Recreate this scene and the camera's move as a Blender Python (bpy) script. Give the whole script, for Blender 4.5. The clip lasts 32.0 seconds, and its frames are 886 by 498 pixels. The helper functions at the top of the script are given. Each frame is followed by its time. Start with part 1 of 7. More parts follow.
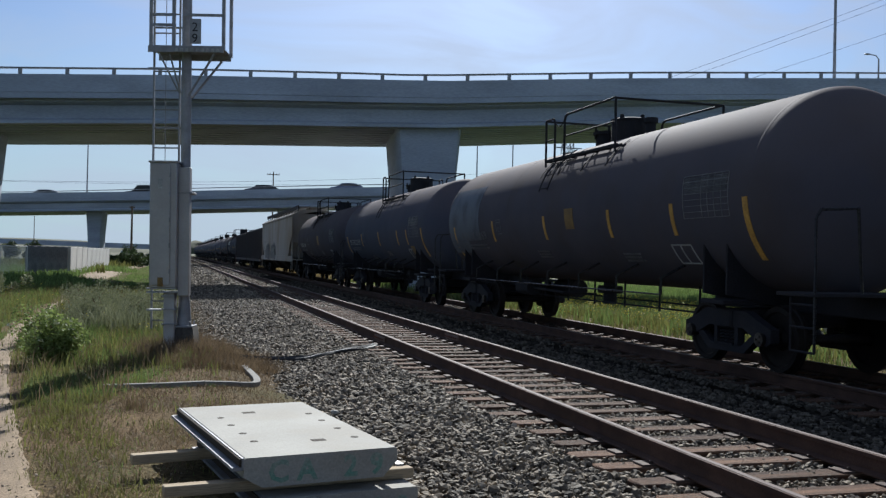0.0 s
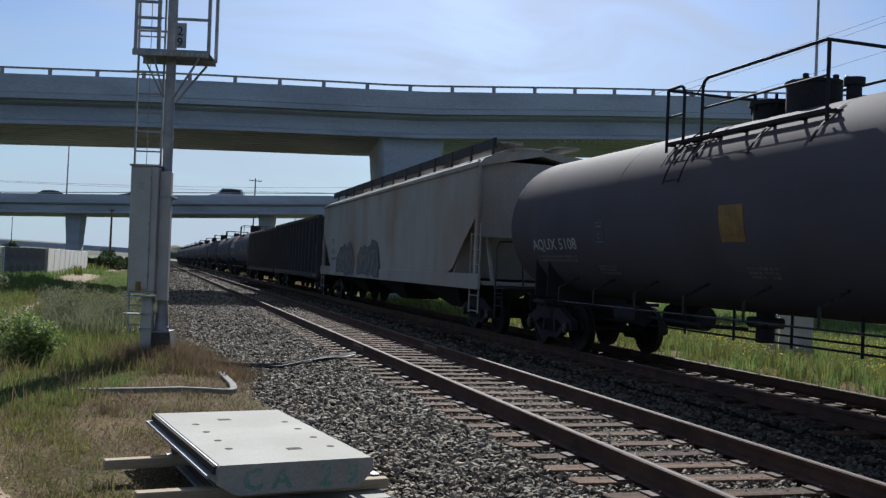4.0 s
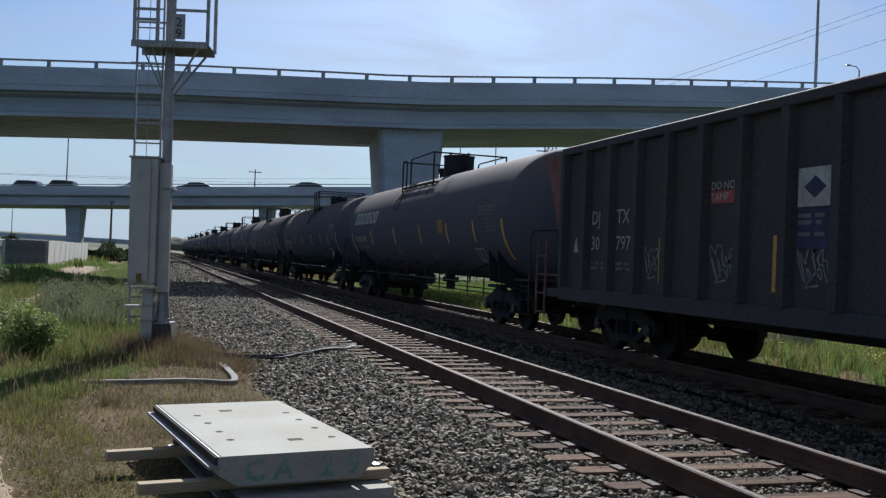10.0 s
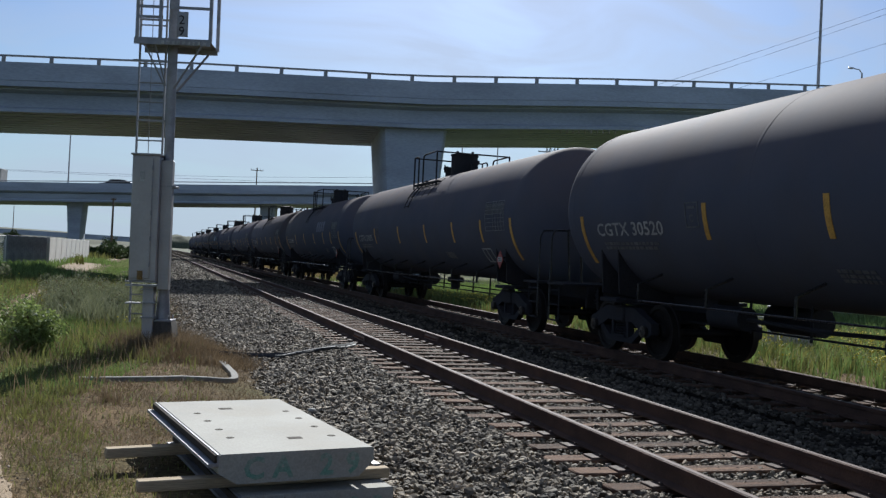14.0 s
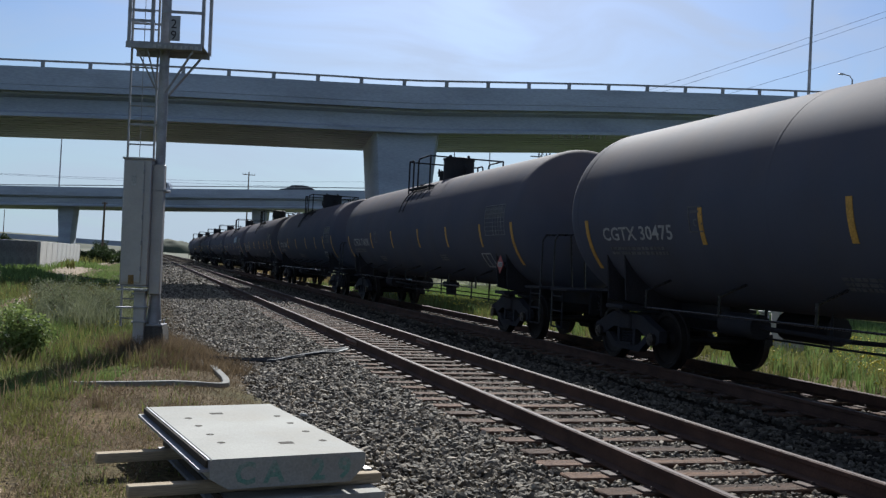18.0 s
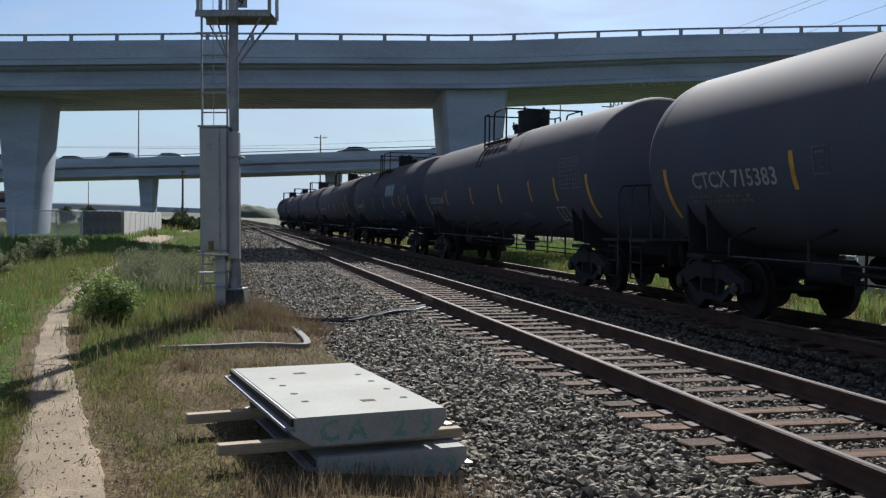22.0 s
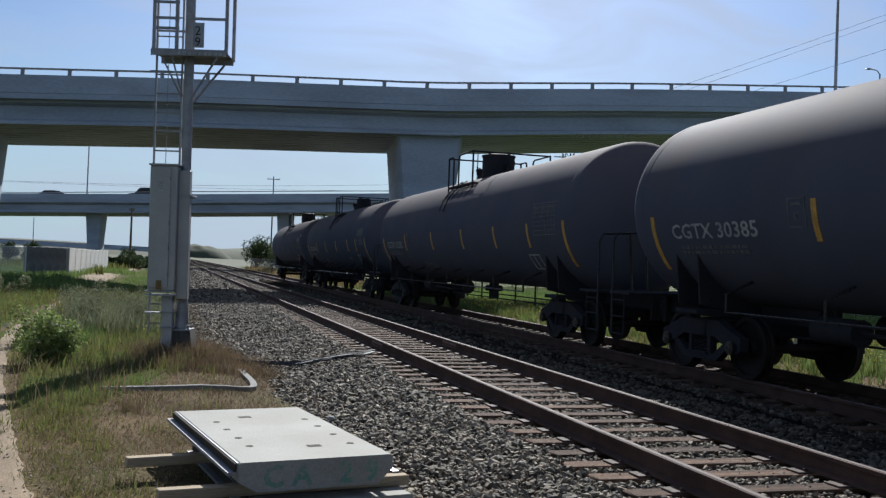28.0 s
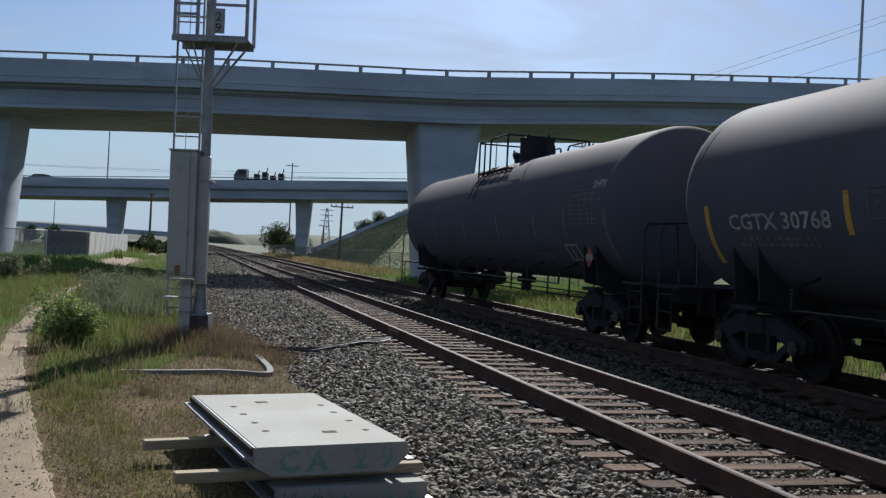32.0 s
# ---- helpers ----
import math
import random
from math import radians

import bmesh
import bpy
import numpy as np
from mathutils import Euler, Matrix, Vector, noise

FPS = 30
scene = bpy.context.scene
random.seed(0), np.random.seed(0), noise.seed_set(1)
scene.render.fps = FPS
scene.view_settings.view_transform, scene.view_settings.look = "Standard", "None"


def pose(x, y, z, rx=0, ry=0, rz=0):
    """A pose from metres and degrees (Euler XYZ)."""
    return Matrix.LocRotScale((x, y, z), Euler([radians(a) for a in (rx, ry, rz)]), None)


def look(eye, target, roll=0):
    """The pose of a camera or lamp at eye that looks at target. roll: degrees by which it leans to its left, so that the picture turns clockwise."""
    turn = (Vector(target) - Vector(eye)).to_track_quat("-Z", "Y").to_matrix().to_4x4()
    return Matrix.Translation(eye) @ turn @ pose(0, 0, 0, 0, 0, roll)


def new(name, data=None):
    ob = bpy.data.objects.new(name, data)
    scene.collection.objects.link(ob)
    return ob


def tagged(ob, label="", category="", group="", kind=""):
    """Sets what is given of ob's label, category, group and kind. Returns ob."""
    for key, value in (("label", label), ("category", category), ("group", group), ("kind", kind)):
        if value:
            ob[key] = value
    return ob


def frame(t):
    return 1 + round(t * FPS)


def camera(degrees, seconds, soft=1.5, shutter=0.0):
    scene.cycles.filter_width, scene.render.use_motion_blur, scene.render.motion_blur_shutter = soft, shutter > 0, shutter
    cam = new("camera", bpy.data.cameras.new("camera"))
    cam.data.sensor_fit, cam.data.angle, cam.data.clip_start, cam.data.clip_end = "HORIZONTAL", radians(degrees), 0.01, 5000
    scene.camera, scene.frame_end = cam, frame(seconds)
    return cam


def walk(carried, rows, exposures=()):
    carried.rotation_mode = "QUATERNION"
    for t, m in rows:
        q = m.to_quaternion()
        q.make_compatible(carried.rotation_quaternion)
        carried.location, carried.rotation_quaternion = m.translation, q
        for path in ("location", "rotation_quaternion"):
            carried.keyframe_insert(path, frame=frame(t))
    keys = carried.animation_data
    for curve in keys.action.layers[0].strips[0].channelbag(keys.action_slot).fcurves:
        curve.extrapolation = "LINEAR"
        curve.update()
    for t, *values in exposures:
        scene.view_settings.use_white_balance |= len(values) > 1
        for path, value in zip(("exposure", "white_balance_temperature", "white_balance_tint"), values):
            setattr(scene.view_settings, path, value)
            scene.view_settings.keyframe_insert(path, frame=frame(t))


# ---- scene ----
cam = camera(50.7, 32.0, soft=1.35)

# The eye of a person standing beside the main track; rail tops lie at z = 0, y runs along the rails.
EYE = (0.0, 0.0, 1.48)
PATH = [
    (0, -16.11, 0.56, -1.23), (0.5, -16.65, 0.62, -0.95), (1, -17.04, 0.73, -1.08), (1.5, -17.09, 0.87, -1.49),
    (2, -16.33, 0.95, -1.75), (2.5, -16.40, 1.07, -1.99), (3, -16.61, 1.27, -2.01), (3.5, -16.48, 1.17, -2.09),
    (4, -17.30, 1.26, -2.56), (4.5, -18.03, 1.54, -2.28), (6.5, -18.12, 1.03, -1.92), (7, -17.50, 0.92, -1.89),
    (7.5, -17.65, 1.19, -1.98), (8, -17.70, 1.13, -2.08), (8.5, -17.88, 1.10, -2.28), (9, -17.93, 1.13, -2.35),
    (9.5, -17.72, 0.88, -2.52), (10, -17.28, 0.68, -2.32), (10.5, -16.99, 0.49, -2.44), (11, -17.05, 0.35, -2.48),
    (11.5, -16.94, 0.40, -2.47), (12, -16.89, 0.44, -2.86), (12.5, -17.09, 0.46, -3.13), (13, -17.25, 0.64, -3.12),
    (13.5, -17.19, 0.71, -2.93), (14, -17.22, 0.66, -2.78), (14.5, -17.40, 0.65, -2.70), (16.5, -17.64, 1.01, -2.71),
    (17, -17.54, 0.95, -2.70), (17.5, -17.64, 0.93, -2.67), (18, -17.71, 0.97, -2.85), (18.5, -17.14, 0.02, -2.32),
    (19, -16.67, -1.46, -2.16), (19.5, -14.97, -1.85, -1.33), (20, -13.79, -1.59, -1.51), (20.5, -13.14, -2.14, -1.23),
    (21, -13.53, -2.45, -0.96), (21.5, -13.33, -2.11, -0.87), (22, -13.22, -1.83, -0.80), (22.5, -13.42, -1.92, -0.69),
    (23, -13.77, -1.78, -0.80), (23.5, -13.98, -1.56, -0.99), (24, -14.30, -1.47, -1.01), (24.5, -14.31, -1.12, -1.04),
    (25, -15.30, -0.53, -1.25), (25.5, -17.08, -0.01, -1.20), (27.5, -16.10, 0.92, -1.98), (28, -16.18, 1.02, -2.17),
    (28.5, -16.19, 0.98, -2.33), (29, -16.15, 0.89, -2.32), (29.5, -16.01, 0.81, -2.33), (30, -15.50, 1.00, -2.58),
    (30.5, -14.90, 0.97, -2.63), (31, -14.70, 0.79, -2.83), (31.5, -14.68, 0.31, -2.83), (32, -15.12, 0.27, -2.93),
]
walk(cam, [(t, pose(*EYE, 90 + pitch, roll, yaw)) for t, yaw, pitch, roll in PATH],
     [(0, 0.8, 6000, 8), (18, 0.8, 6000, 8), (19.5, 0.9, 6050, 8), (24.5, 0.9, 6050, 8), (27, 0.8, 6000, 8), (29.5, 0.78, 6000, 8), (32, 0.7, 6000, 8)])

# ---- light ----
SUN_AZ, SUN_EL = radians(18.5), radians(34.5)      # azimuth from +y towards +x
world = bpy.data.worlds.new("sky")
scene.world = world
world.use_nodes = True
wn, wl = world.node_tree.nodes, world.node_tree.links
sky = wn.new("ShaderNodeTexSky")
sky.sky_type, sky.sun_disc = "NISHITA", False
sky.sun_elevation, sky.sun_rotation = SUN_EL, SUN_AZ
sky.air_density, sky.dust_density, sky.ozone_density = 1.05, 0.9, 3.0
# thin cirrus streaks over the blue
wc = wn.new("ShaderNodeTexCoord")
wm = wn.new("ShaderNodeMapping")
wm.inputs["Rotation"].default_value = (0.25, 0.2, 0.55)
wm.inputs["Scale"].default_value = (1.3, 5.0, 7.0)
wz = wn.new("ShaderNodeTexNoise")
wz.inputs["Scale"].default_value, wz.inputs["Detail"].default_value = 2.3, 7
wz.inputs["Distortion"].default_value = 0.9
wr = wn.new("ShaderNodeMapRange")
wr.inputs["From Min"].default_value, wr.inputs["From Max"].default_value, wr.inputs["To Max"].default_value = 0.4, 0.64, 0.55
mixer = wn.new("ShaderNodeMix")
mixer.data_type = "RGBA"
mixer.inputs["B"].default_value = (6.7, 7.4, 8.9, 1)
wl.new(wc.outputs["Generated"], wm.inputs["Vector"])
wl.new(wm.outputs["Vector"], wz.inputs["Vector"])
wl.new(wz.outputs["Fac"], wr.inputs["Value"])
wl.new(wr.outputs["Result"], mixer.inputs["Factor"])
# pale haze round the whole horizon
wh = wn.new("ShaderNodeMix")
wh.data_type = "RGBA"
wh.inputs["B"].default_value = (6.0, 7.9, 8.8, 1)
wx = wn.new("ShaderNodeSeparateXYZ")
wy = wn.new("ShaderNodeMapRange")
wy.interpolation_type = "SMOOTHSTEP"
for key, val in (("From Min", 0.26), ("From Max", 0.0), ("To Min", 0.0), ("To Max", 0.85)):
    wy.inputs[key].default_value = val
wl.new(wc.outputs["Generated"], wx.inputs["Vector"])
wl.new(wx.outputs["Z"], wy.inputs["Value"])
wl.new(wy.outputs["Result"], wh.inputs["Factor"])
tint = wn.new("ShaderNodeMix")
tint.data_type, tint.blend_type = "RGBA", "MULTIPLY"
tint.inputs["Factor"].default_value = 1.0
tint.inputs["B"].default_value = (0.86, 0.95, 1.13, 1)
wl.new(sky.outputs["Color"], tint.inputs["A"])
wl.new(tint.outputs["Result"], wh.inputs["A"])
wl.new(wh.outputs["Result"], mixer.inputs["A"])
wl.new(mixer.outputs["Result"], wn["Background"].inputs["Color"])
wn["Background"].inputs["Strength"].default_value = 0.043
sun = new("sun", bpy.data.lights.new("sun", "SUN"))
sun.data.energy, sun.data.angle, sun.data.color = 5.0, radians(0.5), (1.0, 0.96, 0.9)
sun.matrix_world = look((math.sin(SUN_AZ) * math.cos(SUN_EL) * 100, math.cos(SUN_AZ) * math.cos(SUN_EL) * 100,
                         math.sin(SUN_EL) * 100), (0, 0, 0))


# ---- materials ----
def mat(name, c1, c2=None, rough=0.7, metal=0.0, scale=3.0, fine=45.0, bump=0.25, depth=0.01, grain=0.25, vary=0.0,
        stain=None, stain_scale=1.2, stain_amount=0.5, stretch=(1, 1, 1), island=0.0, trans=0.0, top=None, spec=0.15, rvar=0.1):
    """Two colours mixed by broad noise, a fine grain over them, optional stains, relief from the fine noise."""
    m = bpy.data.materials.new(name)
    m.use_nodes = True
    n, l = m.node_tree.nodes, m.node_tree.links
    b = n["Principled BSDF"]
    co = n.new("ShaderNodeTexCoord")
    mp = n.new("ShaderNodeMapping")
    mp.inputs["Scale"].default_value = stretch
    l.new(co.outputs["Object"], mp.inputs["Vector"])

    def noise_tex(s, d=4):
        t = n.new("ShaderNodeTexNoise")
        t.inputs["Scale"].default_value, t.inputs["Detail"].default_value = s, d
        l.new(mp.outputs["Vector"], t.inputs["Vector"])
        return t.outputs["Fac"]

    def ranged(sock, a, b_, c, d):
        r = n.new("ShaderNodeMapRange")
        for k, v in (("From Min", a), ("From Max", b_), ("To Min", c), ("To Max", d)):
            r.inputs[k].default_value = v
        l.new(sock, r.inputs["Value"])
        return r.outputs["Result"]

    def mixed(fac, a, b_, kind="MIX"):
        x = n.new("ShaderNodeMix")
        x.data_type, x.blend_type = "RGBA", kind
        for k, v in (("Factor", fac), ("A", a), ("B", b_)):
            if isinstance(v, tuple):
                x.inputs[k].default_value = (*v, 1)
            elif isinstance(v, float):
                x.inputs[k].default_value = v
            else:
                l.new(v, x.inputs[k])
        return x.outputs["Result"]

    c2 = c2 or tuple(v * 0.75 for v in c1)
    broad, small = noise_tex(scale), noise_tex(fine, 3)
    col = mixed(ranged(broad, 0.35, 0.65, 0, 1), c1, c2)
    if stain:
        col = mixed(ranged(noise_tex(stain_scale, 7), 0.48, 0.7, 0, stain_amount), col, stain)
    # blends into a second colour with height, broken up by noise
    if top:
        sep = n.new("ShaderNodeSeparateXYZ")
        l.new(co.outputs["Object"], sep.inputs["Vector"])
        top_blend = n.new("ShaderNodeMath")
        top_blend.operation = "MULTIPLY"
        l.new(ranged(sep.outputs["Z"], top[1], top[2], 0, top[3]), top_blend.inputs[0])
        l.new(ranged(noise_tex(1.6, 6), 0.3, 0.6, 0.55, 1.0), top_blend.inputs[1])
        col = mixed(top_blend.outputs["Value"], col, top[0])
    if grain:
        g = ranged(small, 0.3, 0.7, 1 - grain, 1 + grain)
        gray = n.new("ShaderNodeCombineColor")
        for k in ("Red", "Green", "Blue"):
            l.new(g, gray.inputs[k])
        col = mixed(1.0, col, gray.outputs["Color"], "MULTIPLY")
    for amount, node, out in ((vary, "ShaderNodeObjectInfo", "Random"), (island, "ShaderNodeNewGeometry", "Random Per Island")):
        if amount:
            oi = n.new(node)
            g = ranged(oi.outputs[out], 0, 1, 1 - amount, 1 + amount)
            gray = n.new("ShaderNodeCombineColor")
            for k in ("Red", "Green", "Blue"):
                l.new(g, gray.inputs[k])
            col = mixed(1.0, col, gray.outputs["Color"], "MULTIPLY")
    l.new(col, b.inputs["Base Color"])
    l.new(ranged(small, 0.3, 0.7, max(0.02, rough - rvar), min(1, rough + rvar)), b.inputs["Roughness"])
    b.inputs["Metallic"].default_value = metal
    b.inputs["Specular IOR Level"].default_value = spec
    if bump:
        bp = n.new("ShaderNodeBump")
        bp.inputs["Strength"].default_value, bp.inputs["Distance"].default_value = bump, depth
        l.new(small, bp.inputs["Height"])
        l.new(bp.outputs["Normal"], b.inputs["Normal"])
    if trans:
        tr = n.new("ShaderNodeBsdfTranslucent")
        l.new(col, tr.inputs["Color"])
        ms = n.new("ShaderNodeMixShader")
        ms.inputs["Fac"].default_value = trans
        l.new(b.outputs["BSDF"], ms.inputs[1])
        l.new(tr.outputs["BSDF"], ms.inputs[2])
        l.new(ms.outputs["Shader"], n["Material Output"].inputs["Surface"])
    return m


M_SOIL = mat("dry_soil", (0.125, 0.086, 0.048), (0.08, 0.057, 0.032), 0.95, spec=0.03, scale=0.9, fine=26, bump=0.8, depth=0.04, grain=0.5,
             stain=(0.07, 0.075, 0.03), stain_scale=0.25, stain_amount=0.6)
M_FIELD = mat("distant_field", (0.06, 0.068, 0.036), (0.085, 0.078, 0.046), 0.95, scale=0.05, fine=2, bump=0.3, depth=0.1, grain=0.3)
M_PATH = mat("trodden_dirt", (0.25, 0.188, 0.122), (0.185, 0.138, 0.09), 0.95, scale=1.3, fine=70, bump=0.7, depth=0.012, grain=0.35, stain=(0.12, 0.092, 0.064), stain_scale=2.2, stain_amount=0.55)
# near-black, so the shade in gaps between loose stones is in the colour
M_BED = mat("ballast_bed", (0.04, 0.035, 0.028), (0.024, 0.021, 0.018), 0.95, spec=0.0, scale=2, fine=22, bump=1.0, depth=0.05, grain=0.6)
M_STONE = mat("crushed_stone", (0.23, 0.19, 0.137), (0.072, 0.06, 0.046), 0.75, scale=6, fine=60, bump=0.25, depth=0.003, grain=0.3, island=0.7, spec=0.1,
              stain=(0.1, 0.078, 0.05), stain_scale=0.9, stain_amount=0.45)
# darker copy of the crushed stone; the train's shade is in its colour
M_STONE_SHADE = mat("shaded_crushed_stone", (0.12, 0.1, 0.074), (0.05, 0.042, 0.033), 0.8, scale=6, fine=60, bump=0.25, depth=0.003, grain=0.3, island=0.6, spec=0.08)
M_TIE = mat("weathered_timber", (0.108, 0.062, 0.038), (0.04, 0.024, 0.017), 0.9, scale=2.5, fine=30, bump=0.7, depth=0.015, grain=0.45,
            vary=0.4, stretch=(0.6, 5, 5))
M_RAIL = mat("rusty_rail", (0.085, 0.048, 0.034), (0.052, 0.031, 0.023), 0.85, 0.0, scale=3, fine=60, bump=0.2, depth=0.003)
M_RAILTOP = mat("polished_rail_head", (0.168, 0.134, 0.12), (0.108, 0.0864, 0.0768), 0.75, 0.0, spec=0.08, scale=4, fine=70, bump=0.05, depth=0.001, stretch=(6, 0.3, 1))
M_PLATE = mat("rusty_plate", (0.0975, 0.0675, 0.054), (0.06, 0.042, 0.0338), 0.8, 0.0, scale=9, fine=60, vary=0.25)
M_CONC = mat("bridge_concrete", (0.385, 0.42, 0.49), (0.31, 0.34, 0.4), 0.9, scale=0.35, fine=9, bump=0.2, depth=0.01, grain=0.1,
             stain=(0.22, 0.235, 0.265), stain_scale=0.5, stain_amount=0.4, stretch=(0.5, 0.5, 2))
M_PANEL = mat("precast_concrete", (0.328, 0.316, 0.28), (0.28, 0.269, 0.238), 0.85, scale=1.4, fine=70, bump=0.25, depth=0.003, grain=0.12,
              stain=(0.28, 0.25, 0.2), stain_scale=2.2, stain_amount=0.4)
M_STEEL = mat("galvanised_steel", (0.281, 0.281, 0.293), (0.204, 0.204, 0.212), 0.55, 0.4, scale=5, fine=30, bump=0.05, grain=0.1,
              stain=(0.3, 0.25, 0.2), stain_scale=2.5, stain_amount=0.3)
M_CASE = mat("aluminium_case", (0.38, 0.36, 0.345), (0.31, 0.295, 0.285), 0.55, 0.3, scale=2, fine=30, bump=0.05, grain=0.06,
             stain=(0.34, 0.31, 0.29), stain_scale=1.5, stain_amount=0.3)
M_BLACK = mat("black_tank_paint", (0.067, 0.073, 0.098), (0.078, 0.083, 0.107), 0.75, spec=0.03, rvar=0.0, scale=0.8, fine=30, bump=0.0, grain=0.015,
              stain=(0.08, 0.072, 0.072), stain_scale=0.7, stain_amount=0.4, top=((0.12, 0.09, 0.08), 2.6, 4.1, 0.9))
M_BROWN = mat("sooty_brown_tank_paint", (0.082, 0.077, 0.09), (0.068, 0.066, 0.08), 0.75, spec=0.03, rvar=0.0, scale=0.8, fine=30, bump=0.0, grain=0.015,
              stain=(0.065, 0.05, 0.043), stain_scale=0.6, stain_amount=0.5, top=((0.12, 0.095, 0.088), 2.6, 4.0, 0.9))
M_FRAME = mat("black_underframe", (0.02, 0.02, 0.024), (0.027, 0.025, 0.027), 0.8, scale=3, fine=40, grain=0.3)
M_WHEEL = mat("wheel_steel", (0.02, 0.016, 0.014), (0.012, 0.01, 0.01), 0.6, 0.3, scale=4, fine=50)
M_GREY = mat("grey_hopper_paint", (0.3, 0.285, 0.27), (0.25, 0.225, 0.2), 0.7, scale=0.6, fine=20, bump=0.08, grain=0.08,
             stain=(0.2, 0.135, 0.09), stain_scale=0.7, stain_amount=0.65, stretch=(1, 1, 0.4))
M_GOND = mat("black_gondola_paint", (0.045, 0.044, 0.048), (0.054, 0.05, 0.051), 0.8, scale=0.9, fine=25, bump=0.15, grain=0.25,
             stain=(0.05, 0.036, 0.028), stain_scale=0.8, stain_amount=0.4)
M_YELLOW = mat("orange_reflective_strip", (0.48, 0.28, 0.065), (0.34, 0.19, 0.05), 0.5, scale=6, fine=40, bump=0.02)
M_WHITE = mat("white_lettering", (0.36, 0.36, 0.345), (0.25, 0.25, 0.24), 0.6, scale=5, fine=40, bump=0.0)
M_AMBER = mat("faded_amber_sheet", (0.22, 0.14, 0.05), (0.15, 0.095, 0.04), 0.6, scale=6, fine=40, bump=0)
M_WOOD = mat("old_pole_wood", (0.17, 0.12, 0.085), (0.1, 0.075, 0.055), 0.9, scale=3, fine=20, stretch=(4, 4, 0.5))


# ---- geometry ----
class Geo:
    """Vertices and faces of one part, gathered from simple solids."""

    def __init__(self):
        self.v, self.f = [], []

    def add(self, vs, fs):
        k = len(self.v)
        self.v += [tuple(p) for p in vs]
        self.f += [tuple(i + k for i in f) for f in fs]
        return self

    def box(self, x0, x1, y0, y1, z0, z1, bev=0.0):
        if bev <= 0:
            return self.add([(x, y, z) for z in (z0, z1) for y in (y0, y1) for x in (x0, x1)],
                            [(0, 2, 3, 1), (4, 5, 7, 6), (0, 1, 5, 4), (2, 6, 7, 3), (0, 4, 6, 2), (1, 3, 7, 5)])
        c, h = ((x0 + x1) / 2, (y0 + y1) / 2, (z0 + z1) / 2), ((x1 - x0) / 2, (y1 - y0) / 2, (z1 - z0) / 2)
        vs, idx = [], {}
        for s in [(a, b, d) for a in (-1, 1) for b in (-1, 1) for d in (-1, 1)]:
            for ax in range(3):
                p = [s[i] * (h[i] - (0 if i == ax else bev)) + c[i] for i in range(3)]
                idx[s, ax] = len(vs)
                vs.append(p)
        fs = []
        for ax in range(3):
            u, w = (ax + 1) % 3, (ax + 2) % 3
            for sg in (-1, 1):
                ring = []
                for a, b in ((-1, -1), (1, -1), (1, 1), (-1, 1)):
                    s = [0, 0, 0]
                    s[ax], s[u], s[w] = sg, a, b
                    ring.append(idx[tuple(s), ax])
                fs.append(tuple(ring if sg > 0 else ring[::-1]))
            for a in (-1, 1):
                for b in (-1, 1):
                    s0, s1 = [0, 0, 0], [0, 0, 0]
                    s0[ax], s1[ax] = -1, 1
                    s0[u] = s1[u] = a
                    s0[w] = s1[w] = b
                    q = (idx[tuple(s0), u], idx[tuple(s1), u], idx[tuple(s1), w], idx[tuple(s0), w])
                    fs.append(q if a * b > 0 else q[::-1])
        for s in [(a, b, d) for a in (-1, 1) for b in (-1, 1) for d in (-1, 1)]:
            q = (idx[s, 0], idx[s, 1], idx[s, 2])
            fs.append(q if s[0] * s[1] * s[2] > 0 else q[::-1])
        return self.add(vs, fs)

    def cyl(self, a, b, r, n=10, r2=None, caps=True):
        a, b = Vector(a), Vector(b)
        r2 = r if r2 is None else r2
        w = (b - a).normalized()
        u = w.orthogonal().normalized()
        v = w.cross(u)
        ring = [(u * math.cos(2 * math.pi * i / n) + v * math.sin(2 * math.pi * i / n)) for i in range(n)]
        vs = [a + d * r for d in ring] + [b + d * r2 for d in ring]
        fs = [(i, (i + 1) % n, n + (i + 1) % n, n + i) for i in range(n)]
        if caps:
            fs += [tuple(range(n - 1, -1, -1)), tuple(range(n, 2 * n))]
        return self.add(vs, fs)

    def tube(self, pts, r, n=6):
        """A round bar through the points, in one piece."""
        pts = [Vector(p) for p in pts]
        rings, u = [], None
        for i, p in enumerate(pts):
            a = (p - pts[i - 1]).normalized() if i else (pts[1] - p).normalized()
            b = (pts[i + 1] - p).normalized() if i + 1 < len(pts) else a
            w = (a + b).normalized() if (a + b).length > 1e-4 else a
            u = w.orthogonal().normalized() if u is None else (u - w * u.dot(w)).normalized()
            v = w.cross(u)
            k = min(1.6, 1 / max(0.5, w.dot(a)))
            rings.append([tuple(p + (u * math.cos(2 * math.pi * j / n) + v * math.sin(2 * math.pi * j / n)) * r * k) for j in range(n)])
        return self.sweep(rings)

    def lathe(self, prof, zc, n=40, xc=0.0):
        """Turned about an axis along y at height zc; prof: (y, radius)."""
        k = len(prof)
        vs = [(xc + r * math.cos(2 * math.pi * i / n), y, zc + r * math.sin(2 * math.pi * i / n)) for y, r in prof for i in range(n)]
        fs = [(j * n + i, j * n + (i + 1) % n, (j + 1) * n + (i + 1) % n, (j + 1) * n + i) for j in range(k - 1) for i in range(n)]
        fs += [tuple(range(n - 1, -1, -1)), tuple((k - 1) * n + i for i in range(n))]
        return self.add(vs, fs)

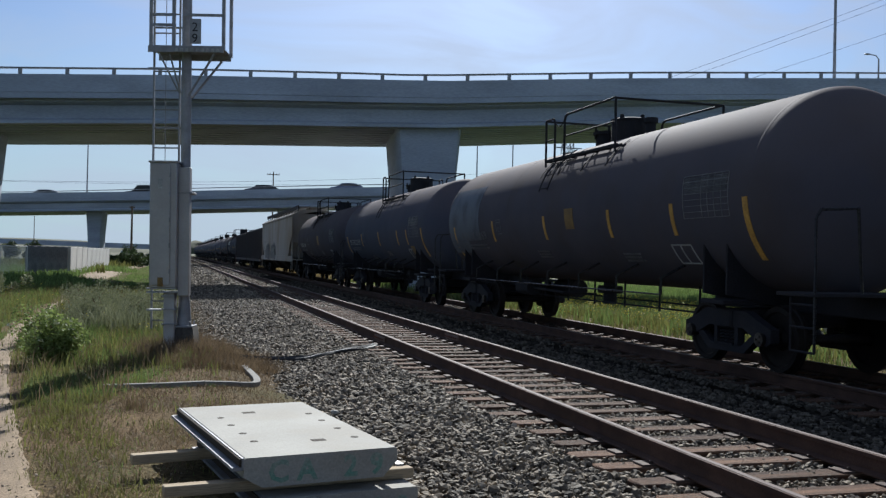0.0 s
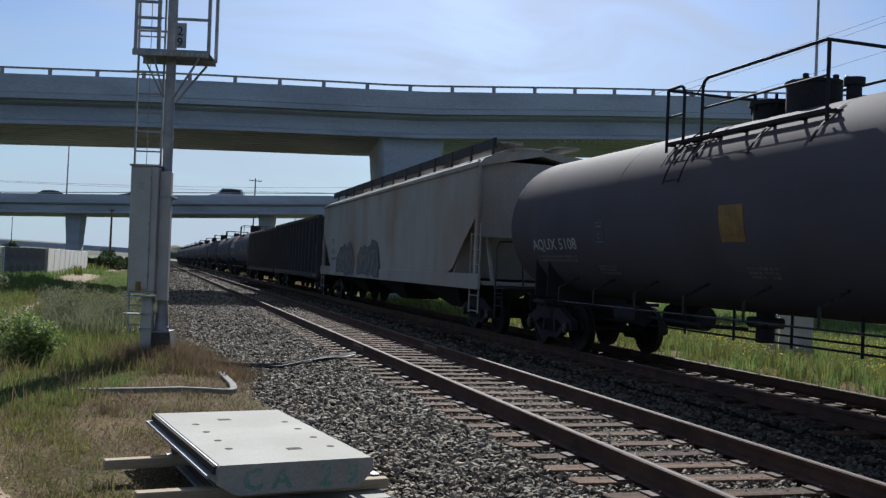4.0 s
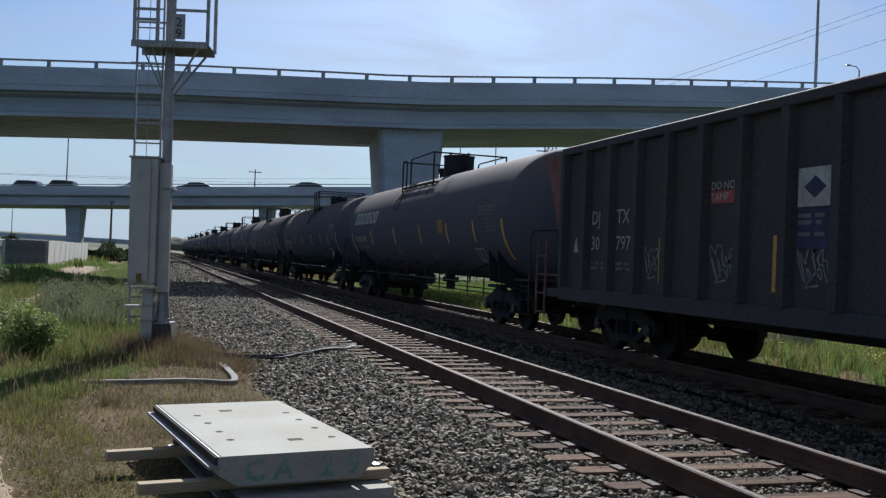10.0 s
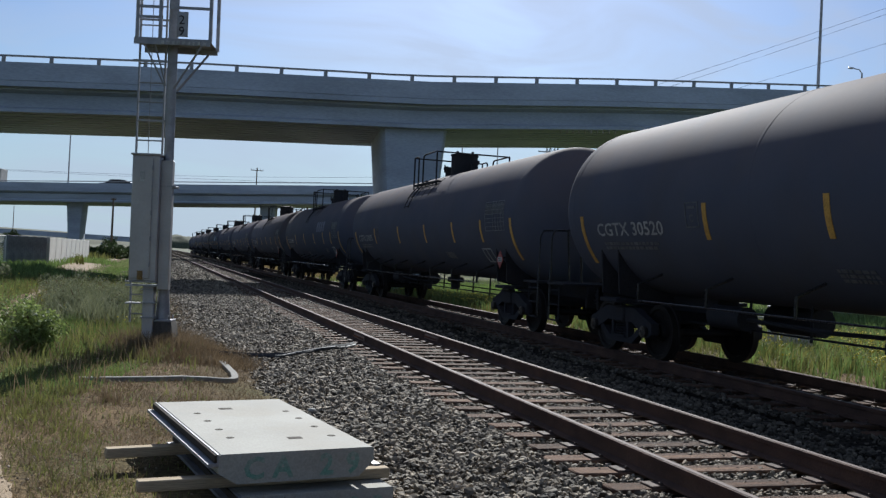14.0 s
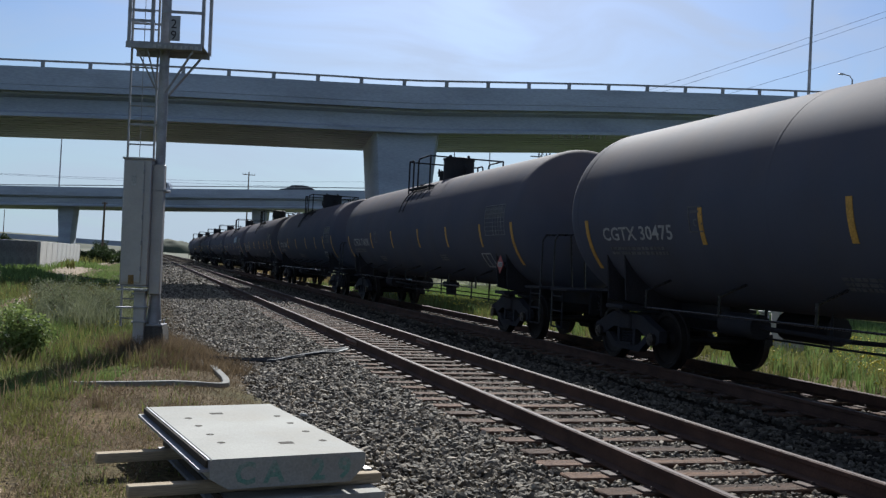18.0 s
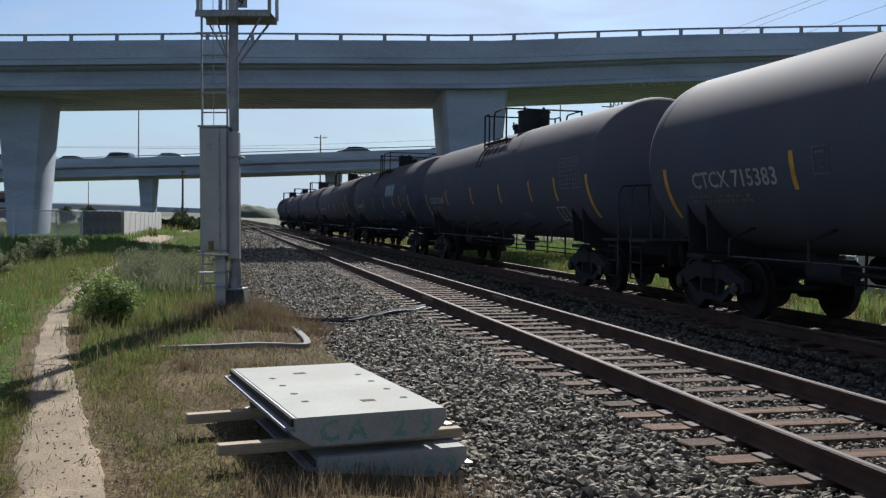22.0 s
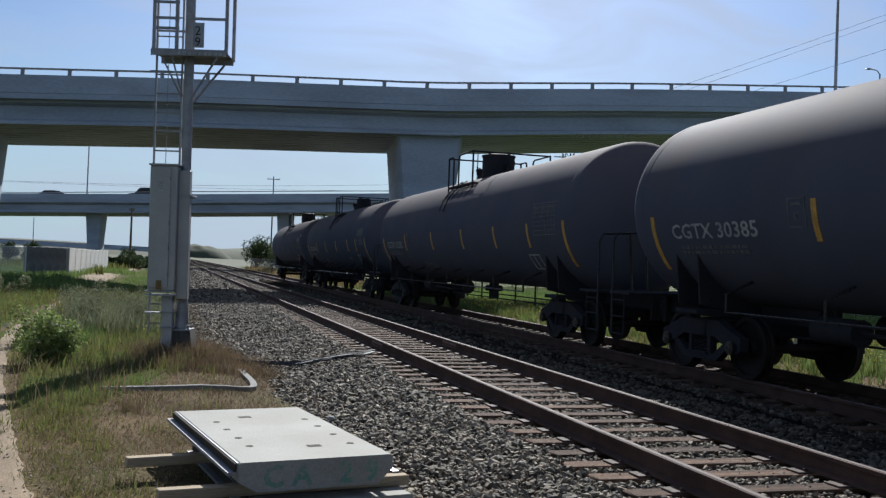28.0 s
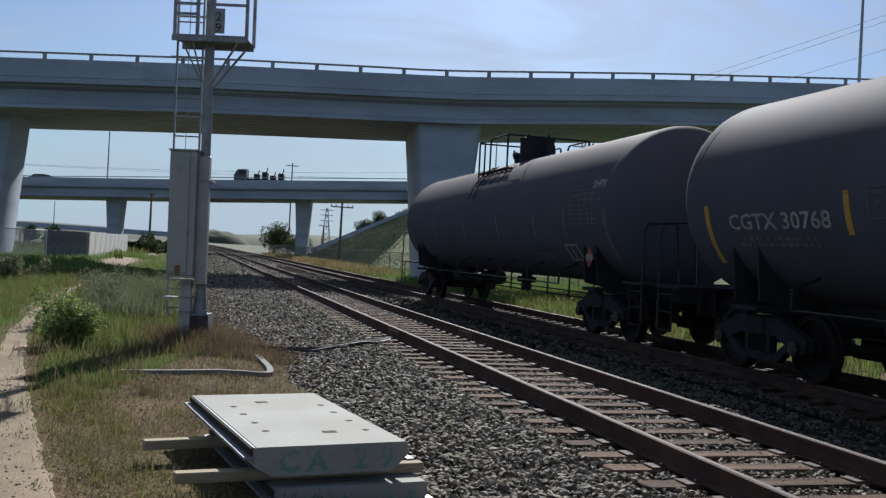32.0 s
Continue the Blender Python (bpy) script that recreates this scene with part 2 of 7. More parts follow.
    def prism(self, poly, a, b, axis="y"):
        """A polygon pushed along an axis: in (x, z) along y, in (y, z) along x, in (x, y) along z."""
        put = {"y": lambda p, t: (p[0], t, p[1]), "x": lambda p, t: (t, p[0], p[1]), "z": lambda p, t: (p[0], p[1], t)}[axis]
        n = len(poly)
        return self.add([put(p, a) for p in poly] + [put(p, b) for p in poly],
                        [(i, (i + 1) % n, n + (i + 1) % n, n + i) for i in range(n)] + [tuple(range(n - 1, -1, -1)), tuple(range(n, 2 * n))])

    def sweep(self, sections):
        """Closed rings of equal count joined in order, the ends capped."""
        n = len(sections[0])
        vs = [p for s in sections for p in s]
        fs = [(j * n + i, j * n + (i + 1) % n, (j + 1) * n + (i + 1) % n, (j + 1) * n + i)
              for j in range(len(sections) - 1) for i in range(n)]
        fs += [tuple(range(n - 1, -1, -1)), tuple((len(sections) - 1) * n + i for i in range(n))]
        return self.add(vs, fs)


def mesh_of(name, g, material, smooth=True, angle=38, fix=True):
    me = bpy.data.meshes.new(name)
    me.from_pydata(g.v, [], g.f)
    if fix:
        bm = bmesh.new()
        bm.from_mesh(me)
        bmesh.ops.recalc_face_normals(bm, faces=bm.faces)
        bm.to_mesh(me)
        bm.free()
    me.materials.append(material)
    if smooth:
        me.shade_smooth()
        me.set_sharp_from_angle(angle=radians(angle))
    return me


def part(name, g, material, parent=None, label="", smooth=True):
    ob = new(name, g if isinstance(g, bpy.types.Mesh) else mesh_of(name, g, material, smooth))
    if parent:
        ob.parent = parent
    return tagged(ob, label=label)


def thing(name, label, category, m=None, group="", kind=""):
    ob = new(name)
    if m is not None:
        ob.matrix_basis = m
    return tagged(ob, label, category, group, kind)


# ---- ground ----
def ground_z(x, y):
    z = -0.14 + 0.03 * noise.noise((x * 0.4, y * 0.4, 3.1)) + 0.015 * noise.noise((x * 1.7, y * 1.7, 9.0))
    if x < -3:
        z -= 0.12 * min(1, (-3 - x) / 4)
    if x > 11.5:
        z -= 0.35 * min(1, (x - 11.5) / 3)
    shift = max(0.0, min(1.0, (y - 14.5) / 6))
    lo = 0.6 - 0.95 * shift
    if lo < x < 12.6:
        z -= 0.2 * min(1, (x - lo) / (1.5 - 0.9 * shift), (12.6 - x) / 1.0)
    if x < -1.5 and 34 < y < 118:
        z += 0.27 * min(1, (-1.5 - x) / 3) * min(1, (y - 34) / 16, (118 - y) / 25)
    d = math.hypot(x, y)
    if d > 150:
        z += 2.2 * noise.noise((x * 0.004, y * 0.004, 1.0)) * min(1, (d - 150) / 300)
    return z


def spread(near, step, far, growth):
    out, v, s = [0.0], 0.0, step
    while v < far:
        v += s
        if v > near:
            s *= growth
        out.append(v)
    return out


side, ahead = spread(9, 0.35, 2600, 1.22), spread(30, 0.35, 2600, 1.2)
gx = sorted({-v for v in side} | set(side))
gy = sorted({-v for v in spread(8, 0.8, 500, 1.4)} | set(ahead))
g = Geo()
g.add([(x, y, ground_z(x, y)) for y in gy for x in gx],
      [(j * len(gx) + i, j * len(gx) + i + 1, (j + 1) * len(gx) + i + 1, (j + 1) * len(gx) + i)
       for j in range(len(gy) - 1) for i in range(len(gx) - 1)])
ground = part("ground", mesh_of("ground", g, M_SOIL, fix=False), M_SOIL)
ground.data.materials.append(M_FIELD)
for face in ground.data.polygons:
    if face.center.y > 112 or face.center.x < -14 or face.center.x > 16 or face.center.y < -60:
        face.material_index = 1
tagged(ground, "dry sandy soil with patches of grass beside the railway", "ground", kind="structure")


def strip(name, centre, material, lift, label, category, rag=0.12, cells=8, seed=0):
    """A ragged strip of ground along centre points (x, y, half width)."""
    rng = random.Random(seed)
    pts = []
    for (x0, y0, w0), (x1, y1, w1) in zip(centre, centre[1:]):
        k = max(2, int(math.hypot(x1 - x0, y1 - y0) / (0.1 + 0.006 * abs(y0))))
        pts += [(x0 + (x1 - x0) * i / k, y0 + (y1 - y0) * i / k, w0 + (w1 - w0) * i / k) for i in range(k)]
    g, n = Geo(), cells + 1
    vs = []
    for j, (x, y, w) in enumerate(pts):
        a, b = 1 + rag * (1.4 * noise.noise((y * 1.3, 2, seed)) + rng.uniform(-0.3, 0.3)), 1 + rag * (1.4 * noise.noise((y * 1.3, 8, seed)) + rng.uniform(-0.3, 0.3))
        for i in range(n):
            u = -1 + 2 * i / cells
            px = x + w * u * (a if u < 0 else b)
            edge = max(0, abs(u) - 0.75) / 0.25
            vs.append((px, y, ground_z(px, y) + lift * (1 - edge) - 0.03 * edge))
    g.add(vs, [(j * n + i, j * n + i + 1, (j + 1) * n + i + 1, (j + 1) * n + i) for j in range(len(pts) - 1) for i in range(cells)])
    ob = part(name, mesh_of(name, g, material, fix=False), material)
    return tagged(ob, label, category, kind="structure")


strip("dirt_path", [(0.6, -40, 0.4), (0.0, -8, 0.4), (-0.38, 1.0, 0.38), (-0.9, 5.65, 0.31), (-1.45, 8.9, 0.25), (-1.83, 10.9, 0.23), (-2.16, 13, 0.22), (-2.57, 16, 0.2), (-2.95, 20.8, 0.18), (-3.2, 26.5, 0.17),
                    (-3.5, 41, 0.18), (-3.7, 50, 0.4), (-4.1, 57, 1.0), (-4.2, 64, 1.2), (-3.8, 76, 0.5), (-3.5, 95, 0.35), (-3.4, 110, 0.4)],
      M_PATH, 0.012, "narrow trodden dirt footpath through the grass", "path", 0.25, seed=4)

# ---- track beds ----
MAIN_X, SIDE_X, GAUGE = 4.66, 8.83, 1.505


def bed_z(x, y):
    """Top of the broken stone."""
    wob = 0.025 * noise.noise((x * 1.3, y * 1.3, 7.7))
    left = 1.25 + 0.25 * noise.noise((y * 0.3, 2.0, 5.0)) - 0.85 * max(0.0, min(1.0, (y - 14.5) / 6))
    if x < 3.1:
        t = max(0.0, min(1.0, (x - left) / (3.1 - left)))
        return -0.2 + 0.0 * t - 0.08 * (1 - t) + wob
    if x > 10.4:
        return -0.22 - 0.45 * (x - 10.4) / 2.0 + wob
    crib = 0.02 if min(abs(x - MAIN_X), abs(x - SIDE_X)) < 1.35 else 0
    return -0.215 - crib + 0.6 * wob - (0.06 if 6.2 < x < 7.2 else 0)


def bed_left(y):
    return 1.25 + 0.25 * noise.noise((y * 0.3, 2.0, 5.0)) - 0.85 * max(0.0, min(1.0, (y - 14.5) / 6))


g = Geo()
ys = [-20 + 0.5 * i for i in range(160)] + [60 + 4 * i for i in range(120)]
cols = 28
vs = []
for y in ys:
    x0 = bed_left(y)
    for i in range(cols + 1):
        x = x0 + (12.3 - x0) * i / cols
        vs.append((x, y, bed_z(x, y) - (0.12 if i in (0, cols) else 0.0)))
g.add(vs, [(j * (cols + 1) + i, j * (cols + 1) + i + 1, (j + 1) * (cols + 1) + i + 1, (j + 1) * (cols + 1) + i)
           for j in range(len(ys) - 1) for i in range(cols)])
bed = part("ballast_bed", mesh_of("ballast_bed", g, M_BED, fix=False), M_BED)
tagged(bed, "near-black bed under the crushed stone, gap shade put into its colour", "ballast", kind="structure")

RAIL_POLY = [(-0.075, -0.172), (0.075, -0.172), (0.075, -0.16), (0.012, -0.14), (0.009, -0.045), (0.036, -0.036), (0.036, -0.006), (0.028, -0.002),
             (-0.028, -0.002), (-0.036, -0.006), (-0.036, -0.036), (-0.009, -0.045), (-0.012, -0.14), (-0.075, -0.16)]
tie_mesh = [mesh_of("tie", Geo().box(-1.3 + a, 1.3 + b, -0.115, 0.115, -0.36, -0.187, 0.012), M_TIE) for a, b in ((0, 0), (-0.05, 0.03), (0.04, -0.03))]
plate_mesh = mesh_of("tie_plate", Geo().box(-0.19, 0.19, -0.09, 0.09, -0.19, -0.171, 0.004), M_PLATE)
spike_g = Geo()
for sx, sy in ((-0.092, -0.05), (0.092, 0.05)):
    spike_g.box(sx - 0.016, sx + 0.016, sy - 0.01, sy + 0.01, -0.172, -0.147, 0.004)
spike_mesh = mesh_of("spikes", spike_g, M_PLATE)


TIE_Y = {}


def track(name, xc, label, y_end, near_end, seed):
    rng = random.Random(seed)
    t = thing(name, label, "railway track", kind="structure")
    for s in (-1, 1):
        x = xc + s * GAUGE / 2
        r = part("rail", Geo().prism([(x + a, b) for a, b in RAIL_POLY], -25, y_end), M_RAIL, t, "rusty steel rail")
        part("rail_head", Geo().box(x - 0.024, x + 0.026, -25, y_end, -0.012, 0.0012, 0.001), M_RAILTOP, r, "worn shiny running surface")
    y, far = -24.0, Geo()
    TIE_Y[xc] = []
    while y < 160:
        TIE_Y[xc].append(y)
        if y < near_end:
            m = pose(xc, y, 0, 0, 0, rng.uniform(-1.2, 1.2))
            tie = part("tie", rng.choice(tie_mesh), M_TIE, t)
            tie.matrix_basis = m
            for s in (-1, 1):
                p = part("tie_plate", plate_mesh, M_PLATE, tie)
                p.matrix_basis = pose(s * GAUGE / 2, 0, 0)
                if y < 22:
                    q = part("spikes", spike_mesh, M_PLATE, tie)
                    q.matrix_basis = pose(s * GAUGE / 2, rng.uniform(-0.02, 0.02), 0)
        else:
            far.box(xc - 1.3, xc + 1.3, y - 0.115, y + 0.115, -0.36, -0.187)
        y += rng.uniform(0.49, 0.56)
    tagged(part("far_ties", far, M_TIE, t, "far timber ties"), kind="stuff")
    return t


main_track = track("track_main", MAIN_X, "main line track with rusty rails on weathered timber ties", 420, 62, 3)
side_track = track("track_siding", SIDE_X, "second track on timber ties that the train runs on", 420, 36, 5)


# ---- overpasses ----
def along(pts, s):
    """Point and across-direction at arc length s of a plan line (x, y, z)."""
    for a, b in zip(pts, pts[1:]):
        d = math.hypot(b[0] - a[0], b[1] - a[1])
        if s <= d or b is pts[-1]:
            k = s / d
            return Vector([a[i] + (b[i] - a[i]) * k for i in range(3)]), Vector((-(b[1] - a[1]) / d, (b[0] - a[0]) / d, 0))
        s -= d


def line_length(pts):
    return sum(math.hypot(b[0] - a[0], b[1] - a[1]) for a, b in zip(pts, pts[1:]))


def ribbon(pts, poly, k=24):
    """A cross-section (inward, below the top) carried along the line."""
    total, rings = line_length(pts), []
    for i in range(k + 1):
        p, n = along(pts, total * i / k)
        rings.append([tuple(p + n * a + Vector((0, 0, -h))) for a, h in poly])
    return Geo().sweep(rings)


def overpass(name, label, pts, width, girders, wall_h, slab, girder_h, inset, post_step, kerb_h, k=24):
    b = thing(name, label, "bridge", kind="structure")
    W = width
    for o, sg in ((0.0, 1), (W, -1)):
        part("parapet", ribbon(pts, [(o, 0), (o + sg * 0.28, 0), (o + sg * 0.34, wall_h * 0.6), (o + sg * 0.5, wall_h), (o, wall_h)], k), M_CONC, b,
             "plain concrete parapet")
    part("deck", ribbon(pts, [(0.52, kerb_h), (W - 0.52, kerb_h), (W - 0.52, wall_h + 0.01), (W - 0.02, wall_h + 0.01), (W - 0.02, wall_h + slab), (0.02, wall_h + slab), (0.02, wall_h + 0.01), (0.52, wall_h + 0.01)], k), M_CONC, b, "concrete deck slab")
    h0, h1 = wall_h + slab, wall_h + slab + girder_h
    for i in range(girders):
        c = inset + (W - 2 * inset) * i / (girders - 1)
        part("girder", ribbon(pts, [(c - 0.5, h0), (c + 0.5, h0), (c + 0.5, h0 + 0.12), (c + 0.12, h0 + 0.25), (c + 0.12, h1 - 0.3), (c + 0.36, h1 - 0.18),
                                    (c + 0.36, h1), (c - 0.36, h1), (c - 0.36, h1 - 0.18), (c - 0.12, h1 - 0.3), (c - 0.12, h0 + 0.25), (c - 0.5, h0 + 0.12)], k),
             M_CONC, b, "concrete bridge girder")
    total = line_length(pts)
    rail = Geo()
    steps = int(total / 2.4)
    rail.tube([tuple(along(pts, total * i / steps)[0] + along(pts, total * i / steps)[1] * 0.14 + Vector((0, 0, 0.34))) for i in range(steps + 1)], 0.055, 6)
    part("hand_rail", rail, M_STEEL, b, "steel pipe rail")
    if post_step:
        post = mesh_of("rail_post", Geo().box(-0.1, 0.1, -0.06, 0.06, -0.01, 0.32, 0.02), M_STEEL)
        s = 0.6
        while s < total:
            p, n = along(pts, s)
            ob = part("rail_post", post, M_STEEL, b)
            ob.matrix_basis = Matrix.Translation(p + n * 0.14)
            s += post_step
    return b


def pier(parent, x, y, turn, top_z, base_z, w_top, w_low, w_base, deep, cap=0.0):
    """A flared wall pier: wide head, narrower foot."""
    hz = top_z - base_z
    prof = [(-w_base / 2, 0), (w_base / 2, 0), (w_low / 2, hz * 0.55), (w_top / 2, hz), (-w_top / 2, hz), (-w_low / 2, hz * 0.55)]
    g = Geo()
    c = 0.22
    rings = [[(x * f, d, z) for x, z in prof] for d, f in ((-deep / 2, 0.9), (-deep / 2 + c, 1.0), (deep / 2 - c, 1.0), (deep / 2, 0.9))]
    g.sweep(rings)
    p = part("pier", g, M_CONC, parent, "flared concrete pier")
    p.matrix_basis = pose(x, y, base_z, 0, 0, turn)
    return p


NEAR = [(-46, 58.9, 9.6), (-10.9, 53.5, 10.53), (0.6, 51.7, 10.96), (9.5, 50.3, 11.15), (12.9, 49.7, 11.18), (25.2, 48.2, 12.0), (37.6, 46.8, 12.67), (75, 43, 14.5)]
near_bridge = overpass("overpass_near", "grey concrete highway overpass on flared piers crossing the tracks", NEAR, 11.0, 10, 0.95, 0.3, 1.25, 1.0, 2.37, 0.94)
for x, y, zt, wt, wl, wb in ((-11.0, 58.6, 8.0, 2.75, 2.05, 1.35), (14.25, 54.6, 8.65, 3.75, 3.0, 2.2), (40, 52, 10, 3.7, 2.7, 2), (-36, 62, 7.2, 3.3, 2.5, 1.7)):
    pier(near_bridge, x, y, -8, zt + 0.25, -0.4, wt, wl, wb, 3.2 if x < 0 else 7.5)
# added pale blocks for a row of unidentified bright specks
for i in range(10):
    p, n = along(NEAR, 68.7 + 0.36 * i)
    part("conduit_stub", Geo().box(-0.035, 0.035, -0.03, 0.03, -0.22, 0.01, 0.006), M_PANEL, near_bridge, "small pale block added for a bright speck under the bridge").matrix_basis = Matrix.Translation(p + n * 0.75 + Vector((0, 0, -2.5)))
FAR = [(-330, 208, 3.0), (-90, 150, 6.9), (-27.8, 135.8, 8.6), (-20.4, 134, 8.62), (0, 129, 9.6), (23.5, 123.3, 10.7), (44, 118.5, 11.6), (330, 49, 13.0)]
far_bridge = overpass("overpass_far", "second concrete overpass carrying road traffic over the tracks", FAR, 12.0, 10, 0.85, 0.3, 1.3, 1.0, 0, 0.62)
for x, y, zt in ((-10.1, 136, 6.6), (15.0, 131, 8.0), (-38, 143, 5.5)):
    pier(far_bridge, x, y, -13, zt + 0.2, -0.5, 2.3, 1.8, 1.5, 2.4)


# ---- signal mast ----
def signal_mast():
    t = thing("signal_mast", "grey steel railway signal mast with ladder, equipment case and railed platform", "railway signal",
              pose(0.2, 15.42, -0.15, 0, 0, -14) @ pose(0, 0, 0, 0, -0.75, 0))
    foot = Geo().sweep([[(-a, -a, z), (a, -a, z), (a, a, z), (-a, a, z)] for a, z in ((0.24, -0.3), (0.225, 0.1), (0.18, 0.42), (0.17, 0.45))])
    part("foundation", foot, mat("dirty_footing", (0.075, 0.068, 0.06), (0.045, 0.04, 0.035), 0.95, scale=5, fine=30), t, "dirty concrete foundation")
    base = Geo()
    base.box(-0.17, 0.17, -0.17, 0.17, 0.45, 0.48, 0.005)
    base.cyl((0, 0, 0.48), (0, 0, 0.98), 0.118, 14, 0.082)
    base = part("base", base, M_STEEL, t, "flared cast mast base")
    for a in (-0.13, 0.13):
        for b in (-0.13, 0.13):
            part("bolt", Geo().cyl((a, b, 0.48), (a, b, 0.54), 0.02, 6), M_STEEL, base)
    part("mast", Geo().cyl((0, 0, 0.5), (0, 0, 8.6), 0.077, 18), M_STEEL, t, "round grey mast")
    # tall equipment case in front of the ladder
    case = part("equipment_case", Geo().box(-0.48, -0.06, -0.3, -0.02, 1.08, 3.03, 0.012), M_CASE, t, "tall narrow aluminium equipment case")
    part("lid", Geo().box(-0.5, -0.045, -0.32, -0.0, 3.03, 3.06, 0.006), M_CASE, case)
    part("door", Geo().box(-0.465, -0.16, -0.318, -0.3, 1.12, 3.0, 0.006), M_CASE, case)
    part("number_plate", Geo().box(-0.35, -0.28, -0.325, -0.318, 2.62, 2.78), M_WHITE, case, "small pale plate with worn marks")
    part("padlock", Geo().box(-0.3, -0.255, -0.33, -0.3, 1.1, 1.15, 0.006), M_YELLOW, case, "small brass lock")
    for z in (1.3, 1.7, 2.1, 2.5, 2.8):
        part("hinge", Geo().cyl((-0.165, -0.325, z), (-0.165, -0.325, z + 0.07), 0.012, 6), M_STEEL, case)
    duct = Geo().box(-0.06, 0.115, -0.2, -0.06, 0.95, 2.97, 0.008)
    part("cable_duct", duct, M_CASE, t, "narrow metal cable duct")
    part("bracket", Geo().box(-0.1, 0.16, -0.2, 0.1, 2.55, 2.585, 0.004), M_STEEL, t)
    pipe = Geo().box(-0.27, -0.1, -0.22, -0.06, 0.1, 1.0, 0.01)
    part("cable_riser", pipe, M_CASE, t, "square cable riser under the case")
    for x0, x1, z in ((-0.29, -0.07, 0.5), (-0.53, -0.3, 0.72), (-0.29, -0.07, 0.73), (-0.53, -0.34, 1.0), (-0.29, -0.1, 0.94)):
        part("strap", Geo().box(x0, x1, -0.25, -0.05, z, z + 0.022), M_STEEL, t, "galvanised cross strap")
    part("tag_plate", Geo().box(-0.34, -0.26, -0.33, -0.318, 1.1, 1.24), M_AMBER, case, "small worn amber tag")
    for z in (1.0, 1.06):
        part("case_shelf", Geo().box(-0.52, -0.05, -0.3, 0.05, z, z + 0.02), M_STEEL, t)
    # ladder
    ladder = part("ladder_rail", Geo().box(-0.53, -0.505, 0.0, 0.045, 0.42, 8.4), M_STEEL, t, "flat ladder side rail")
    part("ladder_rail", Geo().box(-0.125, -0.1, 0.0, 0.045, 3.0, 8.4), M_STEEL, t)
    rung = mesh_of("rung", Geo().cyl((-0.51, 0.02, 0), (-0.11, 0.02, 0), 0.012, 6), M_STEEL)
    for i in range(26):
        if 0.4 + 0.305 * i < 8.3:
            part("rung", rung, M_STEEL, ladder).location = (0, 0, 0.55 + 0.305 * i)
    for z in (3.6, 5.2, 6.6):
        part("ladder_bracket", Geo().box(-0.5, -0.05, 0.01, 0.035, z, z + 0.03), M_STEEL, t)
    for x in (-0.3,):
        part("wire", Geo().cyl((x, -0.1, 3.05), (x, -0.1, 8.3), 0.006, 5), M_STEEL, t)
    # platform with guard rails
    zp = 4.86
    plat = part("platform", Geo().box(-0.52, 0.62, -0.32, 0.3, zp - 0.02, zp, 0.004), M_STEEL, t, "punched steel platform")
    for y in (-0.33, 0.31):
        part("platform_beam", Geo().box(-0.52, 0.64, y - 0.015, y + 0.015, zp - 0.11, zp - 0.02), M_STEEL, plat)
    # white bars paint in the brightness of the platform's punched holes
    for i in range(9):
        part("tread", Geo().box(-0.1 + 0.08 * i, -0.06 + 0.08 * i, -0.36, -0.345, zp - 0.1, zp - 0.05), M_WHITE, plat)
    for a, b in ((0.06, 0.5),):
        part("brace", Geo().tube([(a, -0.12, zp - 0.75), (b, -0.3, zp - 0.12)], 0.02, 6), M_STEEL, t)
        part("brace", Geo().tube([(a, 0.12, zp - 0.75), (b, 0.28, zp - 0.12)], 0.02, 6), M_STEEL, t)
    for a, b in ((-0.1, -0.36), (-0.08, -0.2)):
        part("brace", Geo().tube([(a, -0.05, zp - 0.7), (b, -0.3, zp - 0.12)], 0.015, 6), M_STEEL, t)
    part("toe_bar", Geo().box(-0.52, 0.0, -0.33, -0.3, zp - 0.38, zp - 0.35), M_STEEL, t)
    for x, rows_ in ((-0.48, (-0.31,)), (-0.13, (-0.31,)), (0.64, (-0.31, 0.3))):
        for y in rows_:
            part("guard_post", Geo().box(x - 0.025, x + 0.025, y - 0.025, y + 0.025, zp - 0.05, zp + 1.15), M_STEEL, t)
    for z in (0.32, 0.48, 0.73, 0.85, 1.12):
        for x0, x1 in ((-0.5, -0.1),) + (((0.0, 0.64),) if z in (0.48, 1.12) else ()):
            part("guard_rail", Geo().box(x0, x1, -0.325, -0.295, zp + z - 0.02, zp + z + 0.02), M_STEEL, t)
    sign = part("sign", Geo().box(0.13, 0.3, -0.36, -0.345, zp + 0.02, zp + 0.41, 0.003), M_STEEL, t, "vertical number sign reading 29")
    for txt, z in (("2", zp + 0.215), ("9", zp + 0.04)):
        p = part("numeral", lettering(txt, 0.2, M_FRAME), M_FRAME, sign)
        p.matrix_basis = pose(0.155, -0.363, z, 90, 0, 0)
    part("stay_wire", Geo().cyl((0.1, -0.3, zp + 1.15), (0.62, -0.3, zp + 0.8), 0.01, 5), M_STEEL, t)
    head = part("signal_head", Geo().box(-0.2, 0.2, -0.42, -0.12, 6.9, 8.0, 0.05), M_FRAME, t, "black signal head")
    for z in (7.15, 7.45, 7.75):
        part("lens_hood", Geo().cyl((0, -0.42, z), (0, -0.62, z), 0.1, 12), M_FRAME, head)
    return t


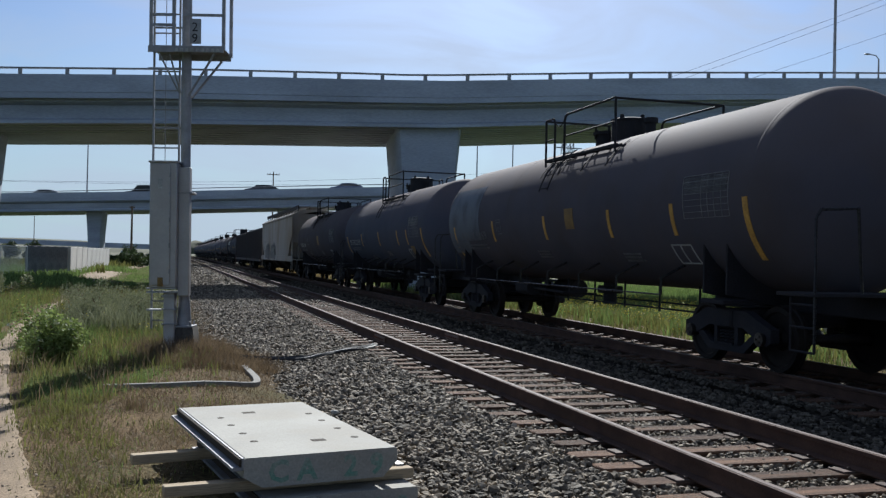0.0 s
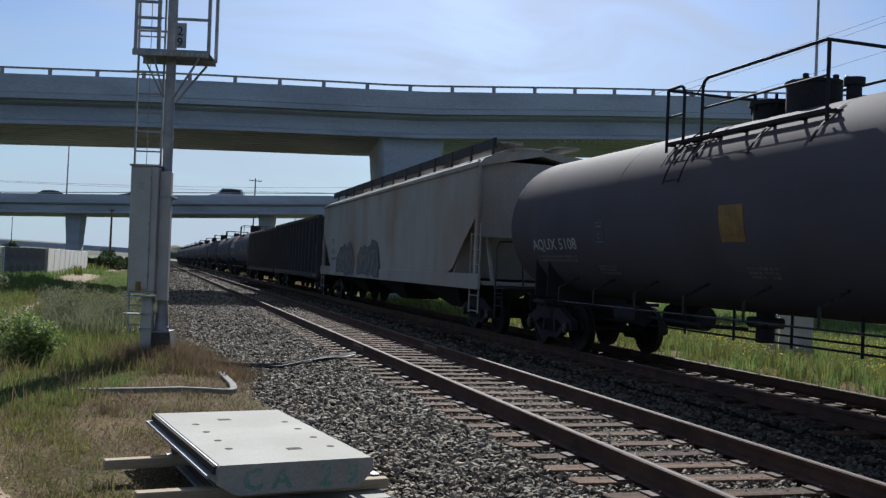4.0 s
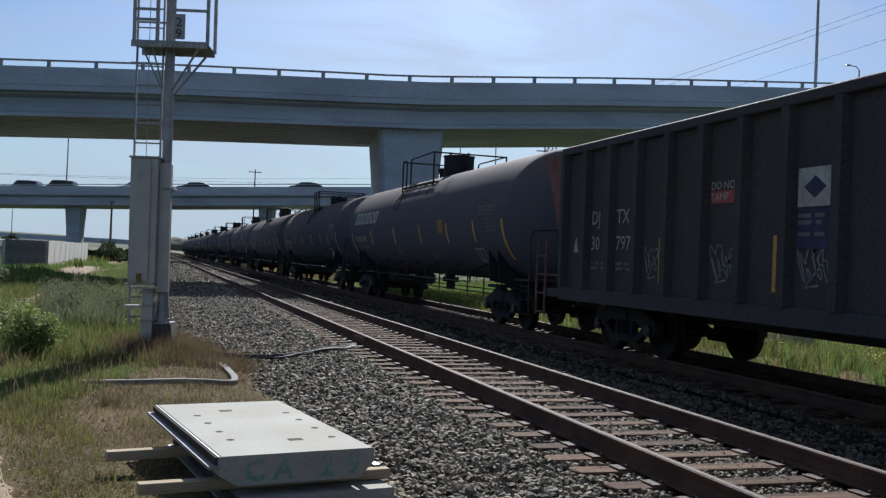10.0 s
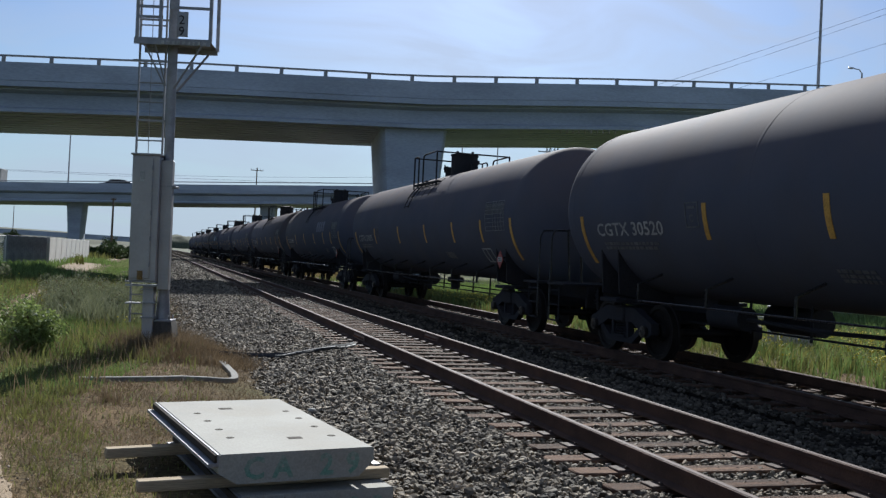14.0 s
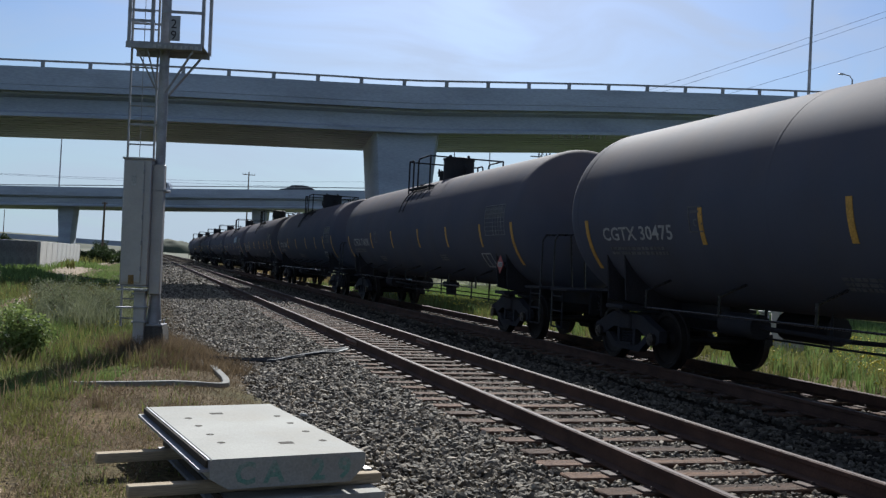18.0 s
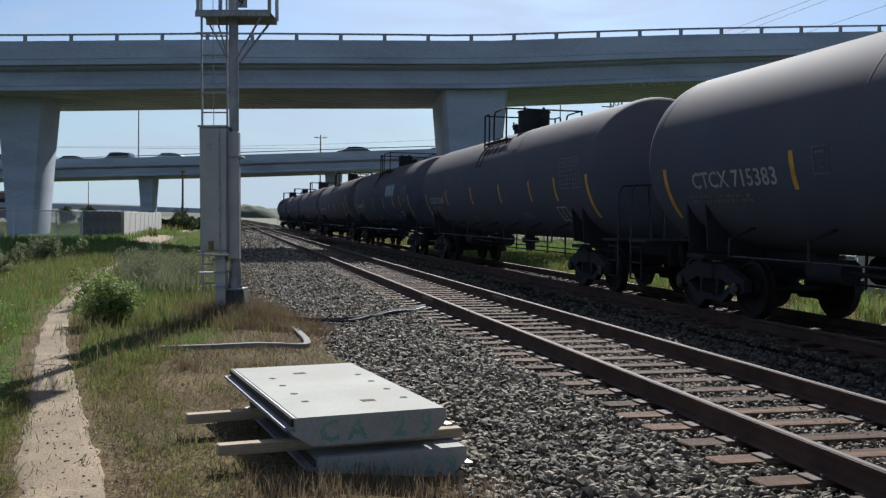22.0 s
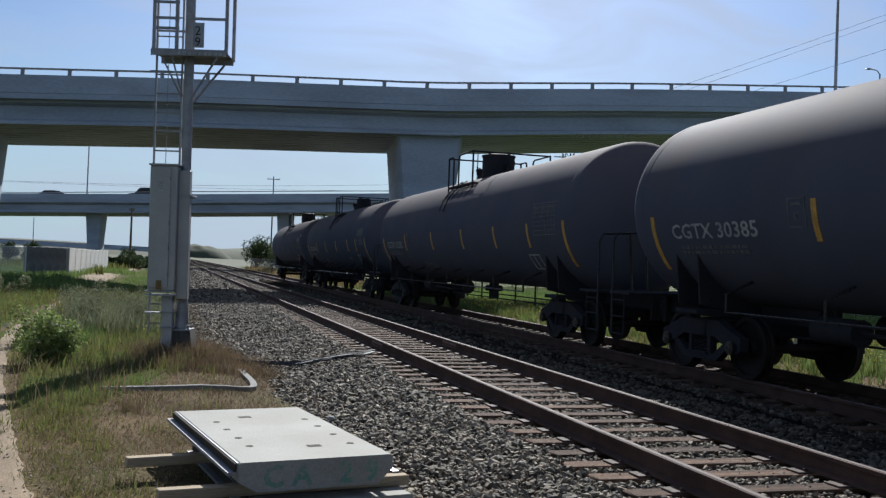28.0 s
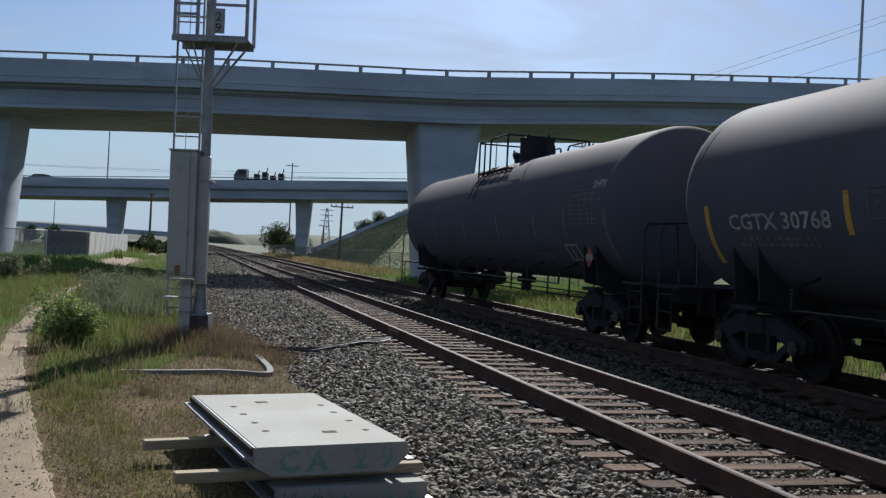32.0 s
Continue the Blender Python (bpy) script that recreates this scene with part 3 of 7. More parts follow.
def lettering(text, size, material, bold=0.0, cache={}):
    key = (text, size, material.name, bold)
    if key not in cache:
        cu = bpy.data.curves.new("lettering", "FONT")
        cu.body, cu.size, cu.resolution_u, cu.offset = text, size, 2, bold
        ob = bpy.data.objects.new("lettering", cu)
        me = bpy.data.meshes.new_from_object(ob)
        bpy.data.objects.remove(ob)
        me.materials.clear()
        me.materials.append(material)
        cache[key] = me
    return cache[key]


M_GREEN = mat("green_spray_paint", (0.12, 0.26, 0.2), (0.26, 0.285, 0.245), 0.7, scale=9, fine=60, bump=0, stain=(0.29, 0.285, 0.25), stain_scale=7, stain_amount=0.9)
M_LUMBER = mat("sawn_lumber", (0.36, 0.288, 0.194), (0.274, 0.209, 0.137), 0.85, scale=3, fine=25, stretch=(0.5, 6, 6))
M_HOLE = mat("dark_hole", (0.05, 0.04, 0.03), rough=0.9)


def panel_slab(name, label, m, seed, holes=True):
    """A precast crossing panel: tapered section, steel edge angle, lifting holes. Its own x is the short side."""
    t = thing(name, label, "concrete panel", m, group="stacked crossing panels")
    w, l, h = 0.515, 1.02, 0.19
    sec = [(-w + 0.12, 0), (w - 0.1, 0), (w, 0.1), (w, h - 0.012), (w - 0.012, h), (-w + 0.012, h), (-w, h - 0.012), (-w, 0.07)]
    part("slab", Geo().prism(sec, -l, l), M_PANEL, t, "pale precast concrete slab")
    part("edge_angle", Geo().box(-w - 0.07, -w, -l, l, h - 0.075, h - 0.055).box(-w - 0.012, -w, -l, l, h - 0.075, h + 0.001), M_STEEL, t, "galvanised steel edge angle")
    part("rubber_strip", Geo().box(-w - 0.03, -w - 0.013, -l, l, h - 0.05, h - 0.004, 0.004), M_HOLE, t, "dark rubber edge strip")
    part("edge_angle", Geo().box(w, w + 0.05, -l, l, 0.06, 0.075), M_STEEL, t)
    if holes:
        for x, ys in ((-w * 0.62, (-0.52, -0.22, 0.12, 0.45)), (w * 0.72, (-0.6, -0.25, 0.1, 0.42))):
            for y in ys:
                part("bolt_hole", Geo().cyl((x, y, h - 0.02), (x, y, h + 0.0015), 0.028, 10), M_HOLE, t, "rusty bolt hole")
        for x, y in ((-0.06, 0.62), (0.1, -0.62)):
            part("lifting_slot", Geo().box(x - 0.05, x + 0.05, y - 0.035, y + 0.035, h - 0.02, h + 0.0015, 0.001), M_HOLE, t, "rust-stained lifting slot")
    return t


def stacked_panels():
    top = pose(0.775, 6.97, 0.03, 0, 0, 10.2)
    p = panel_slab("crossing_panel", "pale precast concrete crossing panel resting on timbers", top, 1)
    for txt, x in (("C", -0.36), ("A", -0.17), ("2", 0.14), ("9", 0.32)):
        q = part("spray_mark", lettering(txt, 0.19, M_GREEN, 0.006), M_GREEN, p, "green spray-painted mark")
        q.matrix_basis = pose(x, -1.024, 0.03, 90, 0, 0)
    low = pose(0.93, 6.97, -0.235, 0, 0, 9.6)
    p2 = panel_slab("crossing_panel", "lower precast concrete crossing panel lying on the ground", low, 2, False)
    for txt, x in (("C", -0.32), ("A", -0.12), ("2", 0.2), ("9", 0.36)):
        q = part("spray_mark", lettering(txt, 0.16, M_GREEN, 0.006), M_GREEN, p2, "green spray-painted mark")
        q.matrix_basis = pose(x, -1.024, 0.03, 90, 0, 0)
    for k, (y, a, b) in enumerate(((-0.78, -0.95, 0.72), (0.28, -1.0, 0.66))):
        q = part("timber", Geo().box(a, b, -0.045, 0.045, -0.074, -0.004, 0.006), M_LUMBER)
        q.matrix_basis = top @ pose(0, y, 0.004, 0, 0, (-2, 1.5)[k])
        tagged(q, "sawn timber bearer between the concrete panels", "timber", "timber bearers")


signal = signal_mast()
stacked_panels()


# ---- train ----
M_GLOSS = mat("glossy_black_pipe", (0.02, 0.02, 0.022), (0.03, 0.029, 0.03), 0.28, 0.0, scale=6, fine=40, bump=0.02)
M_CAP = mat("worn_bearing_steel", (0.1, 0.09, 0.085), (0.05, 0.045, 0.042), 0.4, 0.8, scale=6, fine=40, bump=0.02)
M_BLUE = mat("blue_spray_paint", (0.16, 0.22, 0.28), (0.26, 0.31, 0.34), 0.6, scale=6, fine=40, bump=0)
M_FADED = mat("faded_blue_paint", (0.05, 0.085, 0.13), (0.035, 0.05, 0.075), 0.6, scale=4, fine=40, bump=0)
M_VIOLET = mat("faded_violet_paint", (0.12, 0.12, 0.17), (0.08, 0.08, 0.11), 0.6, scale=4, fine=40, bump=0)
M_TABLE = mat("white_stencil_rules", (0.19, 0.19, 0.19), (0.12, 0.12, 0.125), 0.6, scale=5, fine=40, bump=0)
M_RED = mat("faded_red_placard", (0.3, 0.065, 0.06), (0.22, 0.055, 0.05), 0.5, scale=6, fine=40, bump=0)
M_DARKMARK = mat("dark_graffiti", (0.05, 0.055, 0.06), (0.1, 0.1, 0.11), 0.6, scale=6, fine=40, bump=0)
M_MARK = mat("dusty_white_lettering", (0.33, 0.33, 0.325), (0.23, 0.23, 0.23), 0.6, scale=5, fine=40, bump=0)
M_DULL = mat("faded_lettering", (0.13, 0.13, 0.135), (0.08, 0.08, 0.085), 0.6, scale=5, fine=40, bump=0)
M_NAVY = mat("dark_blue_sign", (0.035, 0.042, 0.085), (0.028, 0.032, 0.06), 0.6, scale=5, fine=40, bump=0)
M_PINK = mat("faded_red_primer", (0.17, 0.085, 0.075), (0.12, 0.058, 0.05), 0.8, scale=4, fine=30)
M_RUST = mat("rust_brown_steel", (0.14, 0.06, 0.04), (0.09, 0.045, 0.033), 0.8, scale=2, fine=30)
WHEEL_R = 0.457
SPEED, GAIN = 9.721, 0.00531


def truck_meshes(cache={}):
    if cache:
        return cache
    # side frame of cast steel with two window openings, left and right alike
    g = Geo()
    g.prism([(-1.08, 0.42), (-0.98, 0.36), (-0.7, 0.46), (-0.42, 0.58), (0.42, 0.58), (0.7, 0.46), (0.98, 0.36), (1.08, 0.42), (1.08, 0.6), (0.9, 0.66), (0.5, 0.82),
             (-0.5, 0.82), (-0.9, 0.66), (-1.08, 0.6)], -0.07, 0.07, "x")
    g.prism([(-0.45, 0.22), (0.45, 0.22), (0.75, 0.44), (0.62, 0.48), (0.38, 0.32), (-0.38, 0.32), (-0.62, 0.48), (-0.75, 0.44)], -0.06, 0.06, "x")
    g.box(-0.06, 0.06, -0.3, -0.22, 0.3, 0.6).box(-0.06, 0.06, 0.22, 0.3, 0.3, 0.6)
    cache["side_frame"] = mesh_of("side_frame", g, M_FRAME)
    cache["spring_seat"] = mesh_of("spring_seat", Geo().box(-0.08, 0.08, -0.2, 0.2, 0.31, 0.34), M_FRAME)
    coil = [(0.048 * math.cos(k * math.pi / 3), 0.048 * math.sin(k * math.pi / 3), 0.345 + 0.0078 * k) for k in range(30)]
    cache["spring"] = mesh_of("spring", Geo().tube(coil, 0.015, 5), M_FRAME)
    cache["bolster"] = mesh_of("bolster", Geo().box(-1.1, 1.1, -0.19, 0.19, 0.56, 0.84, 0.03), M_FRAME)
    g = Geo()
    for sx in (-1, 1):
        x = sx * 0.7525
        a = -1 if sx < 0 else 1
        prof = [(x - a * 0.075, WHEEL_R + 0.026), (x - a * 0.04, WHEEL_R + 0.02), (x - a * 0.03, WHEEL_R), (x + a * 0.06, WHEEL_R - 0.006), (x + a * 0.06, WHEEL_R - 0.07),
                (x + a * 0.03, WHEEL_R - 0.09), (x + a * 0.0, 0.16), (x + a * 0.07, 0.13), (x + a * 0.07, 0.07)]
        n = 28
        vs = [(px, r * math.cos(2 * math.pi * i / n), r * math.sin(2 * math.pi * i / n)) for px, r in prof for i in range(n)]
        fs = [(j * n + i, j * n + (i + 1) % n, (j + 1) * n + (i + 1) % n, (j + 1) * n + i) for j in range(len(prof) - 1) for i in range(n)]
        inner = [(x - a * 0.075, WHEEL_R + 0.026), (x - a * 0.075, WHEEL_R - 0.08), (x - a * 0.02, WHEEL_R - 0.1), (x - a * 0.05, 0.1)]
        k = len(vs)
        vs += [(px, r * math.cos(2 * math.pi * i / n), r * math.sin(2 * math.pi * i / n)) for px, r in inner for i in range(n)]
        fs += [(k + j * n + i, k + j * n + (i + 1) % n, k + (j + 1) * n + (i + 1) % n, k + (j + 1) * n + i) for j in range(len(inner) - 1) for i in range(n)]
        g.add(vs, fs)
    g.cyl((-1.06, 0, 0), (1.06, 0, 0), 0.075, 10)
    cache["wheelset"] = mesh_of("wheelset", g, M_WHEEL)
    g = Geo()
    g.cyl((-0.03, 0, 0), (0.03, 0, 0), 0.1, 10)
    for k in range(3):
        u = 2 * math.pi * k / 3
        for sx in (-1, 1):
            g.cyl((sx * 0.03, 0.05 * math.cos(u), 0.05 * math.sin(u)), (sx * 0.045, 0.05 * math.cos(u), 0.05 * math.sin(u)), 0.018, 6)
    cache["bearing_cap"] = mesh_of("bearing_cap", g, M_CAP)
    return cache


WHEELSETS = []


def truck(car, y):
    c = truck_meshes()
    t = part("truck_bolster", c["bolster"], M_FRAME, car, "black cast truck")
    t.location = (0, y, 0)
    for x in (-0.99, 0.99):
        part("side_frame", c["side_frame"], M_FRAME, t).location = (x, 0, 0)
        part("spring_seat", c["spring_seat"], M_FRAME, t).location = (x, 0, 0)
        for yy in (-0.13, 0.0, 0.13):
            part("spring", c["spring"], M_FRAME, t).location = (x, yy, 0)
    for yy in (-0.89, 0.89):
        w = part("wheelset", c["wheelset"], M_WHEEL, t)
        w.matrix_parent_inverse = Matrix.Translation((0, yy, WHEEL_R))
        WHEELSETS.append(w)
    for yy in (-0.89, 0.89):
        for x in (-1.09, 1.09):
            part("bearing_cap", c["bearing_cap"], M_CAP, t).location = (x, yy, WHEEL_R)


def coupler(car, y_tip, y_root):
    s = 1 if y_tip > y_root else -1
    g = Geo().box(-0.09, 0.09, min(y_root, y_tip - s * 0.25), max(y_root, y_tip - s * 0.25), 0.78, 0.94, 0.02)
    g.prism([(-0.14, y_tip - s * 0.3), (0.14, y_tip - s * 0.3), (0.17, y_tip), (0.02, y_tip + s * 0.02), (-0.02, y_tip - s * 0.1), (-0.15, y_tip - s * 0.02)], 0.72, 1.0, "z")
    part("coupler", g, M_GLOSS, car, "cast steel coupler")
    hose = [(0.25 * 1, y_root, 0.8), (0.28, y_tip - s * 0.4, 0.5), (0.2, y_tip - s * 0.1, 0.34), (0.1, y_tip, 0.36)]
    part("air_hose", Geo().tube(hose, 0.025, 6), M_FRAME, car)


def bend(me, r, zc, y0, z0, material, name, wide=1.0):
    """A flat lettering mesh wrapped on the side of a tank; it reads from +y to -y."""
    out = bpy.data.meshes.new(name)
    a0 = math.asin(max(-1, min(1, (z0 - zc) / r)))
    vs = []
    for v in me.vertices:
        a = a0 + v.co.y / r
        vs.append((-(r + 0.012) * math.cos(a), y0 - v.co.x * wide, zc + (r + 0.012) * math.sin(a)))
    out.from_pydata(vs, [], [tuple(p.vertices) for p in me.polygons])
    out.materials.append(material)
    return out


def patch(r, zc, y0, y1, a0, a1, n=6, slant=0.0):
    """A thin curved plate on the side of a tank between two angles (degrees above the axis)."""
    rings = []
    for i in range(n + 1):
        a = radians(a0 + (a1 - a0) * i / n)
        s = slant * i / n
        rings.append([(-(r + d) * math.cos(a), y + s, zc + (r + d) * math.sin(a)) for d, y in ((0.0, y0), (0.008, y0), (0.008, y1), (0.0, y1))])
    return Geo().sweep(rings)


def small_print(r, zc, y_left, z_top, w, lines, h=0.07, seed=0):
    """Rows of short bars, for lettering too small to read."""
    rng = random.Random(seed)
    g = Geo()
    for k in range(lines):
        y, z = y_left, z_top - k * h * 1.6
        while y > y_left - w:
            d = rng.uniform(0.8, 3.2) * h
            a1, a0 = math.degrees(math.asin(max(-1, min(1, (z - zc) / r)))), math.degrees(math.asin(max(-1, min(1, (z - h - zc) / r))))
            p = patch(r, zc, y - d, y, a0, a1, 1)
            g.add(p.v, p.f)
            y -= d + 0.8 * h
    return g


def table_lines(r, zc, y0, w, a0, a1):
    """Thin ruled lines of a stencilled table on the side of a tank."""
    g, da, dy = Geo(), 0.35, 0.012
    for i in range(8):
        a = a0 + (a1 - a0) * i / 7
        p = patch(r, zc, y0 - w, y0, a, a + da, 1)
        g.add(p.v, p.f)
    for u in (0, 0.42, 0.56, 0.7, 0.85, 1):
        p = patch(r, zc, y0 - w * u - dy, y0 - w * u, a0, a1, 4)
        g.add(p.v, p.f)
    return g


def outline(r, zc, y0, w, a0, a1):
    """A thin square outline on the side of a tank."""
    g = Geo()
    for ya, yb, b0, b1 in ((y0 - w, y0, a0, a0 + 0.7), (y0 - w, y0, a1 - 0.7, a1), (y0 - 0.02, y0, a0, a1), (y0 - w, y0 - w + 0.02, a0, a1), (y0 - w * 0.8, y0 - w * 0.2, a1 - 3.6, a1 - 2.2)):
        p = patch(r, zc, ya, yb, b0, b1, 3)
        g.add(p.v, p.f)
    return g


def side_letters(car, name, text, size, y, z, r, zc, material, label="", wide=1.0):
    return part(name, bend(lettering(text, size, material, 0.005), r, zc, y, z, material, name, wide), material, car, label)


def head_profile(half, r):
    """A cylinder with rounded elliptical heads."""
    depth, prof = 0.5 * r, []
    for i in range(13):
        u = max(0.02, i / 12 * math.pi / 2)
        prof.append((-half + 0.12 - depth * math.cos(u), r * math.sin(u)))
    return prof + [(-y, q) for y, q in reversed(prof)]


def tank_car(spec, group="tank cars of the train"):
    half, r, zc = spec["half"], spec["r"], spec["zc"]
    paint = spec["paint"]
    rng = random.Random(spec["seed"])
    car = thing("tank_car", spec["label"], "tank car", group=group)
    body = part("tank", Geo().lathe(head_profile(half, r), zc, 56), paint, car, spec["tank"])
    for y in spec.get("seams", (-half * 0.97, -half * 0.34, half * 0.34, half * 0.97)):
        part("weld_band", Geo().lathe([(y - 0.03, r + 0.001), (y - 0.02, r + 0.0025), (y + 0.02, r + 0.0025), (y + 0.03, r + 0.001)], zc, 56), paint, body)
    end = half + 1.05
    # stub sills, saddles and end platforms
    for s in (-1, 1):
        yt = s * (half - 1.35)
        part("sill", Geo().box(-0.2, 0.2, min(s * (half - 3.0), s * end), max(s * (half - 3.0), s * end), 0.8, 1.14, 0.02), M_FRAME, car)
        sad = Geo()
        for d in (-0.3, 0.3):
            ring = [(math.cos(radians(a)) * r * 0.995, zc + math.sin(radians(a)) * r * 0.995) for a in range(-150, -29, 12)]
            sad.prism([(-1.25, 1.05), (-0.25, 0.86), (0.25, 0.86), (1.25, 1.05)] + [p for p in reversed(ring)], yt + d - 0.02, yt + d + 0.02)
        part("saddle", sad, M_FRAME, car, "black saddle plates under the tank")
        part("body_bolster", Geo().box(-1.3, 1.3, yt - 0.3, yt + 0.3, 0.9, 0.97, 0.01), M_FRAME, car)
        part("end_platform", Geo().box(-1.4, 1.4, min(s * (end - 0.75), s * end), max(s * (end - 0.75), s * end), 1.1, 1.15, 0.008), M_FRAME, car)
        part("striker", Geo().box(-0.3, 0.3, s * end - 0.05, s * end + 0.05, 0.62, 1.12, 0.02), M_FRAME, car)
        for x in (-1.36, 1.36):
            loop = [(x, s * (end - 0.04), 0.42), (x, s * (end - 0.04), 2.05), (x * 0.95, s * (end - 0.04), 2.17), (x * 0.55, s * (end - 0.04), 2.2), (x * 0.5, s * (end - 0.04), 1.15)]
            part("end_handrail", Geo().tube(loop, 0.02, 6), M_GLOSS, car)
            st = Geo()
            for z in (0.42, 0.72, 1.0):
                st.cyl((x, s * (end - 0.04), z), (x, s * (end - 0.5), z), 0.016, 6)
            st.cyl((x, s * (end - 0.5), 0.42), (x, s * (end - 0.5), 1.1), 0.016, 6)
            part("sill_step", st, M_FRAME, car)
        truck(car, yt)
        coupler(car, s * (spec["pitch"] / 2 - 0.02), s * (end - 0.1))
    # long low handrails with brackets
    for sx in (-1, 1):
        x = sx * 1.42
        g = Geo().tube([(x, -half + 2.6, 0.98), (x, half - 2.6, 0.98)], 0.015, 6)
        y = -half + 2.6
        while y <= half - 2.5:
            g.tube([(x, y, 0.98), (x, y, 1.24), (sx * 1.0, y, zc - math.sqrt(max(0.01, r * r - 1.0)))], 0.022, 5)
            y += (2 * half - 5.2) / 6
        part("side_handrail", g, M_GLOSS, car, "long black grab pipe")
    g = Geo()
    for x, z in ((0.28, 0.72), (-0.35, 0.66)):
        g.tube([(x, -half + 2.2, z), (x, half - 2.2, z)], 0.017, 6)
    y = -half + 3.2
    while y < half - 3.0:
        g.tube([(-0.35, y, 0.6), (-0.35, y, 1.1)], 0.022, 5)
        y += 1.35
    part("brake_pipe", g, M_FRAME, car, "brake pipes with brackets")
    part("outlet_valve", Geo().cyl((0, 0, 0.6), (0, 0, zc - r + 0.15), 0.14, 10).box(-0.2, 0.2, -0.22, 0.22, 0.82, 0.98, 0.03), M_FRAME, car)
    part("brake_cylinder", Geo().cyl((-0.5, half - 4.2, 0.82), (-0.5, half - 3.4, 0.82), 0.18, 12), M_FRAME, car)
    part("air_reservoir", Geo().cyl((0.5, half - 4.6, 0.82), (0.5, half - 3.5, 0.82), 0.22, 12), M_FRAME, car)
    part("brake_lever", Geo().tube([(-0.5, half - 4.2, 0.82), (-0.5, half - 6.0, 0.78), (0.1, half - 6.4, 0.76)], 0.03, 6), M_FRAME, car)
    # top fittings: round valve housing, manway, relief valve
    top = zc + r
    py, dr, dh = spec.get("dome_y", -0.3), spec.get("dome_r", 0.46), spec.get("dome_h", 0.54)
    dome = part("fittings_dome", Geo().cyl((0, py, top - 0.06), (0, py, top + dh), dr, 24).cyl((0, py, top + dh), (0, py, top + dh + 0.04), dr + 0.025, 24).cyl((0, py, top + dh + 0.04), (0, py, top + dh + 0.07), dr * 0.96, 24, dr * 0.8),
                M_FRAME, car, "round valve housing on top")
    for u in range(4):
        a = u * 1.5708 + 0.5
        part("lid_clamp", Geo().box(-0.035, 0.035, -0.03, 0.03, 0, 0.08, 0.008), M_FRAME, dome).matrix_basis = pose((dr - 0.08) * math.cos(a), py + (dr - 0.08) * math.sin(a), top + dh + 0.05)
    my = py + spec.get("manway_y", 0.9)
    man = part("manway", Geo().cyl((0, my, top - 0.06), (0, my, top + 0.2), 0.3, 18).cyl((0, my, top + 0.2), (0, my, top + 0.26), 0.36, 18), M_FRAME, dome, "bolted round manway cover")
    for u in range(6):
        a = u * 1.0472
        part("eye_bolt", Geo().cyl((0.33 * math.cos(a), my + 0.33 * math.sin(a), top + 0.1), (0.33 * math.cos(a), my + 0.33 * math.sin(a), top + 0.34), 0.025, 6), M_FRAME, car)
    ry = py - spec.get("relief_y", 0.68)
    part("relief_valve", Geo().cyl((0.1, ry, top - 0.05), (0.1, ry, top + 0.26), 0.1, 12).cyl((0.1, ry, top + 0.26), (0.1, ry, top + 0.36), 0.14, 12), M_FRAME, dome)
    wy, px = -0.35, 1.12
    p0, p1 = wy - 0.8 + spec.get("near_end", 0.0), wy + 1.4 + spec.get("far_end", 0.2)
    zp, h = top - 0.34, spec.get("rail_h", 0.88)
    gap0, gap1 = p1 - 0.48, p1 - 0.98
    for sx in (-1, 1):
        a, b = sorted((sx * 0.5, sx * px))
        g = Geo()
        for k in range(7):
            x = a + (b - a) * (k + 0.5) / 7
            g.box(x - 0.014, x + 0.014, p0, p1, zp + 0.012, zp + 0.045)
        for k in range(7):
            y = p0 + (p1 - p0) * k / 6
            g.box(a, b, y - 0.015, y + 0.015, zp - 0.02, zp + 0.012)
        walk_ = part("walkway", g, M_FRAME, car, "black grated walkway beside the dome", smooth=False)
        part("walkway_edge", Geo().box(sx * px - 0.012, sx * px + 0.012, p0, p1, zp - 0.015, zp + 0.03), M_FRAME, walk_)
        x = sx * px
        part("railing", Geo().tube([(x, p1, zp - 0.12), (x, p1, zp + h * 0.97), (x, p1 - 0.03, zp + h), (x, gap0 + 0.1, zp + h), (x, gap0 + 0.03, zp + h - 0.04), (x, gap0, zp + h - 0.12), (x, gap0, zp - 0.05)], 0.024, 6), M_FRAME, car, "looped black pipe railing")
        part("railing", Geo().tube([(x, gap1, zp - 0.05), (x, gap1, zp + h - 0.14), (x, gap1 - 0.04, zp + h - 0.04), (x, gap1 - 0.14, zp + h), (x, p0 + 0.03, zp + h), (x, p0, zp + h - 0.03), (x, p0, zp - 0.12)], 0.024, 6), M_FRAME, car, "looped black pipe railing")
        if spec.get("mid"):
            part("mid_rail", Geo().tube([(x, p1, zp + h * 0.5), (x, gap0, zp + h * 0.5)], 0.018, 6), M_FRAME, car)
            part("mid_rail", Geo().tube([(x, gap1, zp + h * 0.5), (x, p0, zp + h * 0.5)], 0.018, 6), M_FRAME, car)
            if sx < 0:
                part("chain", Geo().tube([(x, gap0 + (gap1 - gap0) * u / 8, zp + h - 0.06 - 0.6 * (u / 8) * (1 - u / 8)) for u in range(9)], 0.01, 5), M_FRAME, car, "slack safety chain")
    for y in (p0, p1):
        part("end_railing", Geo().tube([(-px, y, zp + h - 0.01), (px, y, zp + h - 0.01)], 0.022, 6), M_FRAME, car)
    # curved straps that carry the walkway down the flank, and the ladder
    for y in (p0 + 0.1, (p0 + gap1) / 2, gap1, gap0, p1 - 0.06):
        part("strap", patch(r + 0.012, zc, y - 0.022, y + 0.022, 30, 58, 6), M_FRAME, body)
    g, ly = Geo(), (gap0 + gap1) / 2
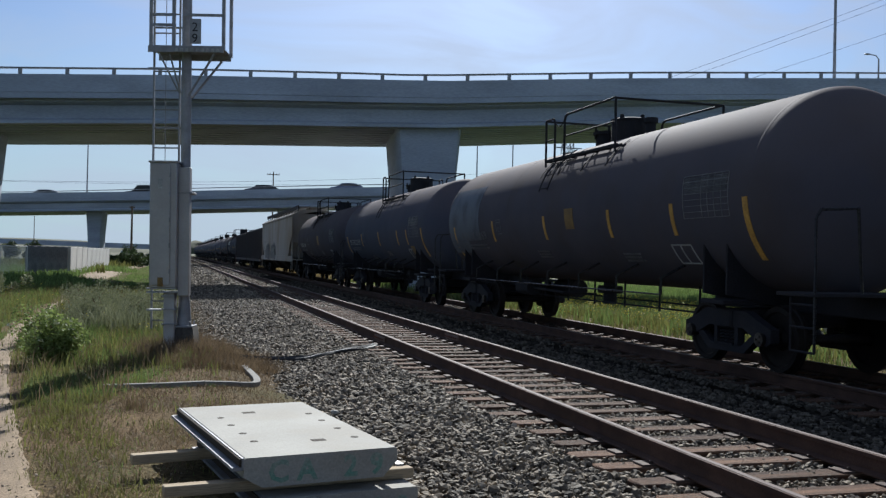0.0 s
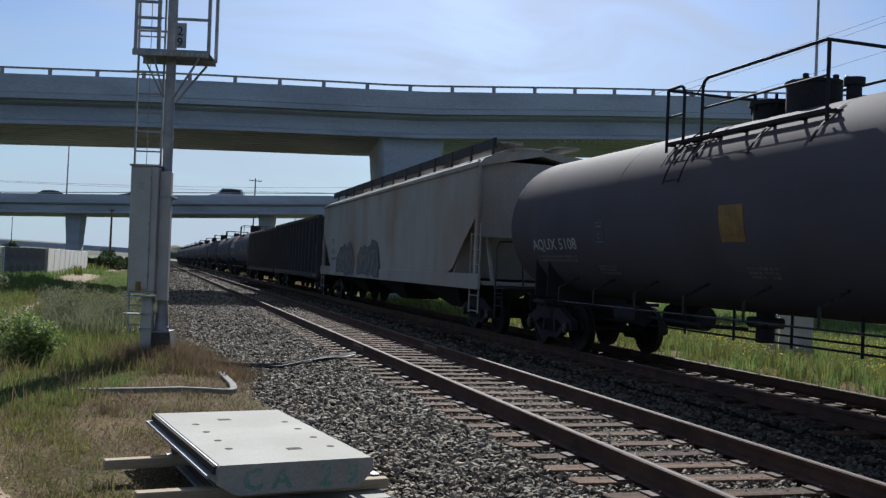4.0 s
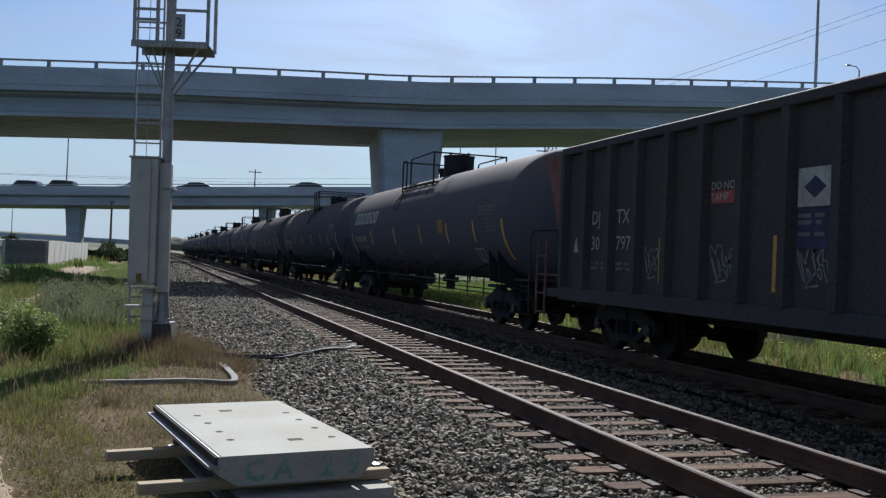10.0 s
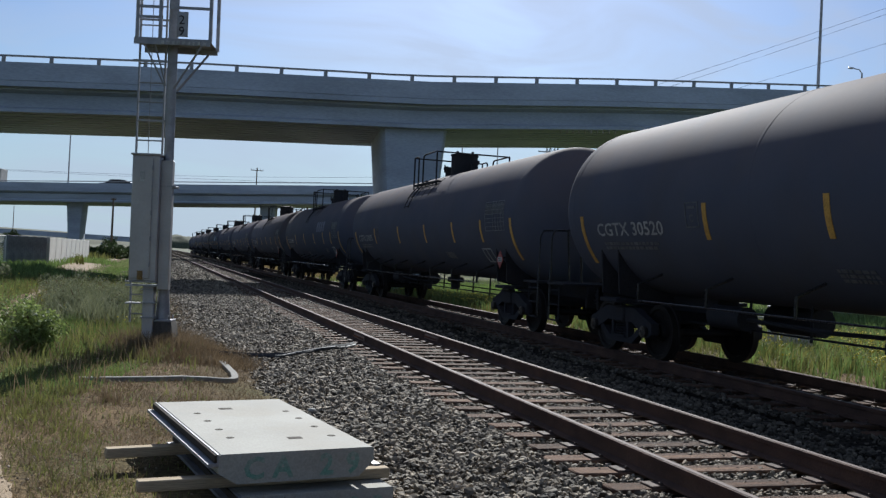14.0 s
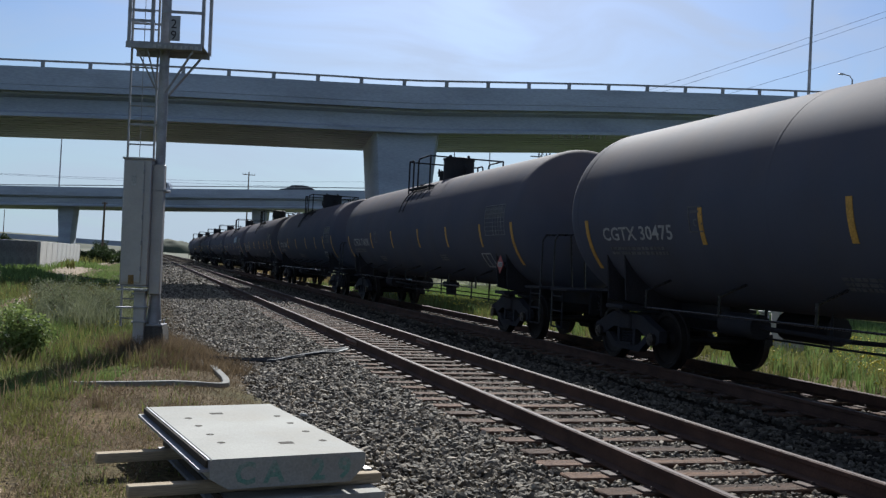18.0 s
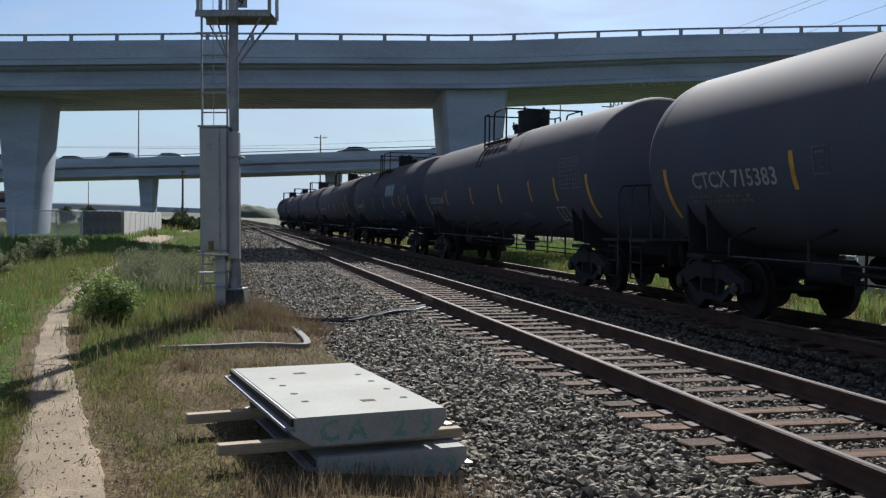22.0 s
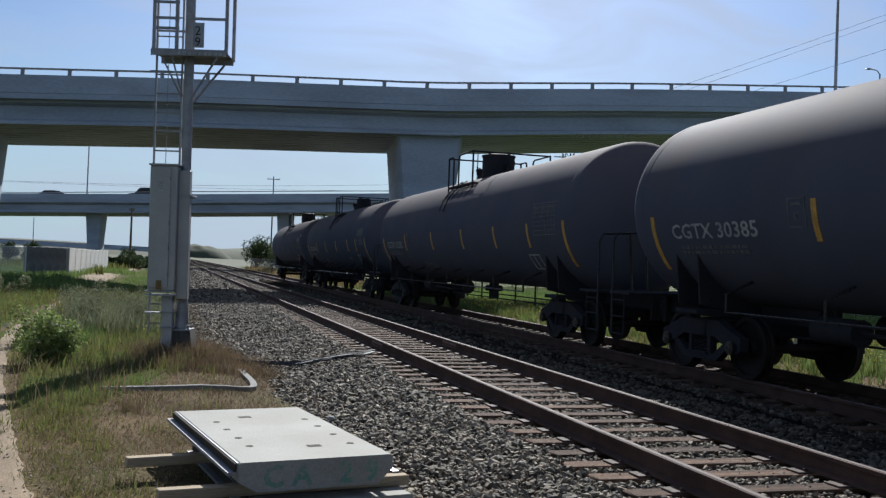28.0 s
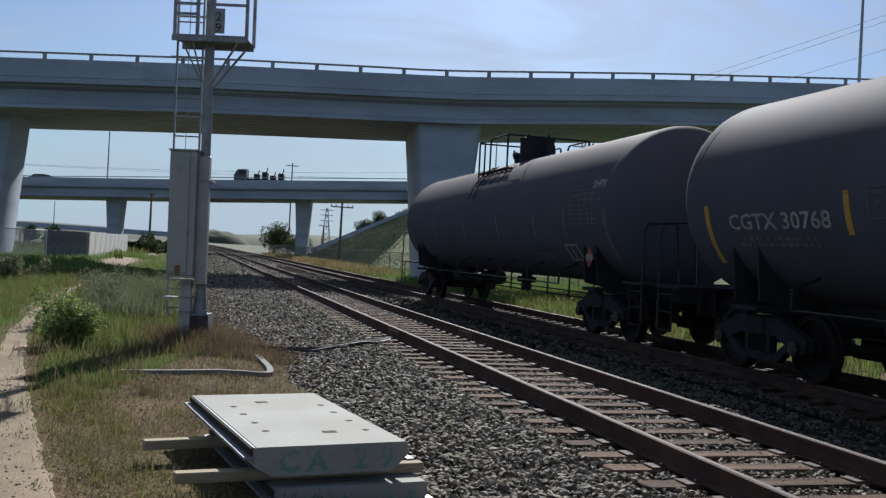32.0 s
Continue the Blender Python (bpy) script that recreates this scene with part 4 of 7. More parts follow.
    for dy in (-0.22, 0.22):
        g.tube([(-math.cos(radians(a)) * (r + 0.08), ly + dy, zc + math.sin(radians(a)) * (r + 0.08)) for a in range(16, 60, 6)], 0.013, 5)
    for a in range(18, 56, 12):
        x, z = -math.cos(radians(a)) * (r + 0.08), zc + math.sin(radians(a)) * (r + 0.08)
        g.tube([(x, ly - 0.22, z), (x, ly + 0.22, z)], 0.012, 5)
    part("ladder", g, M_FRAME, car, "curved side ladder")
    # markings
    for y, a0, a1, w, sl in spec.get("stripes", ()):
        part("reflective_strip", patch(r, zc, y - w / 2, y + w / 2, a0, a1, 6, sl), spec.get("strip", M_YELLOW), car, "faded pale strip" if "strip" in spec else "orange reflective strip")
    if spec.get("tail"):
        side_letters(car, "reporting_mark", "SHPX", 0.2, -half + 0.95, zc + 0.32, r - 0.01, zc, M_MARK, "small white car mark", 1.2)
        tagged(part("small_print", small_print(r - 0.01, zc, -half + 0.9, zc + 0.2, 0.4, 3, 0.06, 5), M_DULL, car), kind="stuff")
    if spec.get("mark"):
        dull = M_DULL if spec.get("dull") else M_MARK
        side_letters(car, "reporting_mark", spec["mark"], spec.get("size", 0.37) * 0.84, half - spec.get("mark_in", 1.15), zc - 0.53, r, zc, dull, "white stencilled car mark", spec.get("wide", 1.28))
        tagged(part("small_print", small_print(r, zc, half - 1.3, zc - 0.64, 1.7, 2, 0.045, spec["seed"]), M_DULL, car), kind="stuff")
        tagged(part("stencil_box", outline(r, zc, half - spec.get("box_in", 4.0), 0.34, -17, -3), M_DULL, car, "square pale stencilled outline"), kind="stuff")
        side_letters(car, "stencil_letter", "C", 0.15, half - spec.get("box_in", 4.0) - 0.12, zc - 0.36, r, zc, M_DULL)
    if spec.get("table", True):
        tagged(part("data_panel", table_lines(r, zc, -half + 1.95, 1.2, -14, 11), M_TABLE, car, "ruled panel of small stencilled test data"), kind="stuff")
        tagged(part("data_print", small_print(r, zc, -half + 1.9, zc + 0.25, 1.1, 12, 0.013, spec["seed"] + 2), M_DULL, car), kind="stuff")
    if spec.get("frame", True):
        f = Geo()
        y0 = -half + 2.6
        for a0, a1, ya, yb in ((-45, -44, y0, y0 - 0.6), (-31, -30, y0, y0 - 0.6), (-45, -30, y0, y0 - 0.03), (-45, -30, y0 - 0.57, y0 - 0.6), (-45, -30, y0 - 0.26, y0 - 0.29)):
            p = patch(r, zc, min(ya, yb), max(ya, yb), a0, a1, 3)
            f.add(p.v, p.f)
        part("placard_frame", f, M_WHITE, car, "empty white placard frame")
    if spec.get("placard"):
        yc, zq, xq = -half + 1.2, 1.55, -1.38
        q = part("placard", Geo().prism([(yc - 0.2, zq), (yc, zq - 0.2), (yc + 0.2, zq), (yc, zq + 0.2)], xq, xq + 0.012, "x"), M_RED, car, "red diamond hazard placard")
        part("placard_band", Geo().box(xq - 0.004, xq - 0.001, yc - 0.13, yc + 0.13, zq - 0.055, zq + 0.055), M_WHITE, q, "white number band")
        w = part("placard_number", lettering(spec["placard"], 0.11, M_FRAME), M_FRAME, q)
        w.matrix_basis = pose(xq - 0.006, yc + 0.125, zq - 0.04, 90, 0, -90)
        part("placard_bracket", Geo().tube([(xq + 0.02, yc, zq), (-1.2, yc, zc - 0.93)], 0.02, 5), M_FRAME, q)
    for k in range(spec.get("notes", 2)):
        y = rng.uniform(-half * 0.5, half * 0.5)
        tagged(part("stencil_note", small_print(r, zc, y, zc + rng.uniform(-1.0, -0.8), 0.6, 3, 0.035, spec["seed"] + 5 + k), M_DULL, car), kind="stuff")
    for y0, wide, a0, a1, m_, n_, lab in spec.get("blocks", ()):
        if m_ is M_BLUE:
            part("emblem_ground", patch(r - 0.004, zc, y0 - wide - 0.1, y0 + 0.1, a0 - 3, a1 + 3, 4, -0.1), M_FADED, car, "faded blue sprayed ground")
        for i in range(n_):
            ya = y0 - wide * i / n_
            yb = ya - wide / n_ * 0.7
            arcs = math.radians(a1 - a0) * r
            sl = -0.18 * arcs
            da = (a1 - a0) * 0.24
            ring = ((a0, a1, ya, ya - (ya - yb) * 0.3), (a0, a1, yb + (ya - yb) * 0.3, yb), (a0, a0 + da, ya, yb), (a1 - da, a1, ya, yb))
            for q0, q1, u0, u1 in ring if m_ is M_WHITE else ((a0, a1, ya, yb),):
                s0, s1 = sl * (q0 - a0) / (a1 - a0), sl * (q1 - q0) / (a1 - a0)
                part("emblem_block", patch(r + 0.001 * (i % 2), zc, u1 + s0, u0 + s0, q0, q1, 4, s1), m_, car, lab)
    for y0, y1, a0, a1, m_, lab in spec.get("patches", ()):
        part("paint_patch", patch(r, zc, y0, y1, a0, a1, 6), m_, car, lab)
    return car


# far knuckle of each car at the clip's start
KNUCKLE = [6.9, 25.13, 41.38, 57.89, 80.51, 96.95, 114.1, 133.75, 153.06, 172.76, 192.11, 212.18, 231.73, 251.05, 270.22, 290.33, 310.03, 329.44, 348.7]
CARS = []


def five(half, more=(), second=3.75, third=7.0, fourth=10.0):
    """The usual row of orange strips along a tank: taller at the ends."""
    return [(half - 0.6, -41, -7, 0.11, 0.0)] + [(half - d, -24, -4, 0.1, 0.0) for d in (second, third, fourth, 12.6) if d < 2 * half - 3] + [
        (half - 2 * half + 2.3, -24, -4, 0.1, 0.0), (-half + 0.35, -41, -4, 0.12, 0.0)] + list(more)


# how the top fittings of single cars differ
FITTINGS = {1: dict(far_end=-0.1, near_end=-1.2, mid=True, dome_y=-0.75, dome_r=0.37, dome_h=0.36), 2: dict(far_end=-0.42, near_end=-1.5, mid=True, dome_y=-0.9, dome_r=0.42, dome_h=0.4),
            3: dict(far_end=0.1, near_end=-1.4, mid=True, dome_y=-0.9, dome_r=0.38, dome_h=0.36), 7: dict(far_end=1.0, near_end=-0.3, dome_y=-0.35, manway_y=0.95), 8: dict(second=4.5, far_end=-1.05, near_end=-0.3, dome_y=-0.05, dome_r=0.31, dome_h=0.3, manway_y=-0.85, relief_y=-0.5),
            9: dict(dome_r=0.4), 10: dict(second=4.1, box_in=3.8, far_end=0.05, near_end=-0.5, dome_r=0.36, dome_y=-0.35), 11: dict(far_end=0.22, near_end=0.2, dome_y=-0.18), 12: dict(far_end=0.15, near_end=0.1, dome_y=-0.15),
            13: dict(far_end=0.1, near_end=0.1, dome_y=-0.12), 14: dict(far_end=0.1, near_end=-0.4, dome_r=0.34, dome_h=0.44, dome_y=0.35, manway_y=-1.0, relief_y=-0.7), 15: dict(second=4.5, far_end=0.32, near_end=0.0, dome_r=0.36, dome_h=0.44, dome_y=0.2, manway_y=-1.0, relief_y=-0.75),
            16: dict(far_end=0.12, near_end=0.05, dome_y=0.02), 17: dict(second=3.65, third=6.55, fourth=9.6, far_end=0.18, near_end=0.7, dome_r=0.34, dome_h=0.42, dome_y=-0.1, relief_y=0.42)}


def add_tank(k, mark, paint, label, tank, **more):
    pitch = KNUCKLE[k] - (KNUCKLE[k - 1] if k else KNUCKLE[0] - 16.3)
    half = (pitch - 2.6) / 2
    spec = dict(half=half, r=1.52, zc=2.56, paint=paint, mark=mark, label=label, tank=tank, seed=k * 11 + 3, pitch=pitch, stripes=five(half))
    spec.update(more)
    spec.update(FITTINGS.get(k, {}))
    if "second" in spec:
        spec["stripes"] = five(half, (), spec["second"], spec.get("third", 7.0), spec.get("fourth", 10.0))
    CARS.append((tank_car(spec), KNUCKLE[k] - spec["half"]))


# ---- loose stone ----
def big_mesh(name, verts, tris, material):
    me = bpy.data.meshes.new(name)
    me.vertices.add(len(verts))
    me.vertices.foreach_set("co", np.asarray(verts, dtype=np.float32).ravel())
    me.loops.add(tris.size)
    me.loops.foreach_set("vertex_index", tris.astype(np.int32).ravel())
    me.polygons.add(len(tris))
    me.polygons.foreach_set("loop_start", np.arange(0, tris.size, 3, dtype=np.int32))
    me.update(calc_edges=True)
    me.shade_flat()
    me.materials.append(material)
    return me


def icosahedron():
    p = (1 + 5 ** 0.5) / 2
    v = np.array([(-1, p, 0), (1, p, 0), (-1, -p, 0), (1, -p, 0), (0, -1, p), (0, 1, p), (0, -1, -p), (0, 1, -p), (p, 0, -1), (p, 0, 1), (-p, 0, -1), (-p, 0, 1)])
    f = np.array([(0, 11, 5), (0, 5, 1), (0, 1, 7), (0, 7, 10), (0, 10, 11), (1, 5, 9), (5, 11, 4), (11, 10, 2), (10, 7, 6), (7, 1, 8),
                  (3, 9, 4), (3, 4, 2), (3, 2, 6), (3, 6, 8), (3, 8, 9), (4, 9, 5), (2, 4, 11), (6, 2, 10), (8, 6, 7), (9, 8, 1)])
    return v / np.linalg.norm(v[0]), f


def turns(rng, n):
    q = rng.normal(size=(n, 4))
    q /= np.linalg.norm(q, axis=1)[:, None]
    w, x, y, z = q.T
    return np.stack([np.stack([1 - 2 * (y * y + z * z), 2 * (x * y - z * w), 2 * (x * z + y * w)], 1),
                     np.stack([2 * (x * y + z * w), 1 - 2 * (x * x + z * z), 2 * (y * z - x * w)], 1),
                     np.stack([2 * (x * z - y * w), 2 * (y * z + x * w), 1 - 2 * (x * x + y * y)], 1)], 1)


def stones(points, sizes, seed, name, label, material=M_STONE):
    """Sharp broken stones, each a dented and stretched solid turned at random."""
    rng = np.random.default_rng(seed)
    v0, f0 = icosahedron()
    n = len(points)
    v = v0[None] * rng.uniform(0.55, 1.35, (n, 12, 1)) * rng.uniform(0.45, 1.3, (n, 1, 3))
    v = np.einsum("nij,nkj->nki", turns(rng, n), v) * sizes[:, None, None]
    v[:, :, 2] *= 0.8
    v += points[:, None, :]
    f = f0[None] + (np.arange(n) * 12)[:, None, None]
    ob = part(name, big_mesh(name, v.reshape(-1, 3), f.reshape(-1, 3), material), material)
    return tagged(ob, label, "ballast", kind="stuff")


def scatter_bed(zones, seed):
    rng = random.Random(seed)
    pts, sz = [], []
    for x0, x1, y0, y1, per, r0, r1, lift in zones:
        for _ in range(int((x1 - x0) * (y1 - y0) * per)):
            x, y = rng.uniform(x0, x1), rng.uniform(y0, y1)
            if x < bed_left(y) + 0.25 * rng.random() ** 2 - (0.5 if rng.random() < 0.08 else 0):
                continue
            if not bed_left(y) - 0.6 < x < 12.2:
                continue
            skip = False
            for xc, ties in TIE_Y.items():
                if abs(x - xc) < 1.31 and rng.random() < (0.6 if abs(x - xc) < 0.66 else 0.92):
                    k = min(len(ties) - 1, max(0, int((y + 24) / 0.525)))
                    if any(abs(y - t) < 0.125 for t in ties[max(0, k - 3):k + 4]):
                        skip = True
                if abs(abs(x - xc) - GAUGE / 2) < 0.09:
                    skip = True
            if skip:
                continue
            r = rng.uniform(r0, r1)
            pts.append((x, y, bed_z(x, y) + lift + r * rng.uniform(-0.1, 0.8)))
            sz.append(r)
    return np.array(pts), np.array(sz)


P, S = scatter_bed([(0.6, 3.4, 3.0, 11.0, 950, 0.019, 0.042, 0.0), (0.4, 3.5, 11.0, 22.0, 640, 0.02, 0.042, 0.0), (0.8, 3.4, -12, 3.0, 140, 0.03, 0.055, 0.0), (0.2, 3.6, 22.0, 40.0, 330, 0.026, 0.048, 0.0),
                    (0.2, 3.6, 40.0, 75.0, 60, 0.05, 0.09, 0.0), (0.2, 7.4, 75.0, 150.0, 14, 0.07, 0.13, -0.03)], 1)
stones(P, S, 1, "ballast_shoulder", "loose grey crushed stone along the main track")
P, S = scatter_bed([(3.4, 6.1, 2.6, 13.0, 700, 0.016, 0.034, 0.012), (3.4, 6.1, 13.0, 30.0, 300, 0.02, 0.04, 0.0), (3.4, 6.1, -12, 2.6, 100, 0.03, 0.05, 0.0), (3.4, 6.1, 30.0, 75.0, 60, 0.04, 0.07, 0.0)], 2)
stones(P, S, 2, "ballast_between_rails", "crushed stone packed between the ties of the main track")
P, S = scatter_bed([(6.1, 7.6, 4.0, 16.0, 330, 0.02, 0.042, 0.01), (6.1, 7.6, 16.0, 60.0, 75, 0.035, 0.06, 0.01), (7.6, 10.4, 7.0, 22.0, 160, 0.022, 0.045, 0.0),
                    (7.6, 10.4, 22.0, 60.0, 45, 0.035, 0.06, 0.0), (10.4, 12.2, 8.0, 30.0, 130, 0.025, 0.045, 0.0), (10.4, 12.2, 30.0, 70.0, 40, 0.04, 0.07, 0.0)], 3)
stones(P, S, 3, "ballast_siding", "crushed stone round the second track, train shade put into its colour", M_STONE_SHADE)

# ---- grass ----
M_GRASS = mat("green_grass", (0.15, 0.212, 0.064), (0.108, 0.158, 0.046), 0.7, scale=0.4, fine=6, bump=0, grain=0.15, island=0.35, trans=0.35)
M_WEED = mat("yellow_green_weeds", (0.162, 0.162, 0.0507), (0.113, 0.119, 0.0358), 0.7, scale=0.5, fine=6, bump=0, grain=0.15, island=0.35, trans=0.35)
M_DRY = mat("dry_grass", (0.195, 0.143, 0.0863), (0.12, 0.0863, 0.051), 0.8, scale=0.7, fine=6, bump=0, grain=0.15, island=0.35, trans=0.25)
M_SAGE = mat("grey_green_leaves", (0.197, 0.205, 0.118), (0.142, 0.158, 0.0827), 0.8, scale=0.8, fine=8, bump=0, grain=0.15, island=0.3, trans=0.25)
M_LEAF = mat("shiny_green_leaves", (0.2, 0.25, 0.08), (0.14, 0.18, 0.055), 0.6, scale=2, fine=10, bump=0, grain=0.1, island=0.35, trans=0.3)
M_BLOOM = mat("yellow_blossom", (0.62, 0.5, 0.05), (0.5, 0.42, 0.06), 0.6, scale=2, fine=10, bump=0, island=0.2)
M_PETAL = mat("cream_blossom", (0.62, 0.6, 0.42), (0.5, 0.5, 0.36), 0.6, scale=2, fine=10, bump=0)
M_STEM = mat("brown_stem", (0.14, 0.1, 0.06), rough=0.8)
M_TREE = mat("tree_leaves", (0.054, 0.0765, 0.027), (0.036, 0.054, 0.0198), 0.7, scale=0.3, fine=4, bump=0, island=0.4, trans=0.2)


def path_x(y):
    pts = ((1.0, -0.35), (5.65, -0.84), (8.9, -1.45), (10.9, -1.83), (13, -2.16), (16, -2.57), (20.8, -2.95), (26.5, -3.2), (41, -3.5), (50, -3.7), (57, -4.1), (64, -4.2), (76, -3.8), (95, -3.5), (110, -3.4))
    if y < 1:
        return -0.35 + 0.03 * (1 - y)
    for (y0, x0), (y1, x1) in zip(pts, pts[1:]):
        if y <= y1:
            return x0 + (x1 - x0) * (y - y0) / (y1 - y0)
    return -3.4


def blades(points, heights, widths, seed, name, label, material, category="grass", lean=0.45):
    """Bent tapering blades, three triangles each."""
    rng = np.random.default_rng(seed)
    n = len(points)
    a, b = rng.uniform(0, 2 * np.pi, n), rng.uniform(0, 2 * np.pi, n)
    k = rng.uniform(0.05, lean, n) * heights
    w = np.stack([np.cos(a), np.sin(a), np.zeros(n)], 1) * widths[:, None] * 0.5
    d = np.stack([np.cos(b), np.sin(b), np.zeros(n)], 1) * k[:, None]
    up = np.array([0, 0, 1.0])[None] * heights[:, None]
    mid = points + d * 0.3 + up * 0.55
    tip = points + d + up * rng.uniform(0.85, 1.0, n)[:, None]
    v = np.stack([points - w, points + w, mid - w * 0.7, mid + w * 0.7, tip], 1)
    f = np.array([(0, 1, 3), (0, 3, 2), (2, 3, 4)])[None] + (np.arange(n) * 5)[:, None, None]
    ob = part(name, big_mesh(name, v.reshape(-1, 3), f.reshape(-1, 3), material), material)
    return tagged(ob, label, category, kind="stuff")


def sow(count, x0, x1, y0, y1, keep, seed):
    """Random ground points in tufts; keep(x, y) is the chance that a blade grows there."""
    rng = random.Random(seed)
    out = []
    while len(out) < count:
        cx, cy = rng.uniform(x0, x1), rng.uniform(y0, y1)
        c = keep(cx, cy)
        if rng.random() > c:
            continue
        spread_ = 0.05 + 0.004 * cy
        for _ in range(rng.randint(4, 9)):
            x, y = cx + rng.gauss(0, spread_), cy + rng.gauss(0, spread_)
            out.append((x, y, ground_z(x, y) - 0.02))
    return np.array(out[:count])


def lush(x, y):
    n = 0.5 + 0.5 * noise.noise((x * 0.35, y * 0.35, 4.0))
    d = abs(x - path_x(y))
    wide = 0.34 if y < 7 else 0.22 if y < 45 else 0.5 if y < 52 else 1.15 if y < 68 else 0.5
    if d < wide:
        return 0.02
    edge = min(1, (d - wide) / 0.12)
    if x < path_x(y):
        return edge * (0.75 + 0.25 * n)
    # the far side of the path: green only beyond the bare patch round the panels
    limit = 0.05 - 0.2 * noise.noise((y * 0.5, 1, 2)) if y > 15.6 else (path_x(y) + 0.9 + 0.25 * noise.noise((y * 0.9, 3, 5)) if y < 10.5 else -0.75 + 0.28 * (y - 10.5))
    if x > limit:
        return 0.03 if y < 15.6 else 0.0
    return edge * (0.5 + 0.4 * n) * (0.35 if y < 9 else 0.8 if y < 11 else 1)


def meadow(name, label, left, right, y0, y1, material, seed):
    """Turf with a ragged edge, lying just over the soil."""
    rng, vs, n = random.Random(seed), [], 14
    ys_ = [y0]
    while ys_[-1] < y1:
        ys_.append(ys_[-1] + 0.1 + 0.012 * abs(ys_[-1]))
    for y in ys_:
        a, b = left(y) + 0.16 * noise.noise((y * 1.6, 1, seed)) + rng.uniform(-0.03, 0.03), right(y) + 0.16 * noise.noise((y * 1.6, 5, seed)) + rng.uniform(-0.03, 0.03)
        for i in range(n + 1):
            u = i / n
            x = a + (b - a) * (1 - (1 - u) ** 2.2)
            vs.append((x, y, ground_z(x, y) + (0.014 if 0 < i < n else -0.03)))
    ob = part(name, mesh_of(name, Geo().add(vs, [(j * (n + 1) + i, j * (n + 1) + i + 1, (j + 1) * (n + 1) + i + 1, (j + 1) * (n + 1) + i)
                                                  for j in range(len(ys_) - 1) for i in range(n)]), material, fix=False), material)
    tagged(ob, label, "turf", kind="structure")


M_TURF = mat("turf", (0.07, 0.095, 0.032), (0.085, 0.09, 0.04), 0.95, spec=0.0, scale=0.7, fine=18, bump=1.0, depth=0.06, grain=0.5)
meadow("turf_left", "green turf beyond the footpath", lambda y: -70 - abs(y), lambda y: path_x(y) - (0.27 if y < 7 else 0.2 if y < 48 else 0.5 if y < 53 else 1.1 if y < 68 else 0.5), -40, 200, M_TURF, 1)
meadow("turf_middle", "green turf between path and ballast", lambda y: path_x(y) + (0.22 if y < 48 else 0.5 if y < 53 else 1.1 if y < 68 else 0.5),
       lambda y: -0.85 + 0.28 * (y - 10.5) if y < 15.6 else 0.2, 10.5, 400, M_TURF, 2)
meadow("turf_right", "green turf beyond the second track", lambda y: 12.2, lambda y: 120.0, -40, 200, M_TURF, 3)
rg = np.random.default_rng(5)


def patchy(points):
    """Taller and lower patches of growth."""
    return np.array([0.75 + 0.75 * noise.noise((x * 0.9, y * 0.55, 6.6)) + 0.45 * noise.noise((x * 2.7, y * 1.9, 1.4)) for x, y, _ in points]).clip(0.3, 1.7) * np.array([min(1.0, max(0.35, abs(x - path_x(y)) / 0.9)) for x, y, _ in points])


p = sow(230000, -9, 0.6, 4.5, 20, lush, 11)
blades(p, rg.uniform(0.06, 0.22, len(p)) * np.clip(0.11 * p[:, 1] - 0.5, 0.4, 1.35) * np.where(p[:, 0] > -1.2, 0.75, 1.0) * patchy(p), rg.uniform(0.005, 0.012, len(p)), 6, "meadow_grass", "green grass beside the footpath", M_GRASS)
p = sow(90000, -26, 0.6, 20, 62, lush, 12)
blades(p, rg.uniform(0.08, 0.34, len(p)) * patchy(p), rg.uniform(0.012, 0.026, len(p)), 7, "meadow_grass", "green grass beside the footpath", M_GRASS)
p = sow(30000, -9, 0.6, 8, 40, lambda x, y: lush(x, y) * (1 if x > path_x(y) else 0.25), 13)
blades(p, rg.uniform(0.1, 0.3, len(p)) * np.clip(0.08 * p[:, 1] - 0.2, 0.5, 1.3), rg.uniform(0.008, 0.018, len(p)), 8, "seeding_weeds", "yellow-green seeding weeds in the meadow", M_WEED)
p = sow(9000, -60, -3, 62, 150, lambda x, y: 0.6, 14)
blades(p, rg.uniform(0.3, 0.8, len(p)), rg.uniform(0.06, 0.16, len(p)), 9, "far_grass", "rough grass in the distance", M_WEED)


def parched(x, y):
    if abs(x - path_x(y)) < 0.3 or x > bed_left(y) + 0.15:
        return 0.0
    if 0.1 < x < 1.5 and 5.7 < y < 8.2:
        return 0.0
    return 0.5 + 0.5 * noise.noise((x * 1.1, y * 1.1, 8.0))


p = sow(30000, -1.4, 1.5, 4.4, 15.5, parched, 15)
blades(p, rg.uniform(0.02, 0.09, len(p)), rg.uniform(0.004, 0.01, len(p)), 10, "dry_grass", "short dry grass and straw on bare soil", M_DRY, lean=1.6)
p = sow(17000, 0.1, 1.6, 13.5, 34, lambda x, y: 0.0 if x > bed_left(y) + 0.45 else 0.55 + 0.6 * noise.noise((x * 2, y, 3.0)), 37)
blades(p, rg.uniform(0.04, 0.22, len(p)), rg.uniform(0.008, 0.016, len(p)), 37, "dry_grass", "brown dry weeds at the foot of the ballast", M_DRY, lean=1.0)
p = sow(6000, -0.6, 1.0, 13.8, 17.6, lambda x, y: 1.0, 16)
blades(p, rg.uniform(0.05, 0.28, len(p)), rg.uniform(0.005, 0.011, len(p)), 11, "dry_grass", "tall brown dry grass round the mast base", M_DRY)
p = sow(2600, -0.35, 0.75, 14.55, 15.5, lambda x, y: 1.0, 38)
